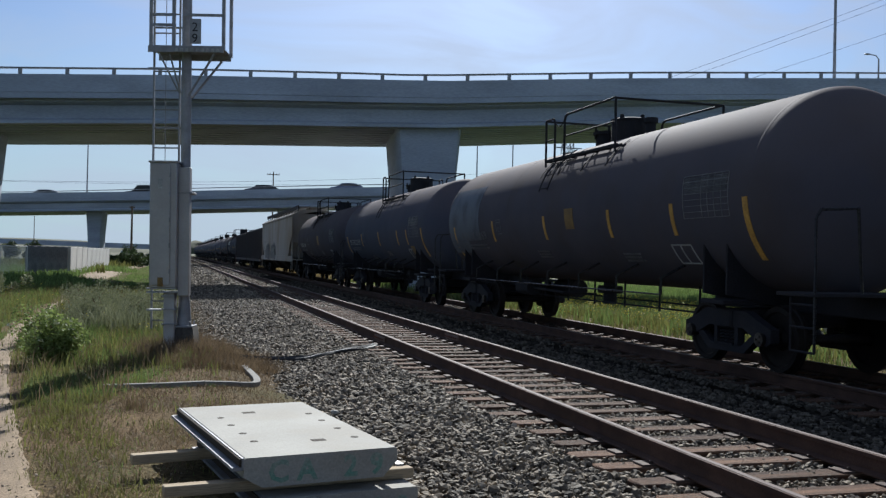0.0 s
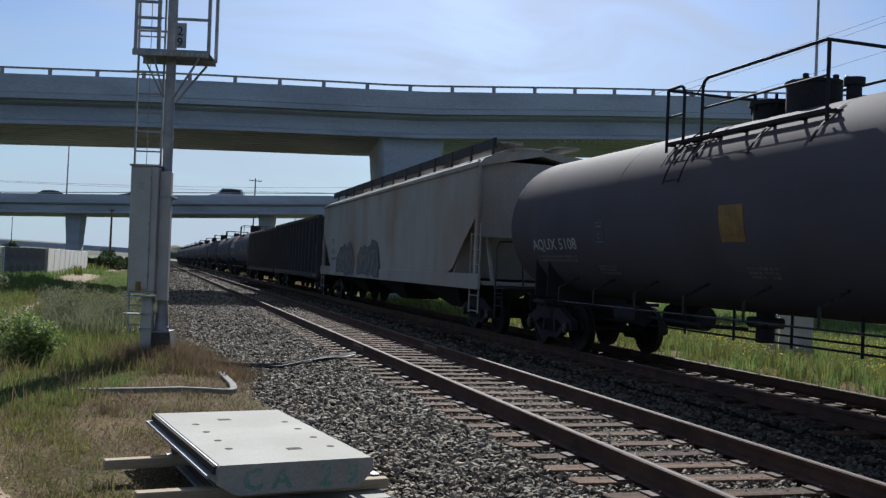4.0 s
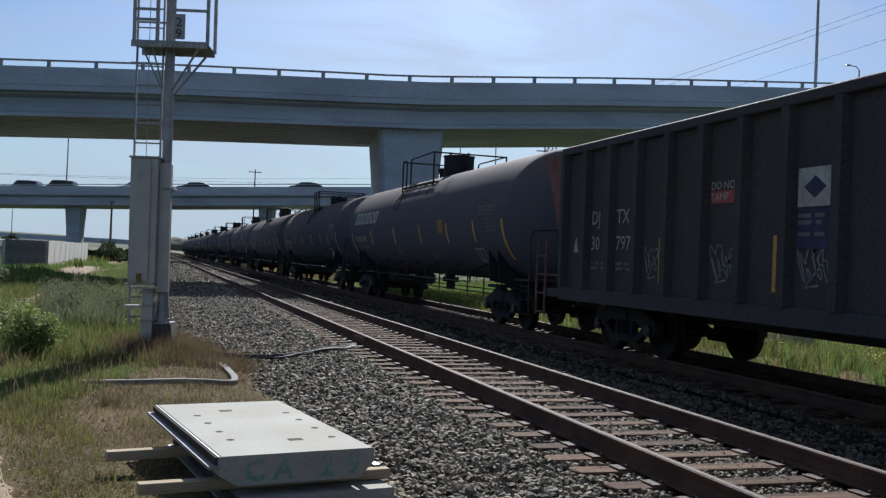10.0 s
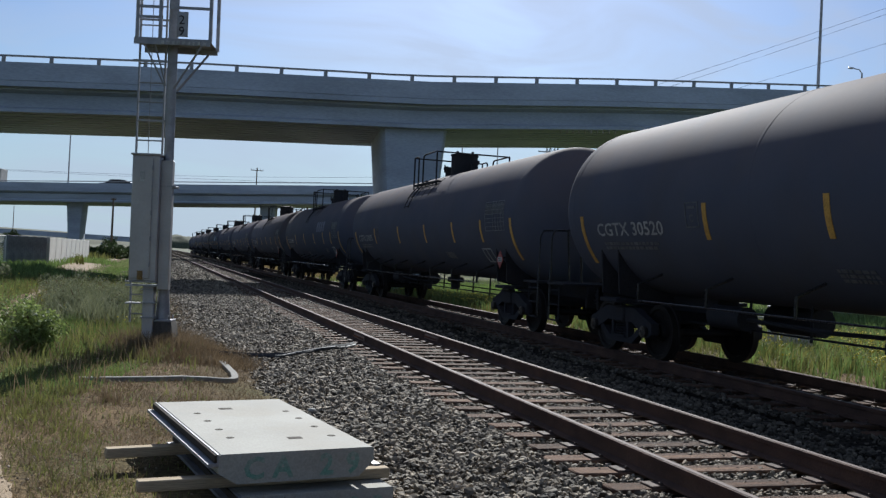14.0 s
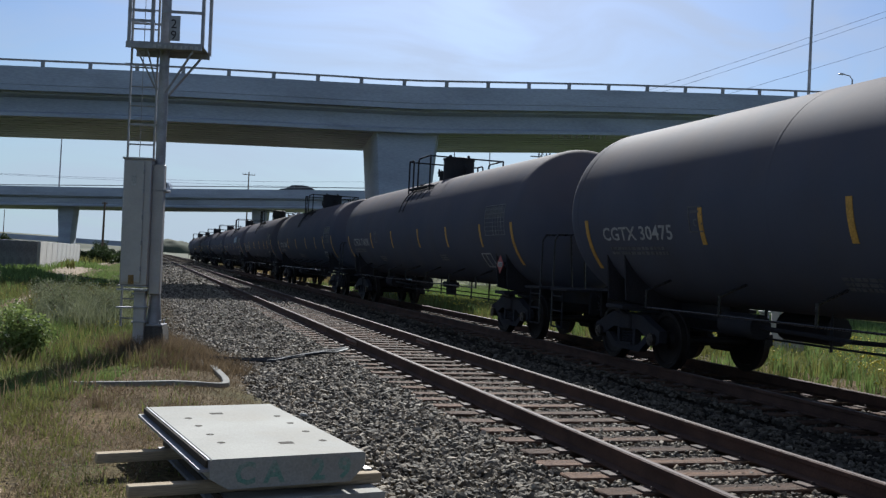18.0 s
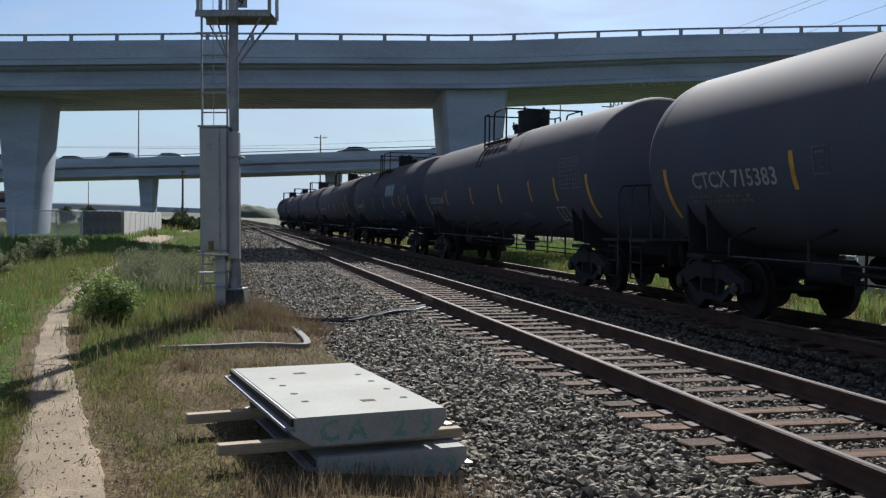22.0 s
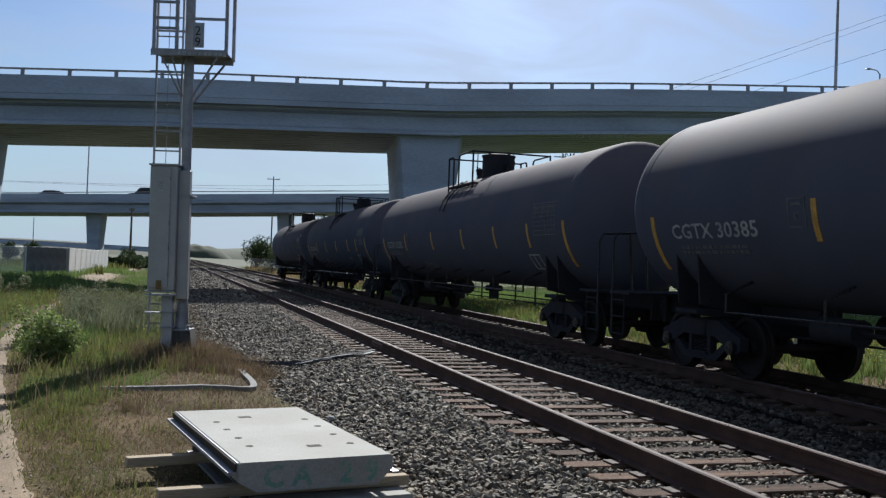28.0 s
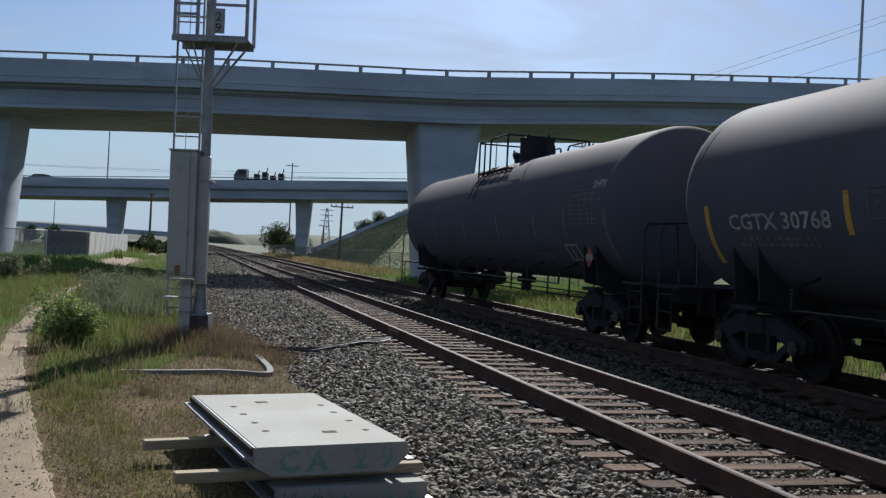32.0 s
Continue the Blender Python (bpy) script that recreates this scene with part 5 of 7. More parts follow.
blades(p, rg.uniform(0.12, 0.42, len(p)), rg.uniform(0.005, 0.01, len(p)), 38, "dry_grass", "tall straw-brown dry grass in front of the mast foundation", M_DRY, lean=0.7)
p = sow(1500, 0.1, 1.9, 5.2, 5.85, lambda x, y: 1.0, 17)
blades(p, rg.uniform(0.05, 0.2, len(p)), rg.uniform(0.004, 0.008, len(p)), 12, "dry_grass", "dry grass in front of the stacked panels", M_DRY)
p = sow(150, -0.4, -0.28, 10.1, 10.25, lambda x, y: 1.0, 18)
blades(p, rg.uniform(0.08, 0.22, len(p)), rg.uniform(0.004, 0.008, len(p)), 13, "dry_tuft", "small orange-brown tuft of dead grass", M_DRY)
p = sow(1500, 0.0, 0.5, 40, 150, lambda x, y: 1.0, 19)
blades(p, rg.uniform(0.2, 0.5, len(p)), rg.uniform(0.05, 0.1, len(p)), 14, "verge_grass", "grass along the foot of the ballast", M_WEED)

# pebbles on the footpath and on the bare soil
rq = random.Random(88)
M_PEBBLE = mat("pale_pebble", (0.3, 0.245, 0.18), (0.2, 0.155, 0.11), 0.85, scale=8, fine=60, bump=0, island=0.4, spec=0.05)
pb, ps = [], []
for _ in range(800):
    y = 4.3 + 9 * rq.random() ** 1.4
    x = path_x(y) + rq.gauss(0, 0.24) if rq.random() < 0.7 else rq.uniform(-0.6, 1.3)
    r = rq.uniform(0.004, 0.013)
    pb.append((x, y, ground_z(x, y) + 0.012 + r * 0.2))
    ps.append(r)
stones(np.array(pb), np.array(ps), 9, "path_pebbles", "small pale pebbles on the footpath and bare soil", M_PEBBLE)["category"] = "pebbles"

# tall weeds on the far side of the siding
p = sow(46000, 11.0, 24, 9, 48, lambda x, y: 0.6 + 0.4 * noise.noise((x * 0.6, y * 0.6, 2.0)), 20)
blades(p, rg.uniform(0.12, 0.55, len(p)) * np.clip((p[:, 0] - 10.6) / 1.5, 0.3, 1), rg.uniform(0.012, 0.03, len(p)), 15, "tall_weeds", "tall yellow-green weeds beyond the second track", M_WEED, lean=0.9)
p = sow(34000, 11.3, 34, 9, 70, lambda x, y: 0.8, 21)
blades(p, rg.uniform(0.2, 0.55, len(p)), rg.uniform(0.02, 0.045, len(p)), 16, "tall_weeds", "green grass beyond the second track", M_GRASS)
M_STRAW = mat("straw_weeds", (0.26, 0.195, 0.1), (0.2, 0.16, 0.07), 0.8, scale=0.5, fine=6, bump=0, grain=0.15, island=0.4, trans=0.3)
p = sow(9000, 11.6, 14.2, 62, 150, lambda x, y: 0.5 + 0.5 * noise.noise((x * 0.6, y * 0.12, 2.0)), 22)
blades(p, rg.uniform(0.2, 0.9, len(p)), rg.uniform(0.04, 0.09, len(p)), 17, "tall_dry_weeds", "tall straw-coloured weeds along the far track", M_STRAW, lean=0.9)


p = sow(12000, -1.9, 0.3, 4.3, 11, lush, 36)
blades(p, rg.uniform(0.03, 0.12, len(p)), rg.uniform(0.005, 0.011, len(p)), 36, "verge_grass", "short olive grass along the footpath", M_WEED, lean=0.9)
# feathery upright sage stems and brown seed heads among the grass
p = sow(4500, -2.3, 0.3, 18.5, 27, lambda x, y: max(0.0, 1 - abs(x + 1.0) / 1.4), 33)
blades(p, rg.uniform(0.3, 0.75, len(p)), rg.uniform(0.012, 0.025, len(p)), 33, "sage_stems", "feathery grey-green sage stems beside the footpath", M_SAGE, lean=0.6)
p = sow(7000, -9, 0.4, 9, 40, lambda x, y: lush(x, y) * (1 if x > path_x(y) else 0.25), 34)
blades(p, rg.uniform(0.15, 0.45, len(p)), rg.uniform(0.006, 0.014, len(p)), 34, "seed_stalks", "brown seed stalks among the meadow grass", M_DRY, lean=0.8)
p = sow(16000, -12, -3, 40, 76, lambda x, y: 1.0 if x < path_x(y) - 1.2 or x > path_x(y) + 1.1 or y < 46 or y > 68 else 0.0, 35)
blades(p, rg.uniform(0.15, 0.5, len(p)), rg.uniform(0.03, 0.07, len(p)), 35, "far_grass", "olive grass in front of the wall", M_GRASS)


def dots(points, size, seed, name, label, material):
    """Small blossoms as little solids."""
    rng = np.random.default_rng(seed)
    v0, f0 = icosahedron()
    n = len(points)
    v = v0[None] * rng.uniform(0.6, 1.2, (n, 12, 1)) * size * rng.uniform(0.6, 1.4, (n, 1, 1)) + points[:, None, :]
    ob = part(name, big_mesh(name, v.reshape(-1, 3), (f0[None] + (np.arange(n) * 12)[:, None, None]).reshape(-1, 3), material), material)
    return tagged(ob, label, "flowers", kind="stuff")


p = sow(4200, 11.8, 20, 10, 45, lambda x, y: max(0.02, noise.noise((x * 0.5, y * 0.5, 6.0))), 23)
p[:, 2] += rg.uniform(0.2, 0.55, len(p))
dots(p, 0.022, 1, "yellow_flowers", "yellow wild flowers among the weeds", M_BLOOM)
p = sow(420, -9, -0.2, 10, 40, lambda x, y: max(0.02, noise.noise((x * 0.5, y * 0.5, 3.0))), 24)
p[:, 2] += rg.uniform(0.25, 0.5, len(p))
dots(p, 0.011, 2, "yellow_flowers", "yellow wild flowers in the meadow", M_BLOOM)


# ---- bushes and trees ----
def leaf_cloud(centres, radii, count, leaf, seed):
    rng = np.random.default_rng(seed)
    which = rng.integers(0, len(centres), count)
    d = rng.normal(size=(count, 3))
    d /= np.linalg.norm(d, axis=1)[:, None]
    p = np.array(centres)[which] + d * np.array(radii)[which][:, None] * rng.uniform(0.35, 1.0, (count, 1)) ** 0.6
    t = turns(rng, count)
    s = leaf * rng.uniform(0.6, 1.4, count)
    quad = np.array([(-0.5, 0, 0), (0, -0.28, 0.05), (0.5, 0, 0), (0, 0.28, 0.05)])
    v = np.einsum("nij,kj->nki", t, quad) * s[:, None, None] + p[:, None, :]
    f = np.array([(0, 1, 2), (0, 2, 3)])[None] + (np.arange(count) * 4)[:, None, None]
    return v.reshape(-1, 3), f.reshape(-1, 3)


def bush(x, y, w, h, count, leaf, material, label, seed, blossoms=0, category="bush"):
    rng = random.Random(seed)
    z0 = ground_z(x, y)
    t = thing("bush", label, category, pose(x, y, z0))
    tops, stems = [], Geo()
    for i in range(11):
        a, q = rng.uniform(0, 2 * math.pi), rng.uniform(0.1, 1) ** 0.6
        top = (math.cos(a) * w * q, math.sin(a) * w * q, h * rng.uniform(0.45, 0.95) * (1.1 - 0.4 * q))
        tops.append(top)
        stems.tube([(top[0] * 0.15, top[1] * 0.15, -0.05), (top[0] * 0.6, top[1] * 0.6, top[2] * 0.6), top], 0.012, 5)
    part("woody_base", stems, M_STEM, t, "thin woody stems")
    v, f = leaf_cloud(tops + [(c[0] * 0.6, c[1] * 0.6, c[2] * 0.5) for c in tops], [0.26 * h] * 22, count, leaf, seed)
    tagged(part("foliage", big_mesh("foliage", v, f, material), material, t), kind="stuff")
    if blossoms:
        r2 = np.random.default_rng(seed)
        c = np.array(tops)[r2.integers(0, len(tops), blossoms)] + r2.normal(0, 0.16 * h, (blossoms, 3))
        v, f = leaf_cloud(c, [0.03] * blossoms, blossoms * 4, 0.06, seed + 1)
        tagged(part("blossoms", big_mesh("blossoms", v, f, M_PETAL), M_PETAL, t, "small white blossoms"), kind="stuff")
    return t


bush(-1.62, 14.5, 0.33, 0.74, 4600, 0.06, M_LEAF, "leafy green bush with small white blossoms by the path", 1, 16)
bush(-1.3, 20.6, 0.9, 1.0, 6200, 0.04, M_SAGE, "grey-green sagebrush beside the footpath", 2)
bush(-0.5, 23.5, 0.8, 0.95, 4400, 0.045, M_SAGE, "grey-green sagebrush beside the footpath", 3)
bush(-2.0, 25.5, 0.7, 0.85, 3600, 0.045, M_SAGE, "grey-green sagebrush beside the footpath", 8)
bush(-6.2, 27, 1.1, 0.9, 3000, 0.08, M_SAGE, "grey-green weeds in the meadow", 4)
bush(-9.0, 34, 1.5, 1.3, 3000, 0.1, M_SAGE, "grey-green weeds near the fence", 5)
bush(-6.0, 36, 1.3, 0.9, 2400, 0.1, M_SAGE, "grey-green weeds in the meadow", 6)
bush(-2.1, 17.2, 0.5, 0.7, 1500, 0.06, M_LEAF, "low green bush beside the footpath", 7, 12)


for i, (x, y) in enumerate(((-6.3, 121), (-4.6, 123), (-3.0, 126), (-7.8, 124), (-4.3, 104), (-2.9, 112), (-1.6, 118), (-0.8, 128), (-3.8, 96))):
    bush(x, y, 1.3, 1.5, 1800, 0.22, M_TREE, "low dark green scrub beyond the wall", 60 + i)


def tree(x, y, z0, h, w, seed, label):
    rng = random.Random(seed)
    t = thing("tree", label, "tree", pose(x, y, z0))
    trunk = Geo().cyl((0, 0, -0.3), (0, 0, h * 0.4), 0.03 * h, 8, 0.018 * h)
    tops = []
    for i in range(14):
        a, q = rng.uniform(0, 2 * math.pi), rng.uniform(0.2, 1)
        top = (math.cos(a) * w * q * 0.8, math.sin(a) * w * q * 0.8, h * rng.uniform(0.35, 0.92) * (1.05 - 0.25 * q))
        tops.append(top)
        trunk.cyl((0, 0, h * rng.uniform(0.15, 0.4)), top, 0.012 * h, 5, 0.004 * h)
    part("trunk", trunk, M_STEM, t, "brown trunk with limbs")
    v, f = leaf_cloud(tops + [(c[0] * 0.7, c[1] * 0.7, c[2] * 0.8) for c in tops], [w * 0.36] * 28, 4200, 0.085 * h ** 0.7, seed)
    tagged(part("crown", big_mesh("crown", v, f, M_TREE), M_TREE, t, "dense dark green crown"), kind="stuff")


tree(13.0, 152, -0.3, 5.6, 3.2, 1, "round green tree beside the far tracks")
tree(17.5, 158, -0.3, 4.0, 2.6, 2, "small green tree beside the far tracks")
for i, (x, y, h) in enumerate(((27, 150, 4.0), (30, 152, 5.2), (34, 150, 6.0), (32, 147, 5.0), (38, 158, 6), (21, 190, 4), (-20, 150, 3.2), (-24, 156, 3.0), (-14, 165, 3), (-30, 150, 3.4), (-8, 190, 3.5),
                               (-14, 150, 2.2))):
    tree(x, y, -0.4 if x < 22 or y > 180 else 2.5, h, h * 0.5, 20 + i, "green scrub tree in the distance")


def flat_letters(car, name, text, size, x, y, z, material, label="", sy=1.0):
    """Lettering on a flat side that faces -x; it reads from +y to -y."""
    p = part(name, lettering(text, size, material), material, car, label)
    p.matrix_basis = pose(x, y, z, 90, 0, -90)
    return p


def bars(x, y_left, z_top, w, lines, h, seed):
    rng, g = random.Random(seed), Geo()
    for k in range(lines):
        y, z = y_left, z_top - k * h * 1.6
        while y > y_left - w:
            d = rng.uniform(0.08, 0.3)
            g.box(x - 0.006, x, y - d, y, z - h, z)
            y -= d + 0.07
    return g


def under(car, half, pitch, trucks=True):
    for s in (-1, 1):
        if trucks:
            truck(car, s * (half - 1.6))
        coupler(car, s * (pitch / 2 - 0.02), s * (half - 0.2))
        part("striker", Geo().box(-0.3, 0.3, s * half - 0.06, s * half + 0.06, 0.62, 1.12, 0.02), M_FRAME, car)


def hopper_car(k):
    pitch = KNUCKLE[k] - KNUCKLE[k - 1]
    half = pitch / 2 - 0.75
    car = thing("hopper_car", "light grey covered hopper car with rust streaks and dark graffiti", "hopper car", group="freight cars of the train")
    w, z1 = 1.6, 4.4
    inner = half - 1.9
    arc = [(-w, 4.0), (-w + 0.12, 4.14), (-w + 0.5, 4.32), (0, z1), (w - 0.5, 4.32), (w - 0.12, 4.14), (w, 4.0)]
    part("roof", Geo().prism(arc + [(w - 0.06, 3.97), (0, 4.3), (-w + 0.06, 3.97)], -half + 0.3, half - 0.3), M_GREY, car, "curved grey roof")
    for sx in (-1, 1):
        e = half - 0.42
        sheet = [(-e + 2.05, 1.4), (e - 2.05, 1.4), (e - 1.6, 1.53), (e - 0.8, 2.2), (e, 2.74), (e, 4.0), (-e, 4.0), (-e, 2.74), (-e + 0.8, 2.2), (-e + 1.6, 1.53)]
        part("side_sheet", Geo().prism(sheet, sx * w, sx * (w - 0.04), "x"), M_GREY, car, "grey steel side sheet with rust streaks")
        part("eave", Geo().box(min(sx * (w + 0.05), sx * (w - 0.05)), max(sx * (w + 0.05), sx * (w - 0.05)), -half + 0.3, half - 0.3, 3.94, 4.06, 0.02), M_GREY, car)
    for s in (-1, 1):
        part("slope_sheet", Geo().prism([(s * (inner - 0.2), 1.3), (s * (half - 0.6), 3.5), (s * (half - 0.6), 4.05), (s * (half - 0.66), 4.05), (s * (half - 0.66), 3.55), (s * (inner - 0.28), 1.35)],
                                        -w + 0.05, w - 0.05, "x"), M_GREY, car, "grey sloped end sheet")
        for x0, x1 in ((-w, -w + 0.06), (w - 0.06, w)):
            part("corner_post", Geo().box(x0, x1, min(s * (half - 0.44), s * (half - 0.28)), max(s * (half - 0.44), s * (half - 0.28)), 1.1, 4.05, 0.01), M_GREY, car, "grey corner post")
        for x in (-w + 0.03, w - 0.03):
            g = Geo().tube([(x, s * (half - 0.06), 0.5), (x, s * (half - 0.06), 2.6)], 0.02, 6).tube([(x, s * (half - 0.7), 0.5), (x, s * (half - 0.7), 2.4)], 0.02, 6)
            for i in range(6):
                g.tube([(x, s * (half - 0.06), 0.55 + 0.36 * i), (x, s * (half - 0.7), 0.55 + 0.36 * i)], 0.015, 5)
            part("end_ladder", g, M_GREY, car)
        part("end_deck", Geo().box(-1.5, 1.5, min(s * (inner - 0.3), s * half), max(s * (inner - 0.3), s * half), 1.16, 1.24, 0.01), M_GREY, car)
        for x in (-1.1, 1.1):
            part("end_strut", Geo().tube([(x, s * (half - 0.4), 1.2), (x, s * (inner + 0.9), 2.5)], 0.05, 6), M_GREY, car)
    for s in (-1, 1):
        part("end_wall", Geo().box(-w + 0.04, w - 0.04, min(s * (half - 0.5), s * (half - 0.46)), max(s * (half - 0.5), s * (half - 0.46)), 2.3, 4.12), M_GREY, car, "grey end wall")
    part("side_sill", Geo().box(-w - 0.03, -w + 0.05, -half, half, 1.05, 1.42, 0.015), M_GREY, car, "grey side sill")
    part("side_sill", Geo().box(w - 0.05, w + 0.03, -half, half, 1.05, 1.42, 0.015), M_GREY, car)
    for i in range(3):
        y = (i - 1) * inner * 0.66
        # black in place of the car's grey: the unlit underside is painted in
        part("outlet_hopper", Geo().sweep([[(-1.4, y - inner * 0.3, 1.3), (1.4, y - inner * 0.3, 1.3), (1.4, y + inner * 0.3, 1.3), (-1.4, y + inner * 0.3, 1.3)],
                                           [(-0.5, y - 0.4, 0.45), (0.5, y - 0.4, 0.45), (0.5, y + 0.4, 0.45), (-0.5, y + 0.4, 0.45)]]), M_FRAME, car, "sloped discharge hopper, underside shade put into its black colour")
    rail = Geo()
    for x in (-0.75, 0.75):
        rail.box(x - 0.3, x + 0.3, -half + 0.45, half - 0.45, z1 + 0.16, z1 + 0.2)
    part("roof_walk", rail, M_STEEL, car, "steel running board")
    lip = Geo().box(-w + 0.38, -w + 0.42, -half + 0.3, half - 0.3, z1 + 0.02, z1 + 0.26)
    y = -half + 0.4
    while y < half - 0.3:
        lip.box(-w + 0.35, -w + 0.39, y - 0.05, y + 0.05, z1 - 0.18, z1 + 0.25)
        y += 1.6
    part("roof_rail", lip, M_GOND, car, "dark roof edge rail")
    hat = Geo()
    for i in range(5):
        hat.box(-0.4, 0.4, -half + 2 + i * (2 * half - 4) / 4 - 0.8, -half + 2 + i * (2 * half - 4) / 4 + 0.8, z1 + 0.02, z1 + 0.2, 0.03)
    part("roof_hatches", hat, M_GREY, car)
    x = -w - 0.006
    flat_letters(car, "reporting_mark", "TIMX", 0.3, x, half - 2.4, 2.36, M_DARKMARK, "dark stencilled car mark")
    flat_letters(car, "reporting_mark", "62003", 0.3, x, half - 2.45, 1.92, M_DARKMARK, "dark stencilled car number")
    part("small_print", bars(x, half - 2.5, 1.78, 0.9, 2, 0.04, 3), M_DULL, car)
    part("reflective_strip", Geo().box(x - 0.003, x + 0.003, half - 7.65, half - 7.52, 1.55, 1.98), M_YELLOW, car, "orange reflective strip")
    rng = random.Random(12)
    for y0 in (half - 3.7, half - 7.75):
        n, wid = 9, 3.55
        low, high = [], []
        for i in range(n + 1):
            yy = y0 - wid * i / n
            high.append((yy + rng.uniform(-0.08, 0.08), 2.3 + rng.uniform(-0.28, 0.14) - 0.5 * (abs(i / n - 0.5) * 2) ** 4))
            low.append((yy + rng.uniform(-0.05, 0.05), 1.12 + rng.uniform(-0.04, 0.1)))
        xg = x - 0.03
        g = Geo().add([(xg, a, b) for a, b in high] + [(xg, a, b) for a, b in low], [(i, i + 1, n + 2 + i, n + 1 + i) for i in range(n)])
        tag = part("graffiti", g, M_DARKMARK, car, "large dark sprayed graffiti lettering", smooth=False)
        for i in range(8):
            ya = y0 - wid * (i + 0.6) / 8.4
            ph, hi = rng.uniform(0, 6.28), rng.uniform(1.85, 2.12)
            pts = [(xg - 0.004, ya + 0.13 * math.sin(ph + u * 0.75) - 0.02 * u, 1.18 + (hi - 1.18) * u / 8) for u in range(9)]
            pts += [(xg - 0.004, ya - 0.18 - 0.09 * u, hi - 0.1 * u * u + 0.12 * u) for u in range(1, 4)]
            q, n_ = Geo(), Vector((0, 0.017, 0.012))
            q.add([Vector(p) + n_ for p in pts] + [Vector(p) - n_ for p in pts], [(k, k + 1, len(pts) + 1 + k, len(pts) + k) for k in range(len(pts) - 1)])
            part("graffiti_line", q, M_GREY, tag, "pale outline stroke", smooth=False)
    under(car, half, pitch)
    CARS.append((car, KNUCKLE[k] - pitch / 2 + 0.75))
    return car


def gondola_car(k, height, ribs, marks):
    pitch = KNUCKLE[k] - KNUCKLE[k - 1]
    half = pitch / 2 - (0.32 if k == 5 else 0.72)
    car = thing("gondola_car", marks["label"], "gondola car", group="freight cars of the train")
    w, z0 = 1.5, 0.98
    part("floor", Geo().box(-w + 0.04, w - 0.04, -half, half, z0, z0 + 0.12), M_GOND, car)
    for sx in (-1, 1):
        wall = part("side_wall", Geo().box(min(sx * w, sx * (w - 0.05)), max(sx * w, sx * (w - 0.05)), -half, half, z0, height), M_GOND, car, "black rusty side wall")
        part("top_rail", Geo().box(min(sx * (w + 0.1), sx * (w - 0.07)), max(sx * (w + 0.1), sx * (w - 0.07)), -half, half, height - 0.02, height + 0.13, 0.02), M_GOND, wall)
        part("side_sill", Geo().box(min(sx * (w + 0.08), sx * (w - 0.05)), max(sx * (w + 0.08), sx * (w - 0.05)), -half, half, z0 - 0.14, z0 + 0.1, 0.015), M_GOND, wall)
        for i in range(ribs):
            y = -half + 0.12 + (2 * half - 0.24) * i / (ribs - 1)
            g = Geo().prism([(y - 0.1, sx * w), (y - 0.07, sx * (w + 0.13)), (y + 0.07, sx * (w + 0.13)), (y + 0.1, sx * w)], z0 + 0.1, height - 0.02, "z")
            g.v = [(b, a, c) for a, b, c in g.v]
            part("rib", g, M_GOND, wall)
    for s in (-1, 1):
        e = part("end_wall", Geo().box(-w + 0.05, w - 0.05, min(s * half, s * (half - 0.06)), max(s * half, s * (half - 0.06)), z0, height + 0.05), M_GOND, car, "black end wall")
        for i in range(5):
            z = z0 + 0.3 + (height - z0 - 0.5) * i / 4
            part("end_rib", Geo().box(-w + 0.08, w - 0.08, min(s * half, s * (half + 0.1)), max(s * half, s * (half + 0.1)), z - 0.06, z + 0.06, 0.02), M_GOND, e)
        g = Geo()
        x = -w - 0.05
        a, b = (half + 0.68, half + 1.1) if k == 6 else (half - 0.06, half - 0.5)
        for yy in (a, b):
            g.tube([(x, s * yy, 0.5), (x, s * yy, 1.98)], 0.022, 6)
        for i in range(4):
            g.tube([(x, s * a, 0.56 + 0.36 * i), (x, s * b, 0.56 + 0.36 * i)], 0.018, 5)
        g.tube([(x, s * a, 1.28), (x + 0.1, s * (half - 0.05), 1.28)], 0.018, 5)
        part("corner_ladder", g, M_PINK if k == 6 else M_GOND, car, "rusty red corner ladder" if k == 6 else "black corner ladder")
        if k == 6:
            for xx in (-w, w - 0.02):
                part("end_gusset", Geo().prism([(s * half, 1.3), (s * half, height + 0.05), (s * (half + 1.05), height + 0.05), (s * (half + 0.8), height - 0.25), (s * (half + 0.15), 1.9)], xx, xx + 0.02, "x"), M_PINK, car,
                     "rusty red end gusset")
            part("end_sill", Geo().box(-w, w, min(s * half, s * (half + 0.9)), max(s * half, s * (half + 0.9)), 0.86, 1.02, 0.02), M_GOND, car)
    part("center_sill", Geo().box(-0.25, 0.25, -half, half, 0.62, 0.98, 0.02), M_FRAME, car)
    rng, scrap = random.Random(k), Geo()
    for i in range(160):
        x, y, s = rng.uniform(-1.2, 1.2), rng.uniform(-half + 0.6, half - 0.6), rng.uniform(0.15, 0.4)
        scrap.box(x - s, x + s, y - s * 0.8, y + s * 0.8, height - 1.0, height - 0.5 + rng.uniform(-0.2, 0.25), 0.04)
    tagged(part("scrap_load", scrap, M_RUST, car, "rusty scrap metal load", smooth=False), kind="stuff")
    x = -w - 0.009
    step = (2 * half - 0.24) / (ribs - 1)
    bay = lambda i: half - 0.12 - step * i - 0.14
    for txt, i, z, size in marks["words"]:
        flat_letters(car, "reporting_mark", txt, size, x - 0.007, bay(i), z, M_WHITE, "white stencilled lettering")
    for i, z0_, z1_, wd, m_, lab in marks["signs"]:
        plate = part("sign_plate", Geo().box(x - 0.004, x + 0.003, bay(i) - wd, bay(i), z0_, z1_), m_, car, lab)
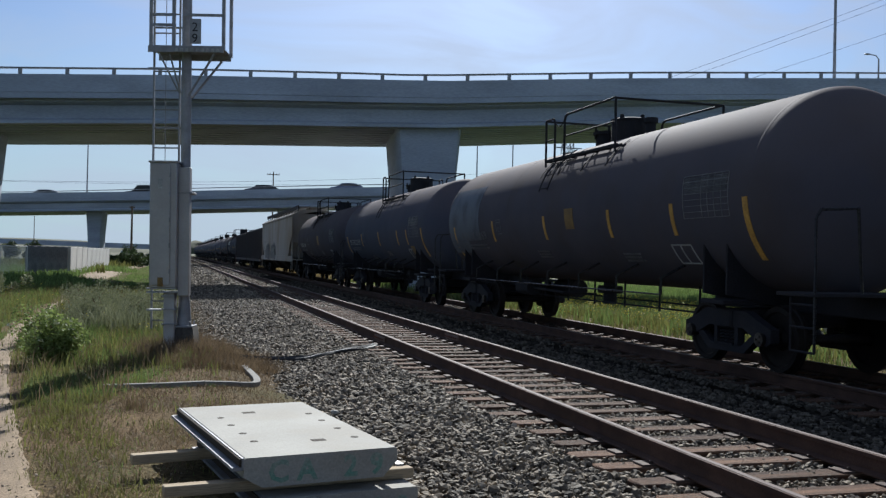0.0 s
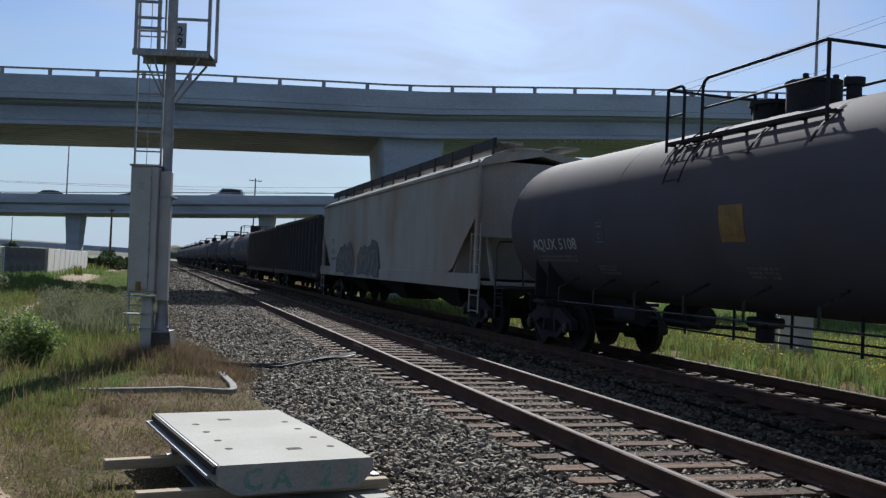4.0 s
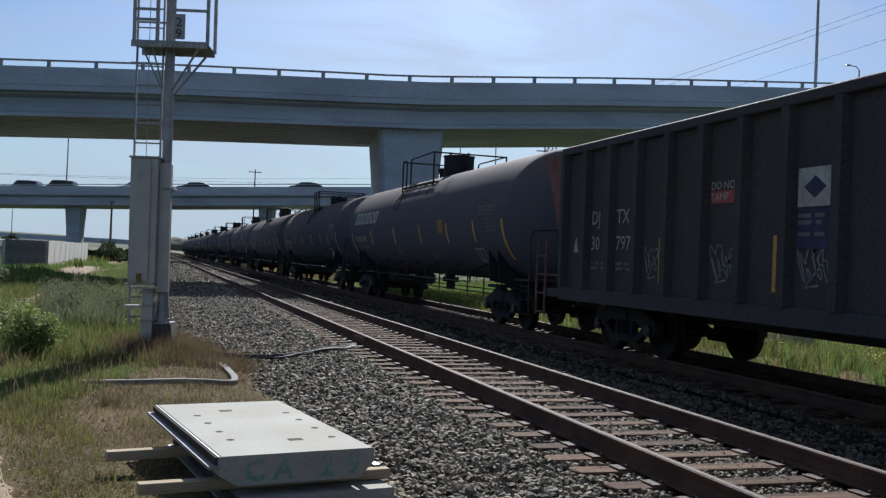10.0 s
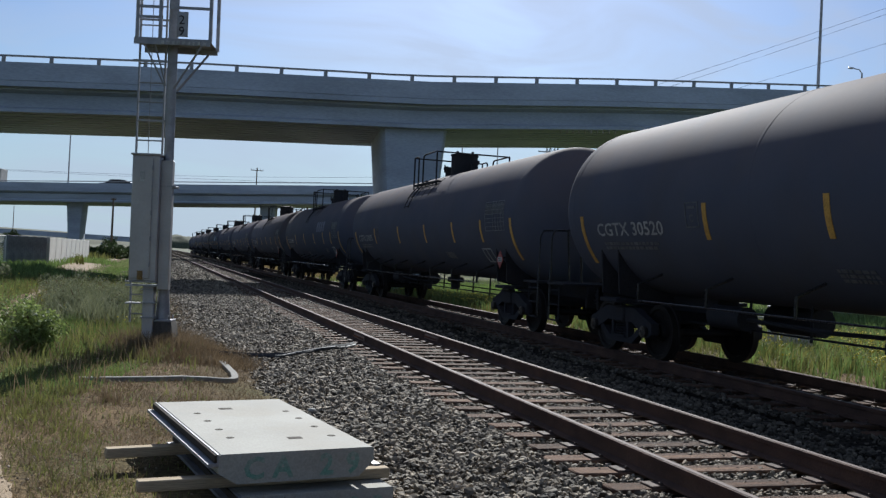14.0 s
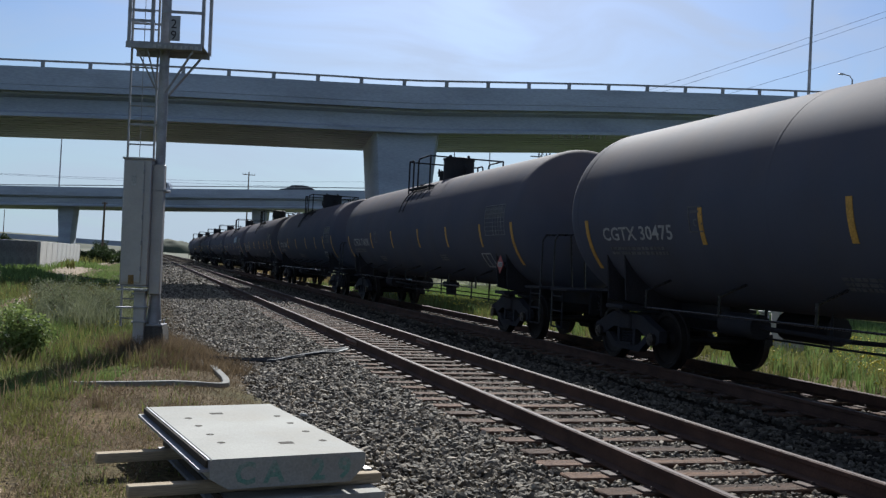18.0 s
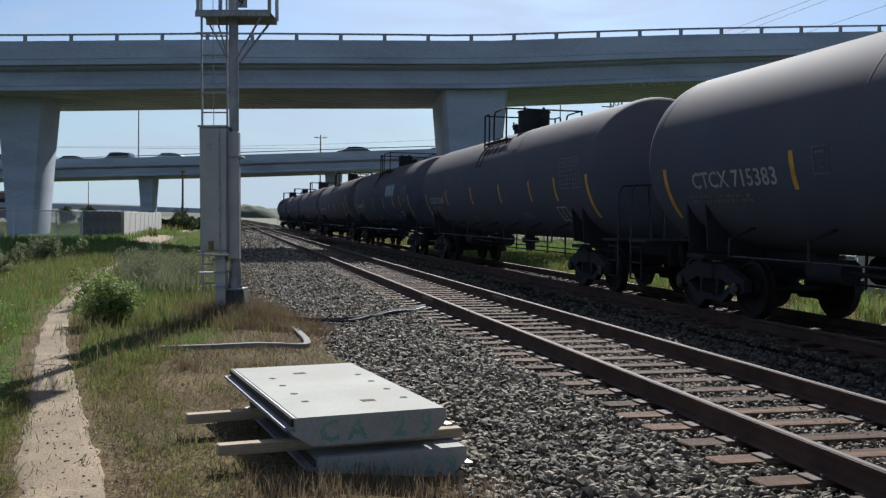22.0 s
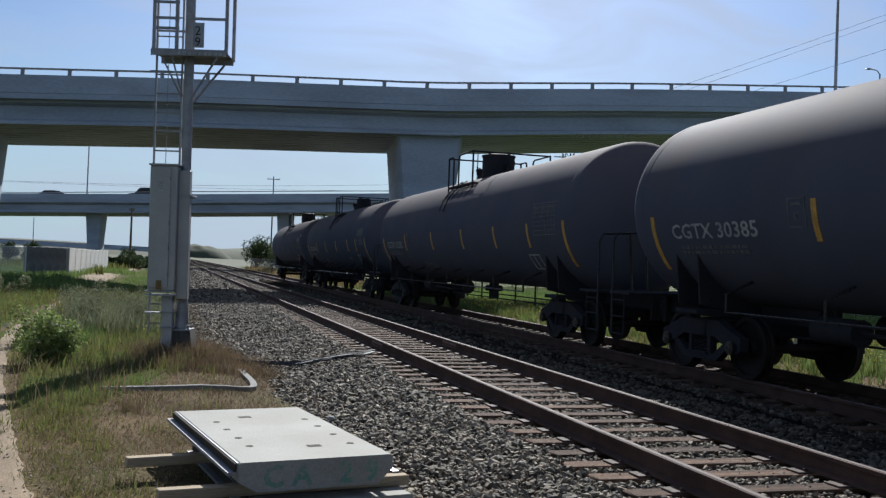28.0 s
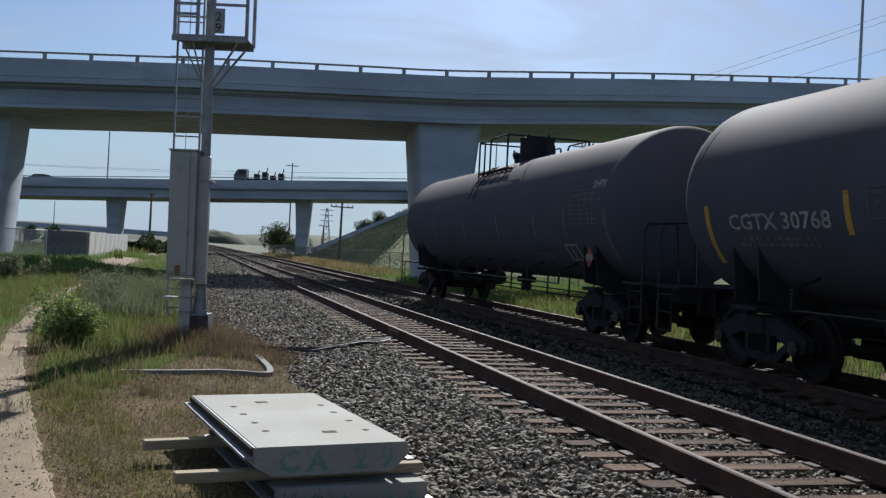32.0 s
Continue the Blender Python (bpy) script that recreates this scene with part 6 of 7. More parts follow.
        if "emblem" in lab:
            yq, zq = bay(i) - wd / 2, (z0_ + z1_) / 2
            part("emblem", Geo().prism([(yq - 0.19, zq), (yq, zq - 0.13), (yq + 0.19, zq), (yq, zq + 0.13)], x - 0.009, x - 0.004, "x"), M_NAVY, plate, "dark diamond shape")
    for i, z, n_ in marks["prints"]:
        part("small_print", bars(x - 0.006, bay(i) - 0.03, z, step - 0.5, n_, 0.05, 31 + i), M_DULL, car)
    if marks.get("extra"):
        y = bay(0) - 0.2
        part("triangle_mark", Geo().prism([(y, 1.72), (y - 0.2, 1.72), (y - 0.1, 1.98)], x - 0.004, x + 0.003, "x"), M_WHITE, car, "white triangle stencil")
        y, f = bay(13), Geo()
        for ya, yb, za, zb in ((0, 0.66, 1.32, 1.35), (0, 0.66, 1.72, 1.75), (0, 0.03, 1.32, 1.75), (0.63, 0.66, 1.32, 1.75), (0.3, 0.33, 1.45, 1.75), (0, 0.66, 1.42, 1.45)):
            f.box(x - 0.004, x + 0.003, y - yb, y - ya, za, zb)
        part("stencil_frame", f, M_DULL, car, "pale stencilled frame")
    for i in marks["tags"]:
        g, yy = Geo(), bay(i)
        rr = random.Random(i + k)
        pts = []
        for q in range(4):
            c0, ph = yy - 0.1 - 0.14 * q, rr.uniform(0, 6.28)
            tall, wide_ = rr.uniform(0.16, 0.3), rr.uniform(0.05, 0.1)
            pts += [(x, c0 + wide_ * math.sin(ph + j * 0.9), 1.62 + tall * math.cos(ph * 0.5 + j * 0.75)) for j in range(7)]
        pts += [(x, yy - 0.15, 1.32), (x, yy - 0.4, 1.36)]
        for a, b in zip(pts, pts[1:]):
            d = Vector(b) - Vector(a)
            n = Vector((0, -d.z, d.y)).normalized() * 0.014
            g.add([Vector(a) + n, Vector(b) + n, Vector(b) - n, Vector(a) - n], [(0, 1, 2, 3)])
        part("graffiti", g, M_TABLE, car, "thin pale graffiti scrawl", smooth=False)["kind"] = "stuff"
    for i in marks["strips"]:
        part("reflective_strip", Geo().box(x - 0.004, x + 0.003, bay(i) - 0.1, bay(i), 1.25, 1.95), M_YELLOW, car, "orange reflective strip")
    for i in marks["low"]:
        part("reflective_strip", Geo().box(-w - 0.09, -w - 0.083, bay(i) - 0.55, bay(i), 0.9, 1.0), M_AMBER, car, "orange reflective strip")
    under(car, half, pitch)
    CARS.append((car, KNUCKLE[k] - pitch / 2 + (0.78 if k == 5 else 0.38)))
    return car


BLACK = "black tank car with orange reflective strips and white stencils"
SOOT = "sooty brown-black tank car with faded stencils"
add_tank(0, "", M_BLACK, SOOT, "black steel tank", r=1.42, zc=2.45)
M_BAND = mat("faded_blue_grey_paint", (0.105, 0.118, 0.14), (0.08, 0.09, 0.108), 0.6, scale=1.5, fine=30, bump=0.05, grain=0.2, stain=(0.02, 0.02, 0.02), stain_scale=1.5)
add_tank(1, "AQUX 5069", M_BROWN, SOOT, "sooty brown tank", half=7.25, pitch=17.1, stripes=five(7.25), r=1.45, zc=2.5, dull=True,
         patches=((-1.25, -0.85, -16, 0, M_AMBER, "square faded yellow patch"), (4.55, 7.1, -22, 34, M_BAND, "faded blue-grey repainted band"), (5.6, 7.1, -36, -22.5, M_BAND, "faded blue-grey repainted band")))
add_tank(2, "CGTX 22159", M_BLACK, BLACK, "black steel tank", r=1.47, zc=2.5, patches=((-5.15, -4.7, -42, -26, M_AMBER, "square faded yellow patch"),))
add_tank(3, "AQUX 5108", M_BROWN, SOOT, "sooty brown tank", r=1.45, zc=2.5, patches=((-1.4, -0.85, -19, 1, M_AMBER, "square faded yellow patch"),), stripes=())
hopper_car(4)
gondola_car(5, 3.62, 15, dict(label="tall black scrap gondola car with vertical ribs", words=(("DJJX", 1, 2.9, 0.34), ("88175", 1, 2.5, 0.34)), signs=(), prints=((2, 2.3, 2), (13, 2.3, 3)),
                              tags=(2, 4), strips=(), low=(13,)))
gondola_car(6, 3.52, 18, dict(label="black scrap gondola car with white stencils, signs and rusty ends",
                              words=(("DJ", 1, 2.2, 0.34), ("TX", 2, 2.2, 0.34), ("30", 1, 1.76, 0.34), ("797", 2, 1.76, 0.34), ("DO NOT", 5, 2.59, 0.16), ("TAMP", 5, 2.43, 0.16),
                                     ("DO NOT", 9, 2.59, 0.16), ("TAMP", 9, 2.43, 0.16)),
                              signs=((7, 2.28, 2.74, 0.6, M_WHITE, "white sign with a dark emblem"), (7, 1.78, 2.26, 0.6, M_NAVY, "dark blue sign with pale print"),
                                     (5, 2.4, 2.57, 0.6, M_RED, "worn red sign ground"), (9, 2.4, 2.57, 0.6, M_RED, "worn red sign ground"),
                                     (12, 1.55, 1.85, 0.18, M_TABLE, "small pale label"), (12.4, 1.42, 1.5, 0.28, M_TABLE, "small pale label")),
                              prints=((1, 1.56, 2), (2, 1.56, 2), (7, 2.2, 2), (7, 1.98, 1), (11, 1.85, 3)), tags=(3, 5, 7, 9), strips=(3.52, 6.52, 9.52, 14.2), low=(), extra=True))
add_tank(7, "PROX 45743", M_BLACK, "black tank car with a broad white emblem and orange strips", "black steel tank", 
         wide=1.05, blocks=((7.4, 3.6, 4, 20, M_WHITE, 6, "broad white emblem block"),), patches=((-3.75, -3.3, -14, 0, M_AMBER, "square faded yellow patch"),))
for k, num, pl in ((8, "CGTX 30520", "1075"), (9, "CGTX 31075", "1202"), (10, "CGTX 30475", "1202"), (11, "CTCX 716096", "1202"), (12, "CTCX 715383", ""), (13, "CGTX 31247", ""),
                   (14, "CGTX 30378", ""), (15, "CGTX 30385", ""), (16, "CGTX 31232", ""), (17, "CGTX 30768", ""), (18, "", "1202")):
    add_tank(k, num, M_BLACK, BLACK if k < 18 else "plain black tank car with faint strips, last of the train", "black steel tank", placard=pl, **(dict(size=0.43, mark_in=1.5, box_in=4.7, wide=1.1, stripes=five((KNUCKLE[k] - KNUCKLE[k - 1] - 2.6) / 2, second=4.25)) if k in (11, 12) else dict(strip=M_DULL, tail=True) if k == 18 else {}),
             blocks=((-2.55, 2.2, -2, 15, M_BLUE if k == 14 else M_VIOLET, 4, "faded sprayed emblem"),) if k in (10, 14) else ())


# ---- kerb, cables, rail joints ----
M_WALLK = mat("worn_kerb_concrete", (0.215, 0.204, 0.182), (0.158, 0.15, 0.133), 0.9, scale=3, fine=40, grain=0.2)


def kerb():
    pts = [(-0.75, 11.62), (-0.1, 11.72), (0.4, 11.8), (0.7, 11.86), (0.88, 11.93), (1.0, 12.03), (1.06, 12.15), (1.09, 12.35), (1.1, 12.7), (1.09, 13.1), (1.06, 13.6), (1.04, 14.1)]
    rings = []
    for i, (x, y) in enumerate(pts):
        a, b = pts[max(0, i - 1)], pts[min(len(pts) - 1, i + 1)]
        d = Vector((b[0] - a[0], b[1] - a[1])).normalized()
        n = Vector((-d.y, d.x)) * 0.045
        z = ground_z(x, y)
        rings.append([(x - n.x, y - n.y, z - 0.1), (x - n.x, y - n.y, z + 0.05), (x - n.x * 0.86, y - n.y * 0.86, z + 0.056), (x + n.x * 0.86, y + n.y * 0.86, z + 0.056),
                      (x + n.x, y + n.y, z + 0.05), (x + n.x, y + n.y, z - 0.1)])
    ob = part("kerb_edging", Geo().sweep(rings), M_WALLK)
    tagged(ob, "low grey concrete edging with a rounded corner", "kerb", kind="structure")


kerb()
M_RUBBER = mat("black_cable_sheath", (0.03, 0.03, 0.03), (0.05, 0.05, 0.05), 0.6, scale=5, fine=30)
for i in range(4):
    rng = random.Random(40 + i)
    pts = []
    for x, y in ((0.5, 15.35), (1.1, 15.4), (1.6, 15.25), (2.0, 15.3), (2.5, 15.6), (3.0, 16.1), (3.4, 16.7), (3.75, 17.2 + 0.1 * i)):
        x2, y2 = x, y + rng.uniform(-0.16, 0.16) + 0.06 * i
        z = (bed_z(x2, y2) if x2 > bed_left(y2) else ground_z(x2, y2)) + 0.035 + rng.uniform(0, 0.03)
        pts.append(Vector((x2, y2, z)))
    fine_pts = []
    for j in range(len(pts) - 1):
        p0, p1, p2, p3 = pts[max(0, j - 1)], pts[j], pts[j + 1], pts[min(len(pts) - 1, j + 2)]
        for k in range(5):
            t = k / 5
            fine_pts.append(0.5 * (2 * p1 + (p2 - p0) * t + (2 * p0 - 5 * p1 + 4 * p2 - p3) * t * t + (3 * p1 - p0 - 3 * p2 + p3) * t ** 3))
    c = part("track_cable", Geo().tube([tuple(q) for q in fine_pts], 0.027, 6), M_RUBBER)
    tagged(c, "black track cable lying over the stones", "cable", "track cables")
M_JOINT = mat("pale_brown_joint", (0.2, 0.14, 0.11), (0.15, 0.105, 0.085), 0.8, scale=9, fine=60)
for x, y in ((MAIN_X - GAUGE / 2, 17.7), (MAIN_X + GAUGE / 2, 17.9)):
    j = thing("rail_joint", "pale brown insulated joint bars bolted to the rail", "rail joint", pose(x, y, 0), group="rail joints")
    for s in (-1, 1):
        part("joint_bar", Geo().box(min(s * 0.014, s * 0.045), max(s * 0.014, s * 0.045), -0.45, 0.45, -0.135, -0.042, 0.008), M_JOINT, j, "pale brown joint bar")
        for k in range(6):
            part("bolt", Geo().cyl((s * 0.045, -0.36 + 0.144 * k, -0.09), (s * 0.07, -0.36 + 0.144 * k, -0.09), 0.018, 6), M_RUST, j)
rng = random.Random(9)
for i in range(5):
    x, y = rng.uniform(1.0, 2.1), rng.uniform(10.5, 13.5)
    a = rng.uniform(0, 3.1)
    z = ground_z(x, y) + 0.1
    tw = part("twig", Geo().tube([(x, y, z), (x + 0.12 * math.cos(a), y + 0.12 * math.sin(a), z + 0.03), (x + 0.22 * math.cos(a + 0.3), y + 0.22 * math.sin(a + 0.3), z - 0.02)], 0.007, 5), M_DRY)
    tagged(tw, "dry grey twig on the gravel", "twig", "dry twigs")
white = part("white_stone", Geo().box(-0.045, 0.045, -0.035, 0.035, -0.02, 0.03, 0.018), M_PANEL)
white.matrix_basis = pose(1.72, 10.05, bed_z(1.72, 10.05) + 0.05, 10, 8, 30)
tagged(white, "pale stone lying on the grey ballast", "stone")

# ---- walls and fences ----
M_WALL = mat("pale_wall_concrete", (0.4, 0.392, 0.368), (0.336, 0.328, 0.312), 0.9, scale=0.8, fine=14, bump=0.15, grain=0.08, stain=(0.3, 0.29, 0.27), stain_scale=0.6, stain_amount=0.4)
M_WIRE = mat("fence_wire", (0.62, 0.62, 0.62), (0.52, 0.52, 0.52), 0.6, 0.2, scale=5, fine=30, bump=0)


def panel_wall(name, label, pts, h, step, material=M_WALL):
    w = thing(name, label, "wall", kind="structure")
    total, s = line_length(pts), 0.0
    while s < total - 0.1:
        p, n = along(pts, s)
        q, _ = along(pts, min(total, s + step))
        d = (q - p)
        m = Matrix.Translation((p.x, p.y, p.z)) @ Matrix.Rotation(math.atan2(d.y, d.x), 4, "Z")
        o = part("wall_panel", Geo().box(0.02, math.hypot(d.x, d.y) - 0.02, -0.12, 0.12, -0.8, h, 0.02), material, w)
        o.matrix_basis = m
        o = part("wall_post", Geo().box(-0.06, 0.06, -0.135, 0.135, -0.8, h + 0.02, 0.02), material, w)
        o.matrix_basis = m
        s += step
    return w


panel_wall("wall_left", "pale concrete panel wall beyond the footpath", [(-5.83, 58.2, 0.0), (-5.54, 88.1, 0.0)], 1.67, 3.3)
# the dark colour carries the shade of this backlit wall section
M_SHADEWALL = mat("shade_dark_wall", (0.187, 0.196, 0.212), (0.128, 0.133, 0.146), 0.9, scale=2, fine=14, bump=0.2, grain=0.2)
panel_wall("wall_in_shade", "slatted wall section meeting the pale wall, its shade put into the colour", [(-7.6, 55.3, 0.0), (-5.93, 58.0, 0.0)], 1.67, 0.67, M_SHADEWALL)


def chain_fence(name, label, pts, h, step=3.0, mesh_gap=0.22, wire=0.006, material=M_WIRE):
    f = thing(name, label, "fence")
    total = line_length(pts)
    n = max(2, int(total / step))
    post = mesh_of("fence_post", Geo().cyl((0, 0, -0.4), (0, 0, h + 0.04), 0.035, 8), material)
    top, net = Geo(), Geo()
    for i in range(n + 1):
        p, _ = along(pts, total * i / n)
        part("fence_post", post, material, f).location = p
    for i in range(n):
        a, b = along(pts, total * i / n)[0], along(pts, total * (i + 1) / n)[0]
        top.cyl(a + Vector((0, 0, h)), b + Vector((0, 0, h)), 0.025, 6)
        d = b - a
        L = d.length
        k = int(L / mesh_gap)
        for j in range(-int(h / mesh_gap), k + 1):
            for s in (1, -1):
                s0, s1 = j * mesh_gap, j * mesh_gap + h
                z0, z1 = (0, h) if s > 0 else (h, 0)
                c0, c1 = max(0, s0), min(L, s1)
                if c1 <= c0:
                    continue
                za, zb = z0 + (z1 - z0) * (c0 - s0) / h, z0 + (z1 - z0) * (c1 - s0) / h
                A, B = a + d * (c0 / L) + Vector((0, 0, za)), a + d * (c1 / L) + Vector((0, 0, zb))
                net.cyl(A, B, wire, 3, caps=False)
    part("top_rail", top, material, f, "pipe top rail")
    tagged(part("wire_net", net, material, f, "woven wire net", smooth=False), kind="stuff")
    return f


chain_fence("chain_link_fence", "pale chain-link fence in the meadow near the bridge pier", [(-7.62, 55.25, 0.0), (-9.05, 51.0, 0.0), (-11.7, 49.6, 0.0), (-23.4, 44.5, 0.0)], 1.63, 2.6, 0.09, 0.006)
chain_fence("chain_link_fence", "weathered grey chain-link fence at the foot of the embankment", [(27, 58, -0.5), (20.3, 86, -0.5), (16.3, 106, -0.5), (14.2, 116, -0.45), (11.6, 145, -0.4)], 1.85, 2.8, 0.2, 0.008,
            mat("weathered_fence_wire", (0.2, 0.2, 0.19), (0.14, 0.14, 0.13), 0.8, scale=5, fine=30, bump=0))

# grey utility boxes in the weeds beyond the siding
for x, y, w, h, lab in ((16.6, 21.2, 0.42, 1.25, "plain grey metal utility cabinet in the weeds"), (15.4, 20.6, 0.12, 1.2, "short grey marker post in the weeds")):
    b = thing("utility_cabinet" if w > 0.2 else "marker_post", lab, "cabinet" if w > 0.2 else "post", pose(x, y, -0.55, 0, 0, -35))
    part("body", Geo().box(-w, w, -w * 0.6, w * 0.6, 0, h, 0.02), M_CASE, b)
    part("cap", Geo().box(-w - 0.04, w + 0.04, -w * 0.6 - 0.04, w * 0.6 + 0.04, h, h + 0.05, 0.01), M_CASE, b)
    if w < 0.2:
        part("crossbar", Geo().box(-0.5, 0.5, -0.03, 0.03, h - 0.3, h - 0.24, 0.005), M_CASE, b, "pale crossbar")

# ---- embankment of the far road ----
M_BANK = mat("grassy_bank", (0.21, 0.22, 0.095), (0.15, 0.162, 0.07), 0.95, scale=0.25, fine=3, bump=0.8, depth=0.3, grain=0.35, stain=(0.34, 0.29, 0.16), stain_scale=0.12, stain_amount=0.6)
UD, VD = Vector((0.9716, -0.2367)), Vector((-0.2367, -0.9716))


def bank_z(u, v):
    """u: along the far road from its abutment; v: towards the camera from the road's edge."""
    top = 9.2 + 0.02 * u
    end = 0.9 + (u + 11.8) * 0.47
    return max(-0.9, min(top, end) - max(0.0, v - 0.7) / 2.5) + 0.15 * noise.noise((u * 0.3, v * 0.3, 1.0))


nu, nv = 70, 40
vs = []
for i in range(nu + 1):
    for j in range(nv + 1):
        u, v = -19 + 160 * (i / nu) ** 1.6, -14 + 40 * j / nv
        q = Vector((27.2, 119.5)) + UD * u + VD * v
        vs.append((q.x, q.y, bank_z(u, v)))
bank = part("embankment", mesh_of("embankment", Geo().add(vs, [(i * (nv + 1) + j, i * (nv + 1) + j + 1, (i + 1) * (nv + 1) + j + 1, (i + 1) * (nv + 1) + j) for i in range(nu) for j in range(nv)]),
                                 M_BANK, fix=False), M_BANK)
tagged(bank, "grassy road embankment rising to the far overpass", "embankment", kind="structure")
rings = []
for k in range(13):
    u = -12.3 + 16.0 * k / 12
    c = []
    for v, dz in ((-1.2, 0.05), (-1.2, 0.55), (0.2, 0.55), (0.2, 0.0)):
        q = Vector((27.2, 119.5)) + UD * u + VD * (v + 0.5)
        c.append((q.x, q.y, 0.9 + (u + 11.8) * 0.47 + dz))
    rings.append(c)
tagged(part("slope_kerb", Geo().sweep(rings), M_CONC), "concrete slope edging climbing the embankment", "kerb", kind="structure")
rp = random.Random(77)
pp, hh = [], []
for _ in range(5000):
    u, v = rp.uniform(-12, 40), rp.uniform(1.2, 24)
    q = Vector((27.2, 119.5)) + UD * u + VD * v
    z = bank_z(u, v)
    if z > -0.5:
        pp.append((q.x, q.y, z - 0.05))
        hh.append(rp.uniform(0.1, 0.32))
blades(np.array(pp), np.array(hh), np.full(len(pp), 0.1), 30, "bank_grass", "rough grass on the road embankment", M_WEED)
part("abutment", Geo().box(-1.2, 1.2, -1.0, 12.0, 0, 7.2, 0.05), M_CONC, far_bridge, "concrete abutment").matrix_basis = pose(29.0, 122.0, 2.2, 0, 0, -13.7)


# ---- poles, lamps and wires ----
def utility_pole(x, y, z0, h, arms, lean, label):
    t = thing("utility_pole", label, "utility pole", pose(x, y, z0, 0, lean, 0))
    part("pole", Geo().cyl((0, 0, -0.5), (0, 0, h), 0.16, 10, 0.1), M_WOOD, t, "weathered wooden pole")
    for z, w in arms:
        a = part("crossarm", Geo().box(-w, w, -0.06, 0.06, h - z - 0.06, h - z + 0.06, 0.01), M_WOOD, t)
        for k in (-1, -0.55, 0.55, 1):
            part("insulator", Geo().cyl((k * w * 0.95, 0, h - z + 0.06), (k * w * 0.95, 0, h - z + 0.25), 0.05, 6), M_STEEL, a)
    return t


utility_pole(14.6, 94.4, -0.4, 6.5, ((0.45, 1.15),), 0.5, "wooden utility pole with one crossarm by the embankment")
utility_pole(-4.7, 115.2, -0.4, 7.2, ((0.2, 0.3),), 0, "plain wooden utility pole beyond the wall")
utility_pole(17.2, 171.8, -0.4, 16.9, ((0.5, 1.1),), 0, "tall wooden utility pole behind the far overpass")
utility_pole(-1.2, 190, -0.4, 6.0, (), 0, "plain wooden utility pole in the distance")
utility_pole(-22, 330, -0.4, 14, (), 0, "thin pole in the far distance")
utility_pole(-45, 340, -0.4, 13, (), 0, "thin pole in the far distance")
utility_pole(20.5, 150, -0.4, 5.5, ((0.2, 0.8),), 0, "short wooden utility pole beside the far tracks")


def street_lamp(x, y, z0, h, arm, label, turn=0):
    t = thing("street_lamp", label, "street lamp", pose(x, y, z0, 0, 0, turn))
    part("pole", Geo().cyl((0, 0, 0), (0, 0, h), 0.11, 10, 0.06), M_STEEL, t, "tapered grey pole")
    if arm:
        part("arm", Geo().tube([(0, 0, h - 0.05), (arm * 0.3, 0, h + 0.25), (arm, 0, h + 0.3)], 0.04, 6), M_STEEL, t)
        part("lamp_head", Geo().box(min(arm, arm * 1.45), max(arm, arm * 1.45), -0.12, 0.12, h + 0.24, h + 0.36, 0.03), M_STEEL, t)


street_lamp(40.3, 50.4, 12.5, 12.5, 0, "tall grey light pole on the near overpass")
street_lamp(54.0, 62.3, 12.8, 5.4, -0.9, "small grey street lamp on the overpass ramp")
street_lamp(-11.5, 136.4, 8.4, 9.5, -1.5, "tall grey light pole on the far overpass")
street_lamp(40.3, 123.5, 11.0, 9.5, -1.5, "tall grey light pole on the far overpass")
street_lamp(38.0, 103.0, 0.0, 15.6, 0, "tall grey pole behind the overpass")


def lattice_tower(x, y, z0, h, w, label):
    t = thing("pylon", label, "pylon", pose(x, y, z0))
    g = Geo()
    n = 8
    lv = [(w * (1 - 0.86 * (i / n) ** 0.8), h * i / n) for i in range(n + 1)]
    for (a, z0_), (b, z1_) in zip(lv, lv[1:]):
        for sx, sy in ((-1, -1), (1, -1), (1, 1), (-1, 1)):
            g.cyl((sx * a, sy * a, z0_), (sx * b, sy * b, z1_), 0.09, 4)
        for s in (-1, 1):
            g.cyl((-a, s * a, z0_), (b, s * b, z1_), 0.06, 4).cyl((a, s * a, z0_), (-b, s * b, z1_), 0.06, 4)
            g.cyl((s * a, -a, z0_), (s * b, b, z1_), 0.06, 4).cyl((s * a, a, z0_), (s * b, -b, z1_), 0.06, 4)
    part("lattice", g, M_STEEL, t, "steel lattice legs", smooth=False)
    for z in (0.72, 0.84, 0.95):
        part("crossarm", Geo().box(-w * 1.1, w * 1.1, -0.12, 0.12, h * z - 0.1, h * z + 0.1), M_STEEL, t)


lattice_tower(46, 330, -1, 16.5, 2.0, "steel lattice pylon in the far distance")
lattice_tower(72, 165, 0, 32, 2.6, "steel lattice pylon behind the overpass")


def wire(a, b, sag, r, label):
    pts = [tuple(Vector(a).lerp(Vector(b), i / 24) - Vector((0, 0, sag * 4 * (i / 24) * (1 - i / 24)))) for i in range(25)]
    tagged(part("power_line", Geo().tube(pts, r, 5), M_RUBBER), label, "power line", "overhead wires")


for k, (a, b) in enumerate((((37.0, 82.3, 16.0), (107, 59.2, 46.1)), ((37.0, 82.6, 15.4), (107, 59.6, 45.5)), ((39.0, 81.8, 14.4), (109.5, 58.4, 42.1)))):
    wire(a, b, 0.8, 0.014, "dark overhead power line against the sky")
wire((-40, 160, 12.0), (60, 160, 17.5), 1.2, 0.018, "thin overhead line behind the overpass")
wire((-60, 175, 12.8), (90, 172, 18.5), 1.5, 0.018, "thin overhead line behind the overpass")

# low bridge and hills far off
THIRD = [(-240, 400, 7.0), (-57, 354, 5.0), (4, 339, 3.9)]
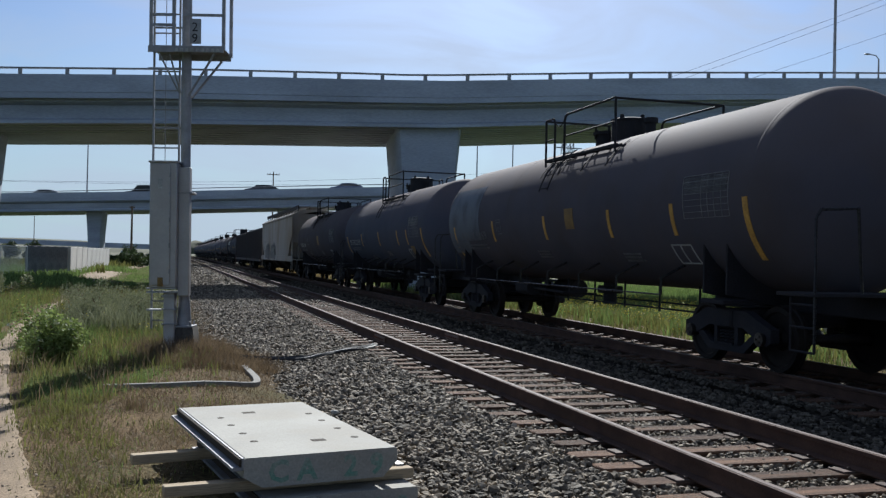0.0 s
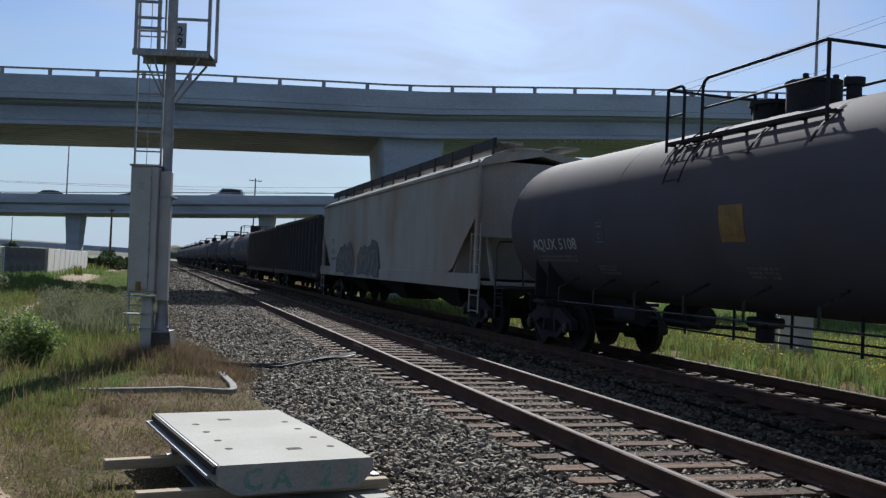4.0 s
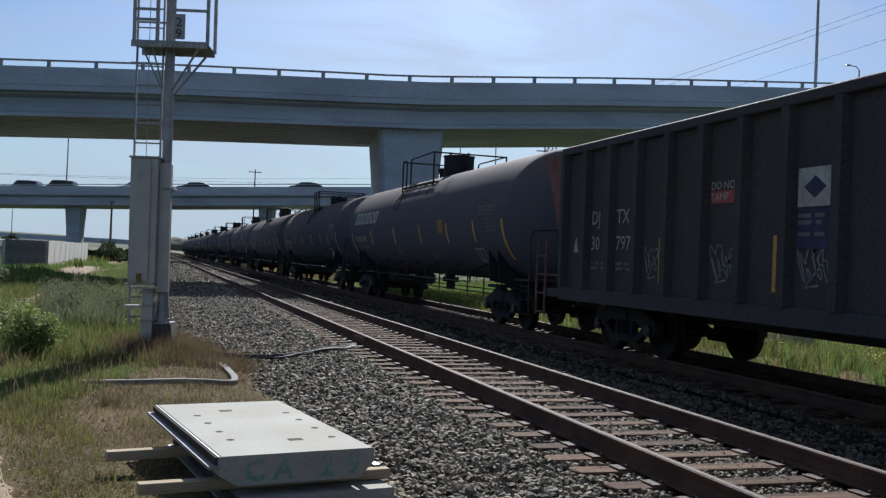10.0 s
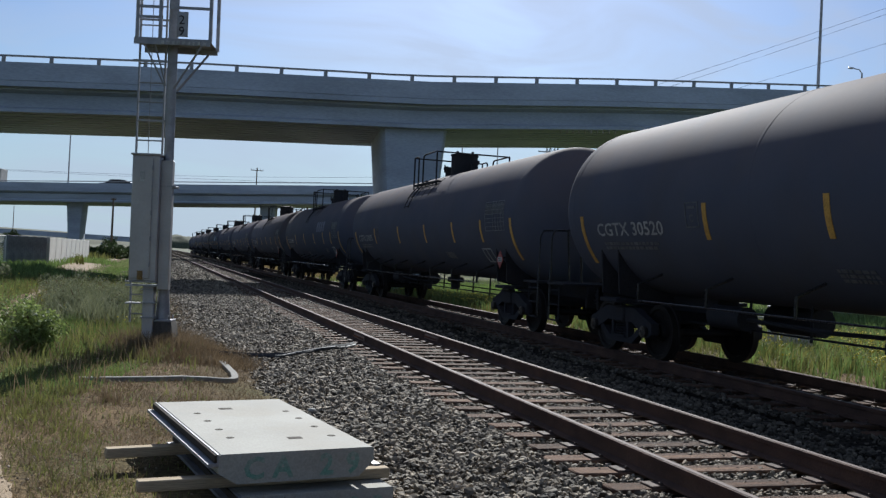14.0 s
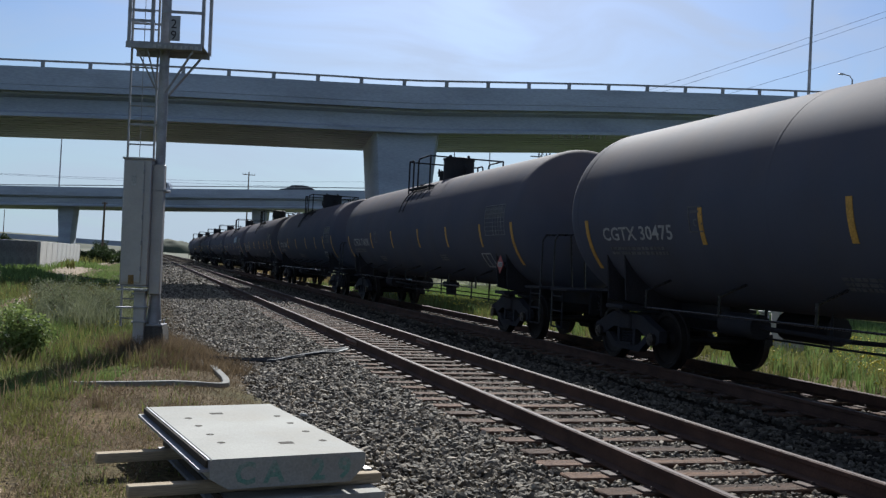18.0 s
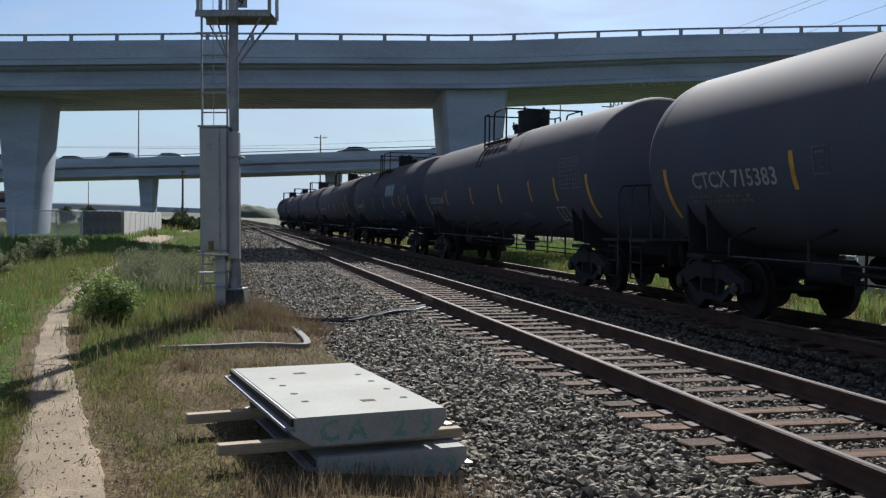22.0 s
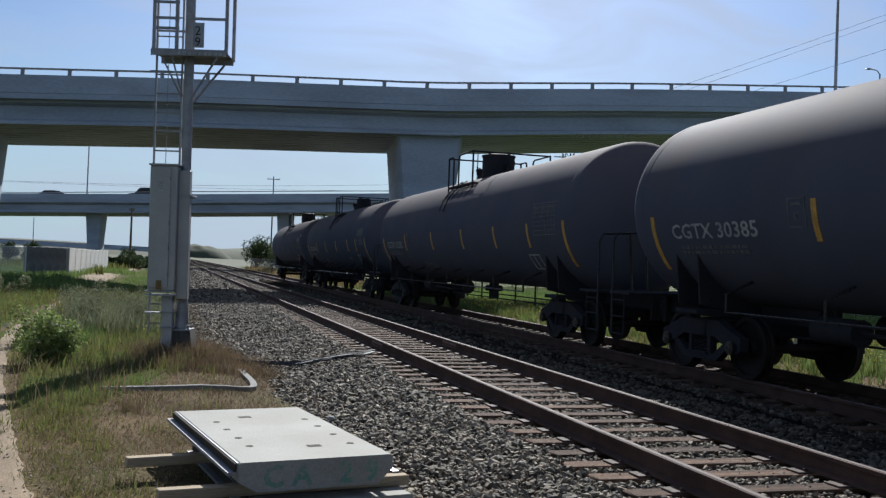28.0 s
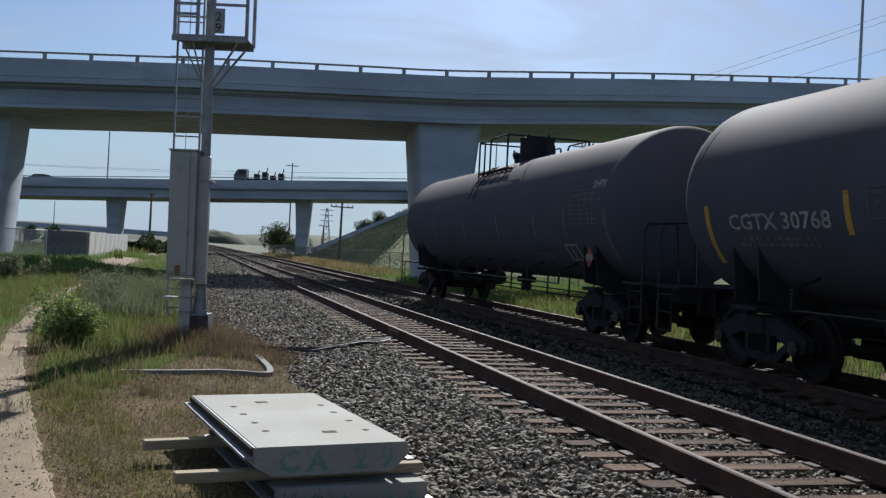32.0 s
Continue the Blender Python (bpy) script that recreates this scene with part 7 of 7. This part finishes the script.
third = thing("overpass_distant", "low dark road bridge on the horizon", "bridge", kind="structure")
part("deck", ribbon(THIRD, [(0, 0), (8, 0), (8, 1.7), (0, 1.7)], 12), M_CONC, third)
for s in (40, 90, 140, 190, 230):
    p, n = along(THIRD, s)
    part("pier", Geo().box(-0.8, 0.8, 0.5, 7.5, 0, p.z + 0.2 - 1.6, 0.05), M_CONC, third).matrix_basis = pose(p.x, p.y, -1.2, 0, 0, -14)


M_HILL = mat("hazy_far_grass", (0.062, 0.075, 0.045), (0.08, 0.08, 0.052), 0.95, scale=0.05, fine=1.0, bump=0, grain=0.3)


def hill(x, y, w, d, h, seed, material, label):
    n, vs = 26, []
    for i in range(n + 1):
        for j in range(n + 1):
            u, v = -1 + 2 * i / n, -1 + 2 * j / n
            k = max(0.0, 1 - (u * u + v * v))
            vs.append((x + u * w, y + v * d, -2 + (h + 2) * k ** 0.8 + 0.12 * h * k * noise.noise((u * 4 + seed, v * 4, 0))))
    ob = part("hill", mesh_of("hill", Geo().add(vs, [(i * (n + 1) + j, i * (n + 1) + j + 1, (i + 1) * (n + 1) + j + 1, (i + 1) * (n + 1) + j) for i in range(n) for j in range(n)]), material, fix=False), material)
    tagged(ob, label, "hill", kind="structure")


hill(17, 655, 24, 22, 9.5, 1, M_HILL, "flat green mound in the distance")
hill(-120, 700, 160, 80, 9, 2, M_HILL, "low green rise on the horizon")
hill(110, 900, 160, 90, 12, 3, M_HILL, "low green rise on the horizon")
hill(-360, 800, 200, 80, 16, 4, M_HILL, "low green rise on the horizon")

# far building behind the distant bridge
far_house = thing("building", "low red-brown building far behind the distant bridge", "building", pose(-95, 410, -1, 0, 0, -12))
M_FARWALL = mat("red_brown_cladding", (0.2, 0.1, 0.085), (0.15, 0.08, 0.07), 0.9, scale=0.4, fine=3, bump=0)
part("wall", Geo().box(-15, 15, -8, 8, 0, 10.5, 0.1), M_FARWALL, far_house, "red-brown clad wall")
part("roof", Geo().box(-15.4, 15.4, -8.4, 8.4, 10.5, 11.2, 0.1), M_CONC, far_house, "pale flat roof edge")
for i in range(7):
    part("window", Geo().box(-13.2 + 4 * i, -10.8 + 4 * i, -8.06, -7.98, 5.8, 8.2, 0.02), M_FRAME, far_house, "dark window")

# ---- road traffic ----
M_GLASS = mat("dark_car_glass", (0.02, 0.022, 0.025), rough=0.1, bump=0, grain=0)
CAR_PAINT = [mat("car_paint", c, tuple(v * 0.9 for v in c), 0.3, 0.2, scale=2, fine=40, bump=0, grain=0.03) for c in
             ((0.06, 0.065, 0.075), (0.3, 0.31, 0.33), (0.45, 0.45, 0.45), (0.035, 0.035, 0.04), (0.12, 0.14, 0.2), (0.25, 0.06, 0.05))]
VEHICLES = []


def road_car(kind, paint, label):
    t = thing({"truck": "box_truck", "flat": "flatbed_truck"}.get(kind, "car"), label, "truck" if kind in ("truck", "flat") else "car", group="road traffic")
    L, wd = (3.6 if kind in ("truck", "flat") else 2.25), 0.9
    if kind in ("truck", "flat"):
        part("cab", Geo().sweep([[(x, s * wd, z) for x, z in ((-L, 0.5), (-L, 1.4), (-L + 0.5, 2.15), (-L + 1.7, 2.2), (-L + 1.7, 0.5))] for s in (-1, 1)]), paint, t, "truck cab")
        part("window", Geo().box(-L + 0.62, -L + 1.45, -wd - 0.006, -wd, 1.5, 2.0), M_GLASS, t)
        part("chassis", Geo().box(-L + 0.3, L, -0.5, 0.5, 0.45, 0.7, 0.02), M_FRAME, t)
        if kind == "truck":
            box = part("cargo_box", Geo().box(-L + 1.8, L, -1.1, 1.1, 0.75, 2.75, 0.03), M_PANEL, t, "white cargo box with red lettering panel")
            part("side_panel", Geo().box(-0.4, 2.6, -1.112, -1.1, 1.3, 2.3), M_RED, box, "red painted panel")
        else:
            part("flat_bed", Geo().box(-L + 1.8, L, -1.1, 1.1, 0.75, 0.95, 0.02), M_FRAME, t)
            for i, (x, h) in enumerate(((-0.6, 1.0), (0.5, 1.4), (1.6, 0.8), (2.7, 1.3))):
                part("load", Geo().box(x - 0.35, x + 0.35, -0.7, 0.7, 0.95, 0.95 + h * 0.7, 0.06).cyl((x, 0, 1.2), (x + 0.3, 0, 1.2 + h), 0.08, 6), M_FRAME, t, "dark machinery")
    else:
        suv = kind == "suv"
        h = 1.75 if suv else 1.45
        sec = [(-L, 0.4), (-L, 0.8), (-L + 0.9, 0.95), (-L + 1.6, h - 0.05), (0.6, h), (L - (0.25 if suv else 0.9), h - 0.08), (L, 0.98), (L, 0.4)]
        part("body", Geo().sweep([[(x, y, z) for x, z in sec] for y in (-wd, wd)]), paint, t)
        part("window", Geo().sweep([[(x, y, z) for x, z in ((-L + 1.1, 1.0), (-L + 1.7, h - 0.13), (0.5, h - 0.1), (L - (0.45 if suv else 1.0), h - 0.16), (L - 0.4, 1.02))] for y in (-wd - 0.006, -wd + 0.01)]), M_GLASS, t)
    for x in (-L + 0.75, L - 0.75):
        for s in (-1, 1):
            part("wheel", Geo().cyl((x, s * (wd - 0.18), 0.34), (x, s * (wd + 0.02), 0.34), 0.34, 14), M_RUBBER, t)
    return t


def far_road(x):
    """Road surface under a vehicle on the far overpass at world x: 3.2 m in from the near edge."""
    for a, b in zip(FAR, FAR[1:]):
        if x <= b[0] or b is FAR[-1]:
            k = (x - a[0]) / (b[0] - a[0])
            d = math.hypot(b[0] - a[0], b[1] - a[1])
            return (x + 0.24 * 3, a[1] + (b[1] - a[1]) * k + 3.2, a[2] + (b[2] - a[2]) * k - 0.62)


# seconds and place along the road at which each vehicle is met, and its speed
TRAFFIC = ((0, 10.8, -11, "car", 0), (0, -4.7, -11, "suv", 3), (0, -17.5, -11, "car", 1), (1, 11.0, -11, "car", 4), (2, 10.8, -12.5, "car", 0), (3, 21.7, -13, "suv", 1), (3, 10.2, -13, "car", 3),
           (7, 20.0, -11, "suv", 0), (9, 7.8, -11, "car", 2), (9, 15.5, -11, "car", 3), (9, -6.5, -11, "suv", 4), (10, 19.0, -12.4, "car", 3), (10.5, 25.2, -14, "truck", 2),
           (13, 6.2, -12, "car", 0), (16.5, 14.5, -10.5, "suv", 3), (17.5, 24.3, -11.4, "car", 0), (19, -7.9, -8, "suv", 1), (19, 8.8, -10, "car", 3), (20, 9.0, -12, "suv", 4),
           (23, -19.1, -11, "car", 1), (23, 5.7, -11, "car", 0), (24, 19.3, -9, "car", 3), (25, 24.1, -9.5, "suv", 0), (27.5, 4.3, -11, "suv", 3), (29, -5.8, -5, "car", 0), (31, 18.0, -9.8, "flat", 0))
for t0, x0, v, kind, c in TRAFFIC:
    lab = {"car": "passenger car driving on the far overpass", "suv": "tall passenger car driving on the far overpass", "truck": "white box truck driving on the far overpass",
           "flat": "flatbed truck with dark machinery on the far overpass"}[kind]
    VEHICLES.append((road_car(kind, CAR_PAINT[c], lab), t0, x0, v, "far"))
VEHICLES.append((road_car("car", CAR_PAINT[0], "dark passenger car driving on the near overpass"), 2.0, 12.0, 15.8, "near"))


def near_road(x):
    for a, b in zip(NEAR, NEAR[1:]):
        if x <= b[0] or b is NEAR[-1]:
            k = (x - a[0]) / (b[0] - a[0])
            return (x, a[1] + (b[1] - a[1]) * k + 5.5, a[2] + (b[2] - a[2]) * k - 0.95)


# ---- motion ----
def motions():
    times = [0, 4, 8, 12, 16, 20, 24, 28, 32]
    for car, y0 in CARS:
        walk(car, [(t, pose(SIDE_X, y0 - SPEED * t - GAIN * t * t, 0)) for t in times])
    for car, t0, x0, v, where in VEHICLES:
        road, turn, lo, hi = (far_road, -13.7, -300, 300) if where == "far" else (near_road, 180 - 7.5, -44, 74)
        rows = []
        for k in range(33):
            x = max(lo, min(hi, x0 + v * (k - t0)))
            rows.append((k, pose(*road(x), 0, 0, turn)))
        walk(car, rows)
    # every wheelset rolls with the train; they share one set of keys
    first = WHEELSETS[0]
    steps = [2 * i / FPS for i in range(int(32 * FPS / 2) + 1)]
    walk(first, [(t, pose(0, 0, 0, math.degrees((SPEED * t + GAIN * t * t) / WHEEL_R), 0, 0)) for t in steps])
    for w in WHEELSETS[1:]:
        w.rotation_mode = "QUATERNION"
        w.animation_data_create()
        w.animation_data.action = first.animation_data.action
        w.animation_data.action_slot = first.animation_data.action_slot


motions()
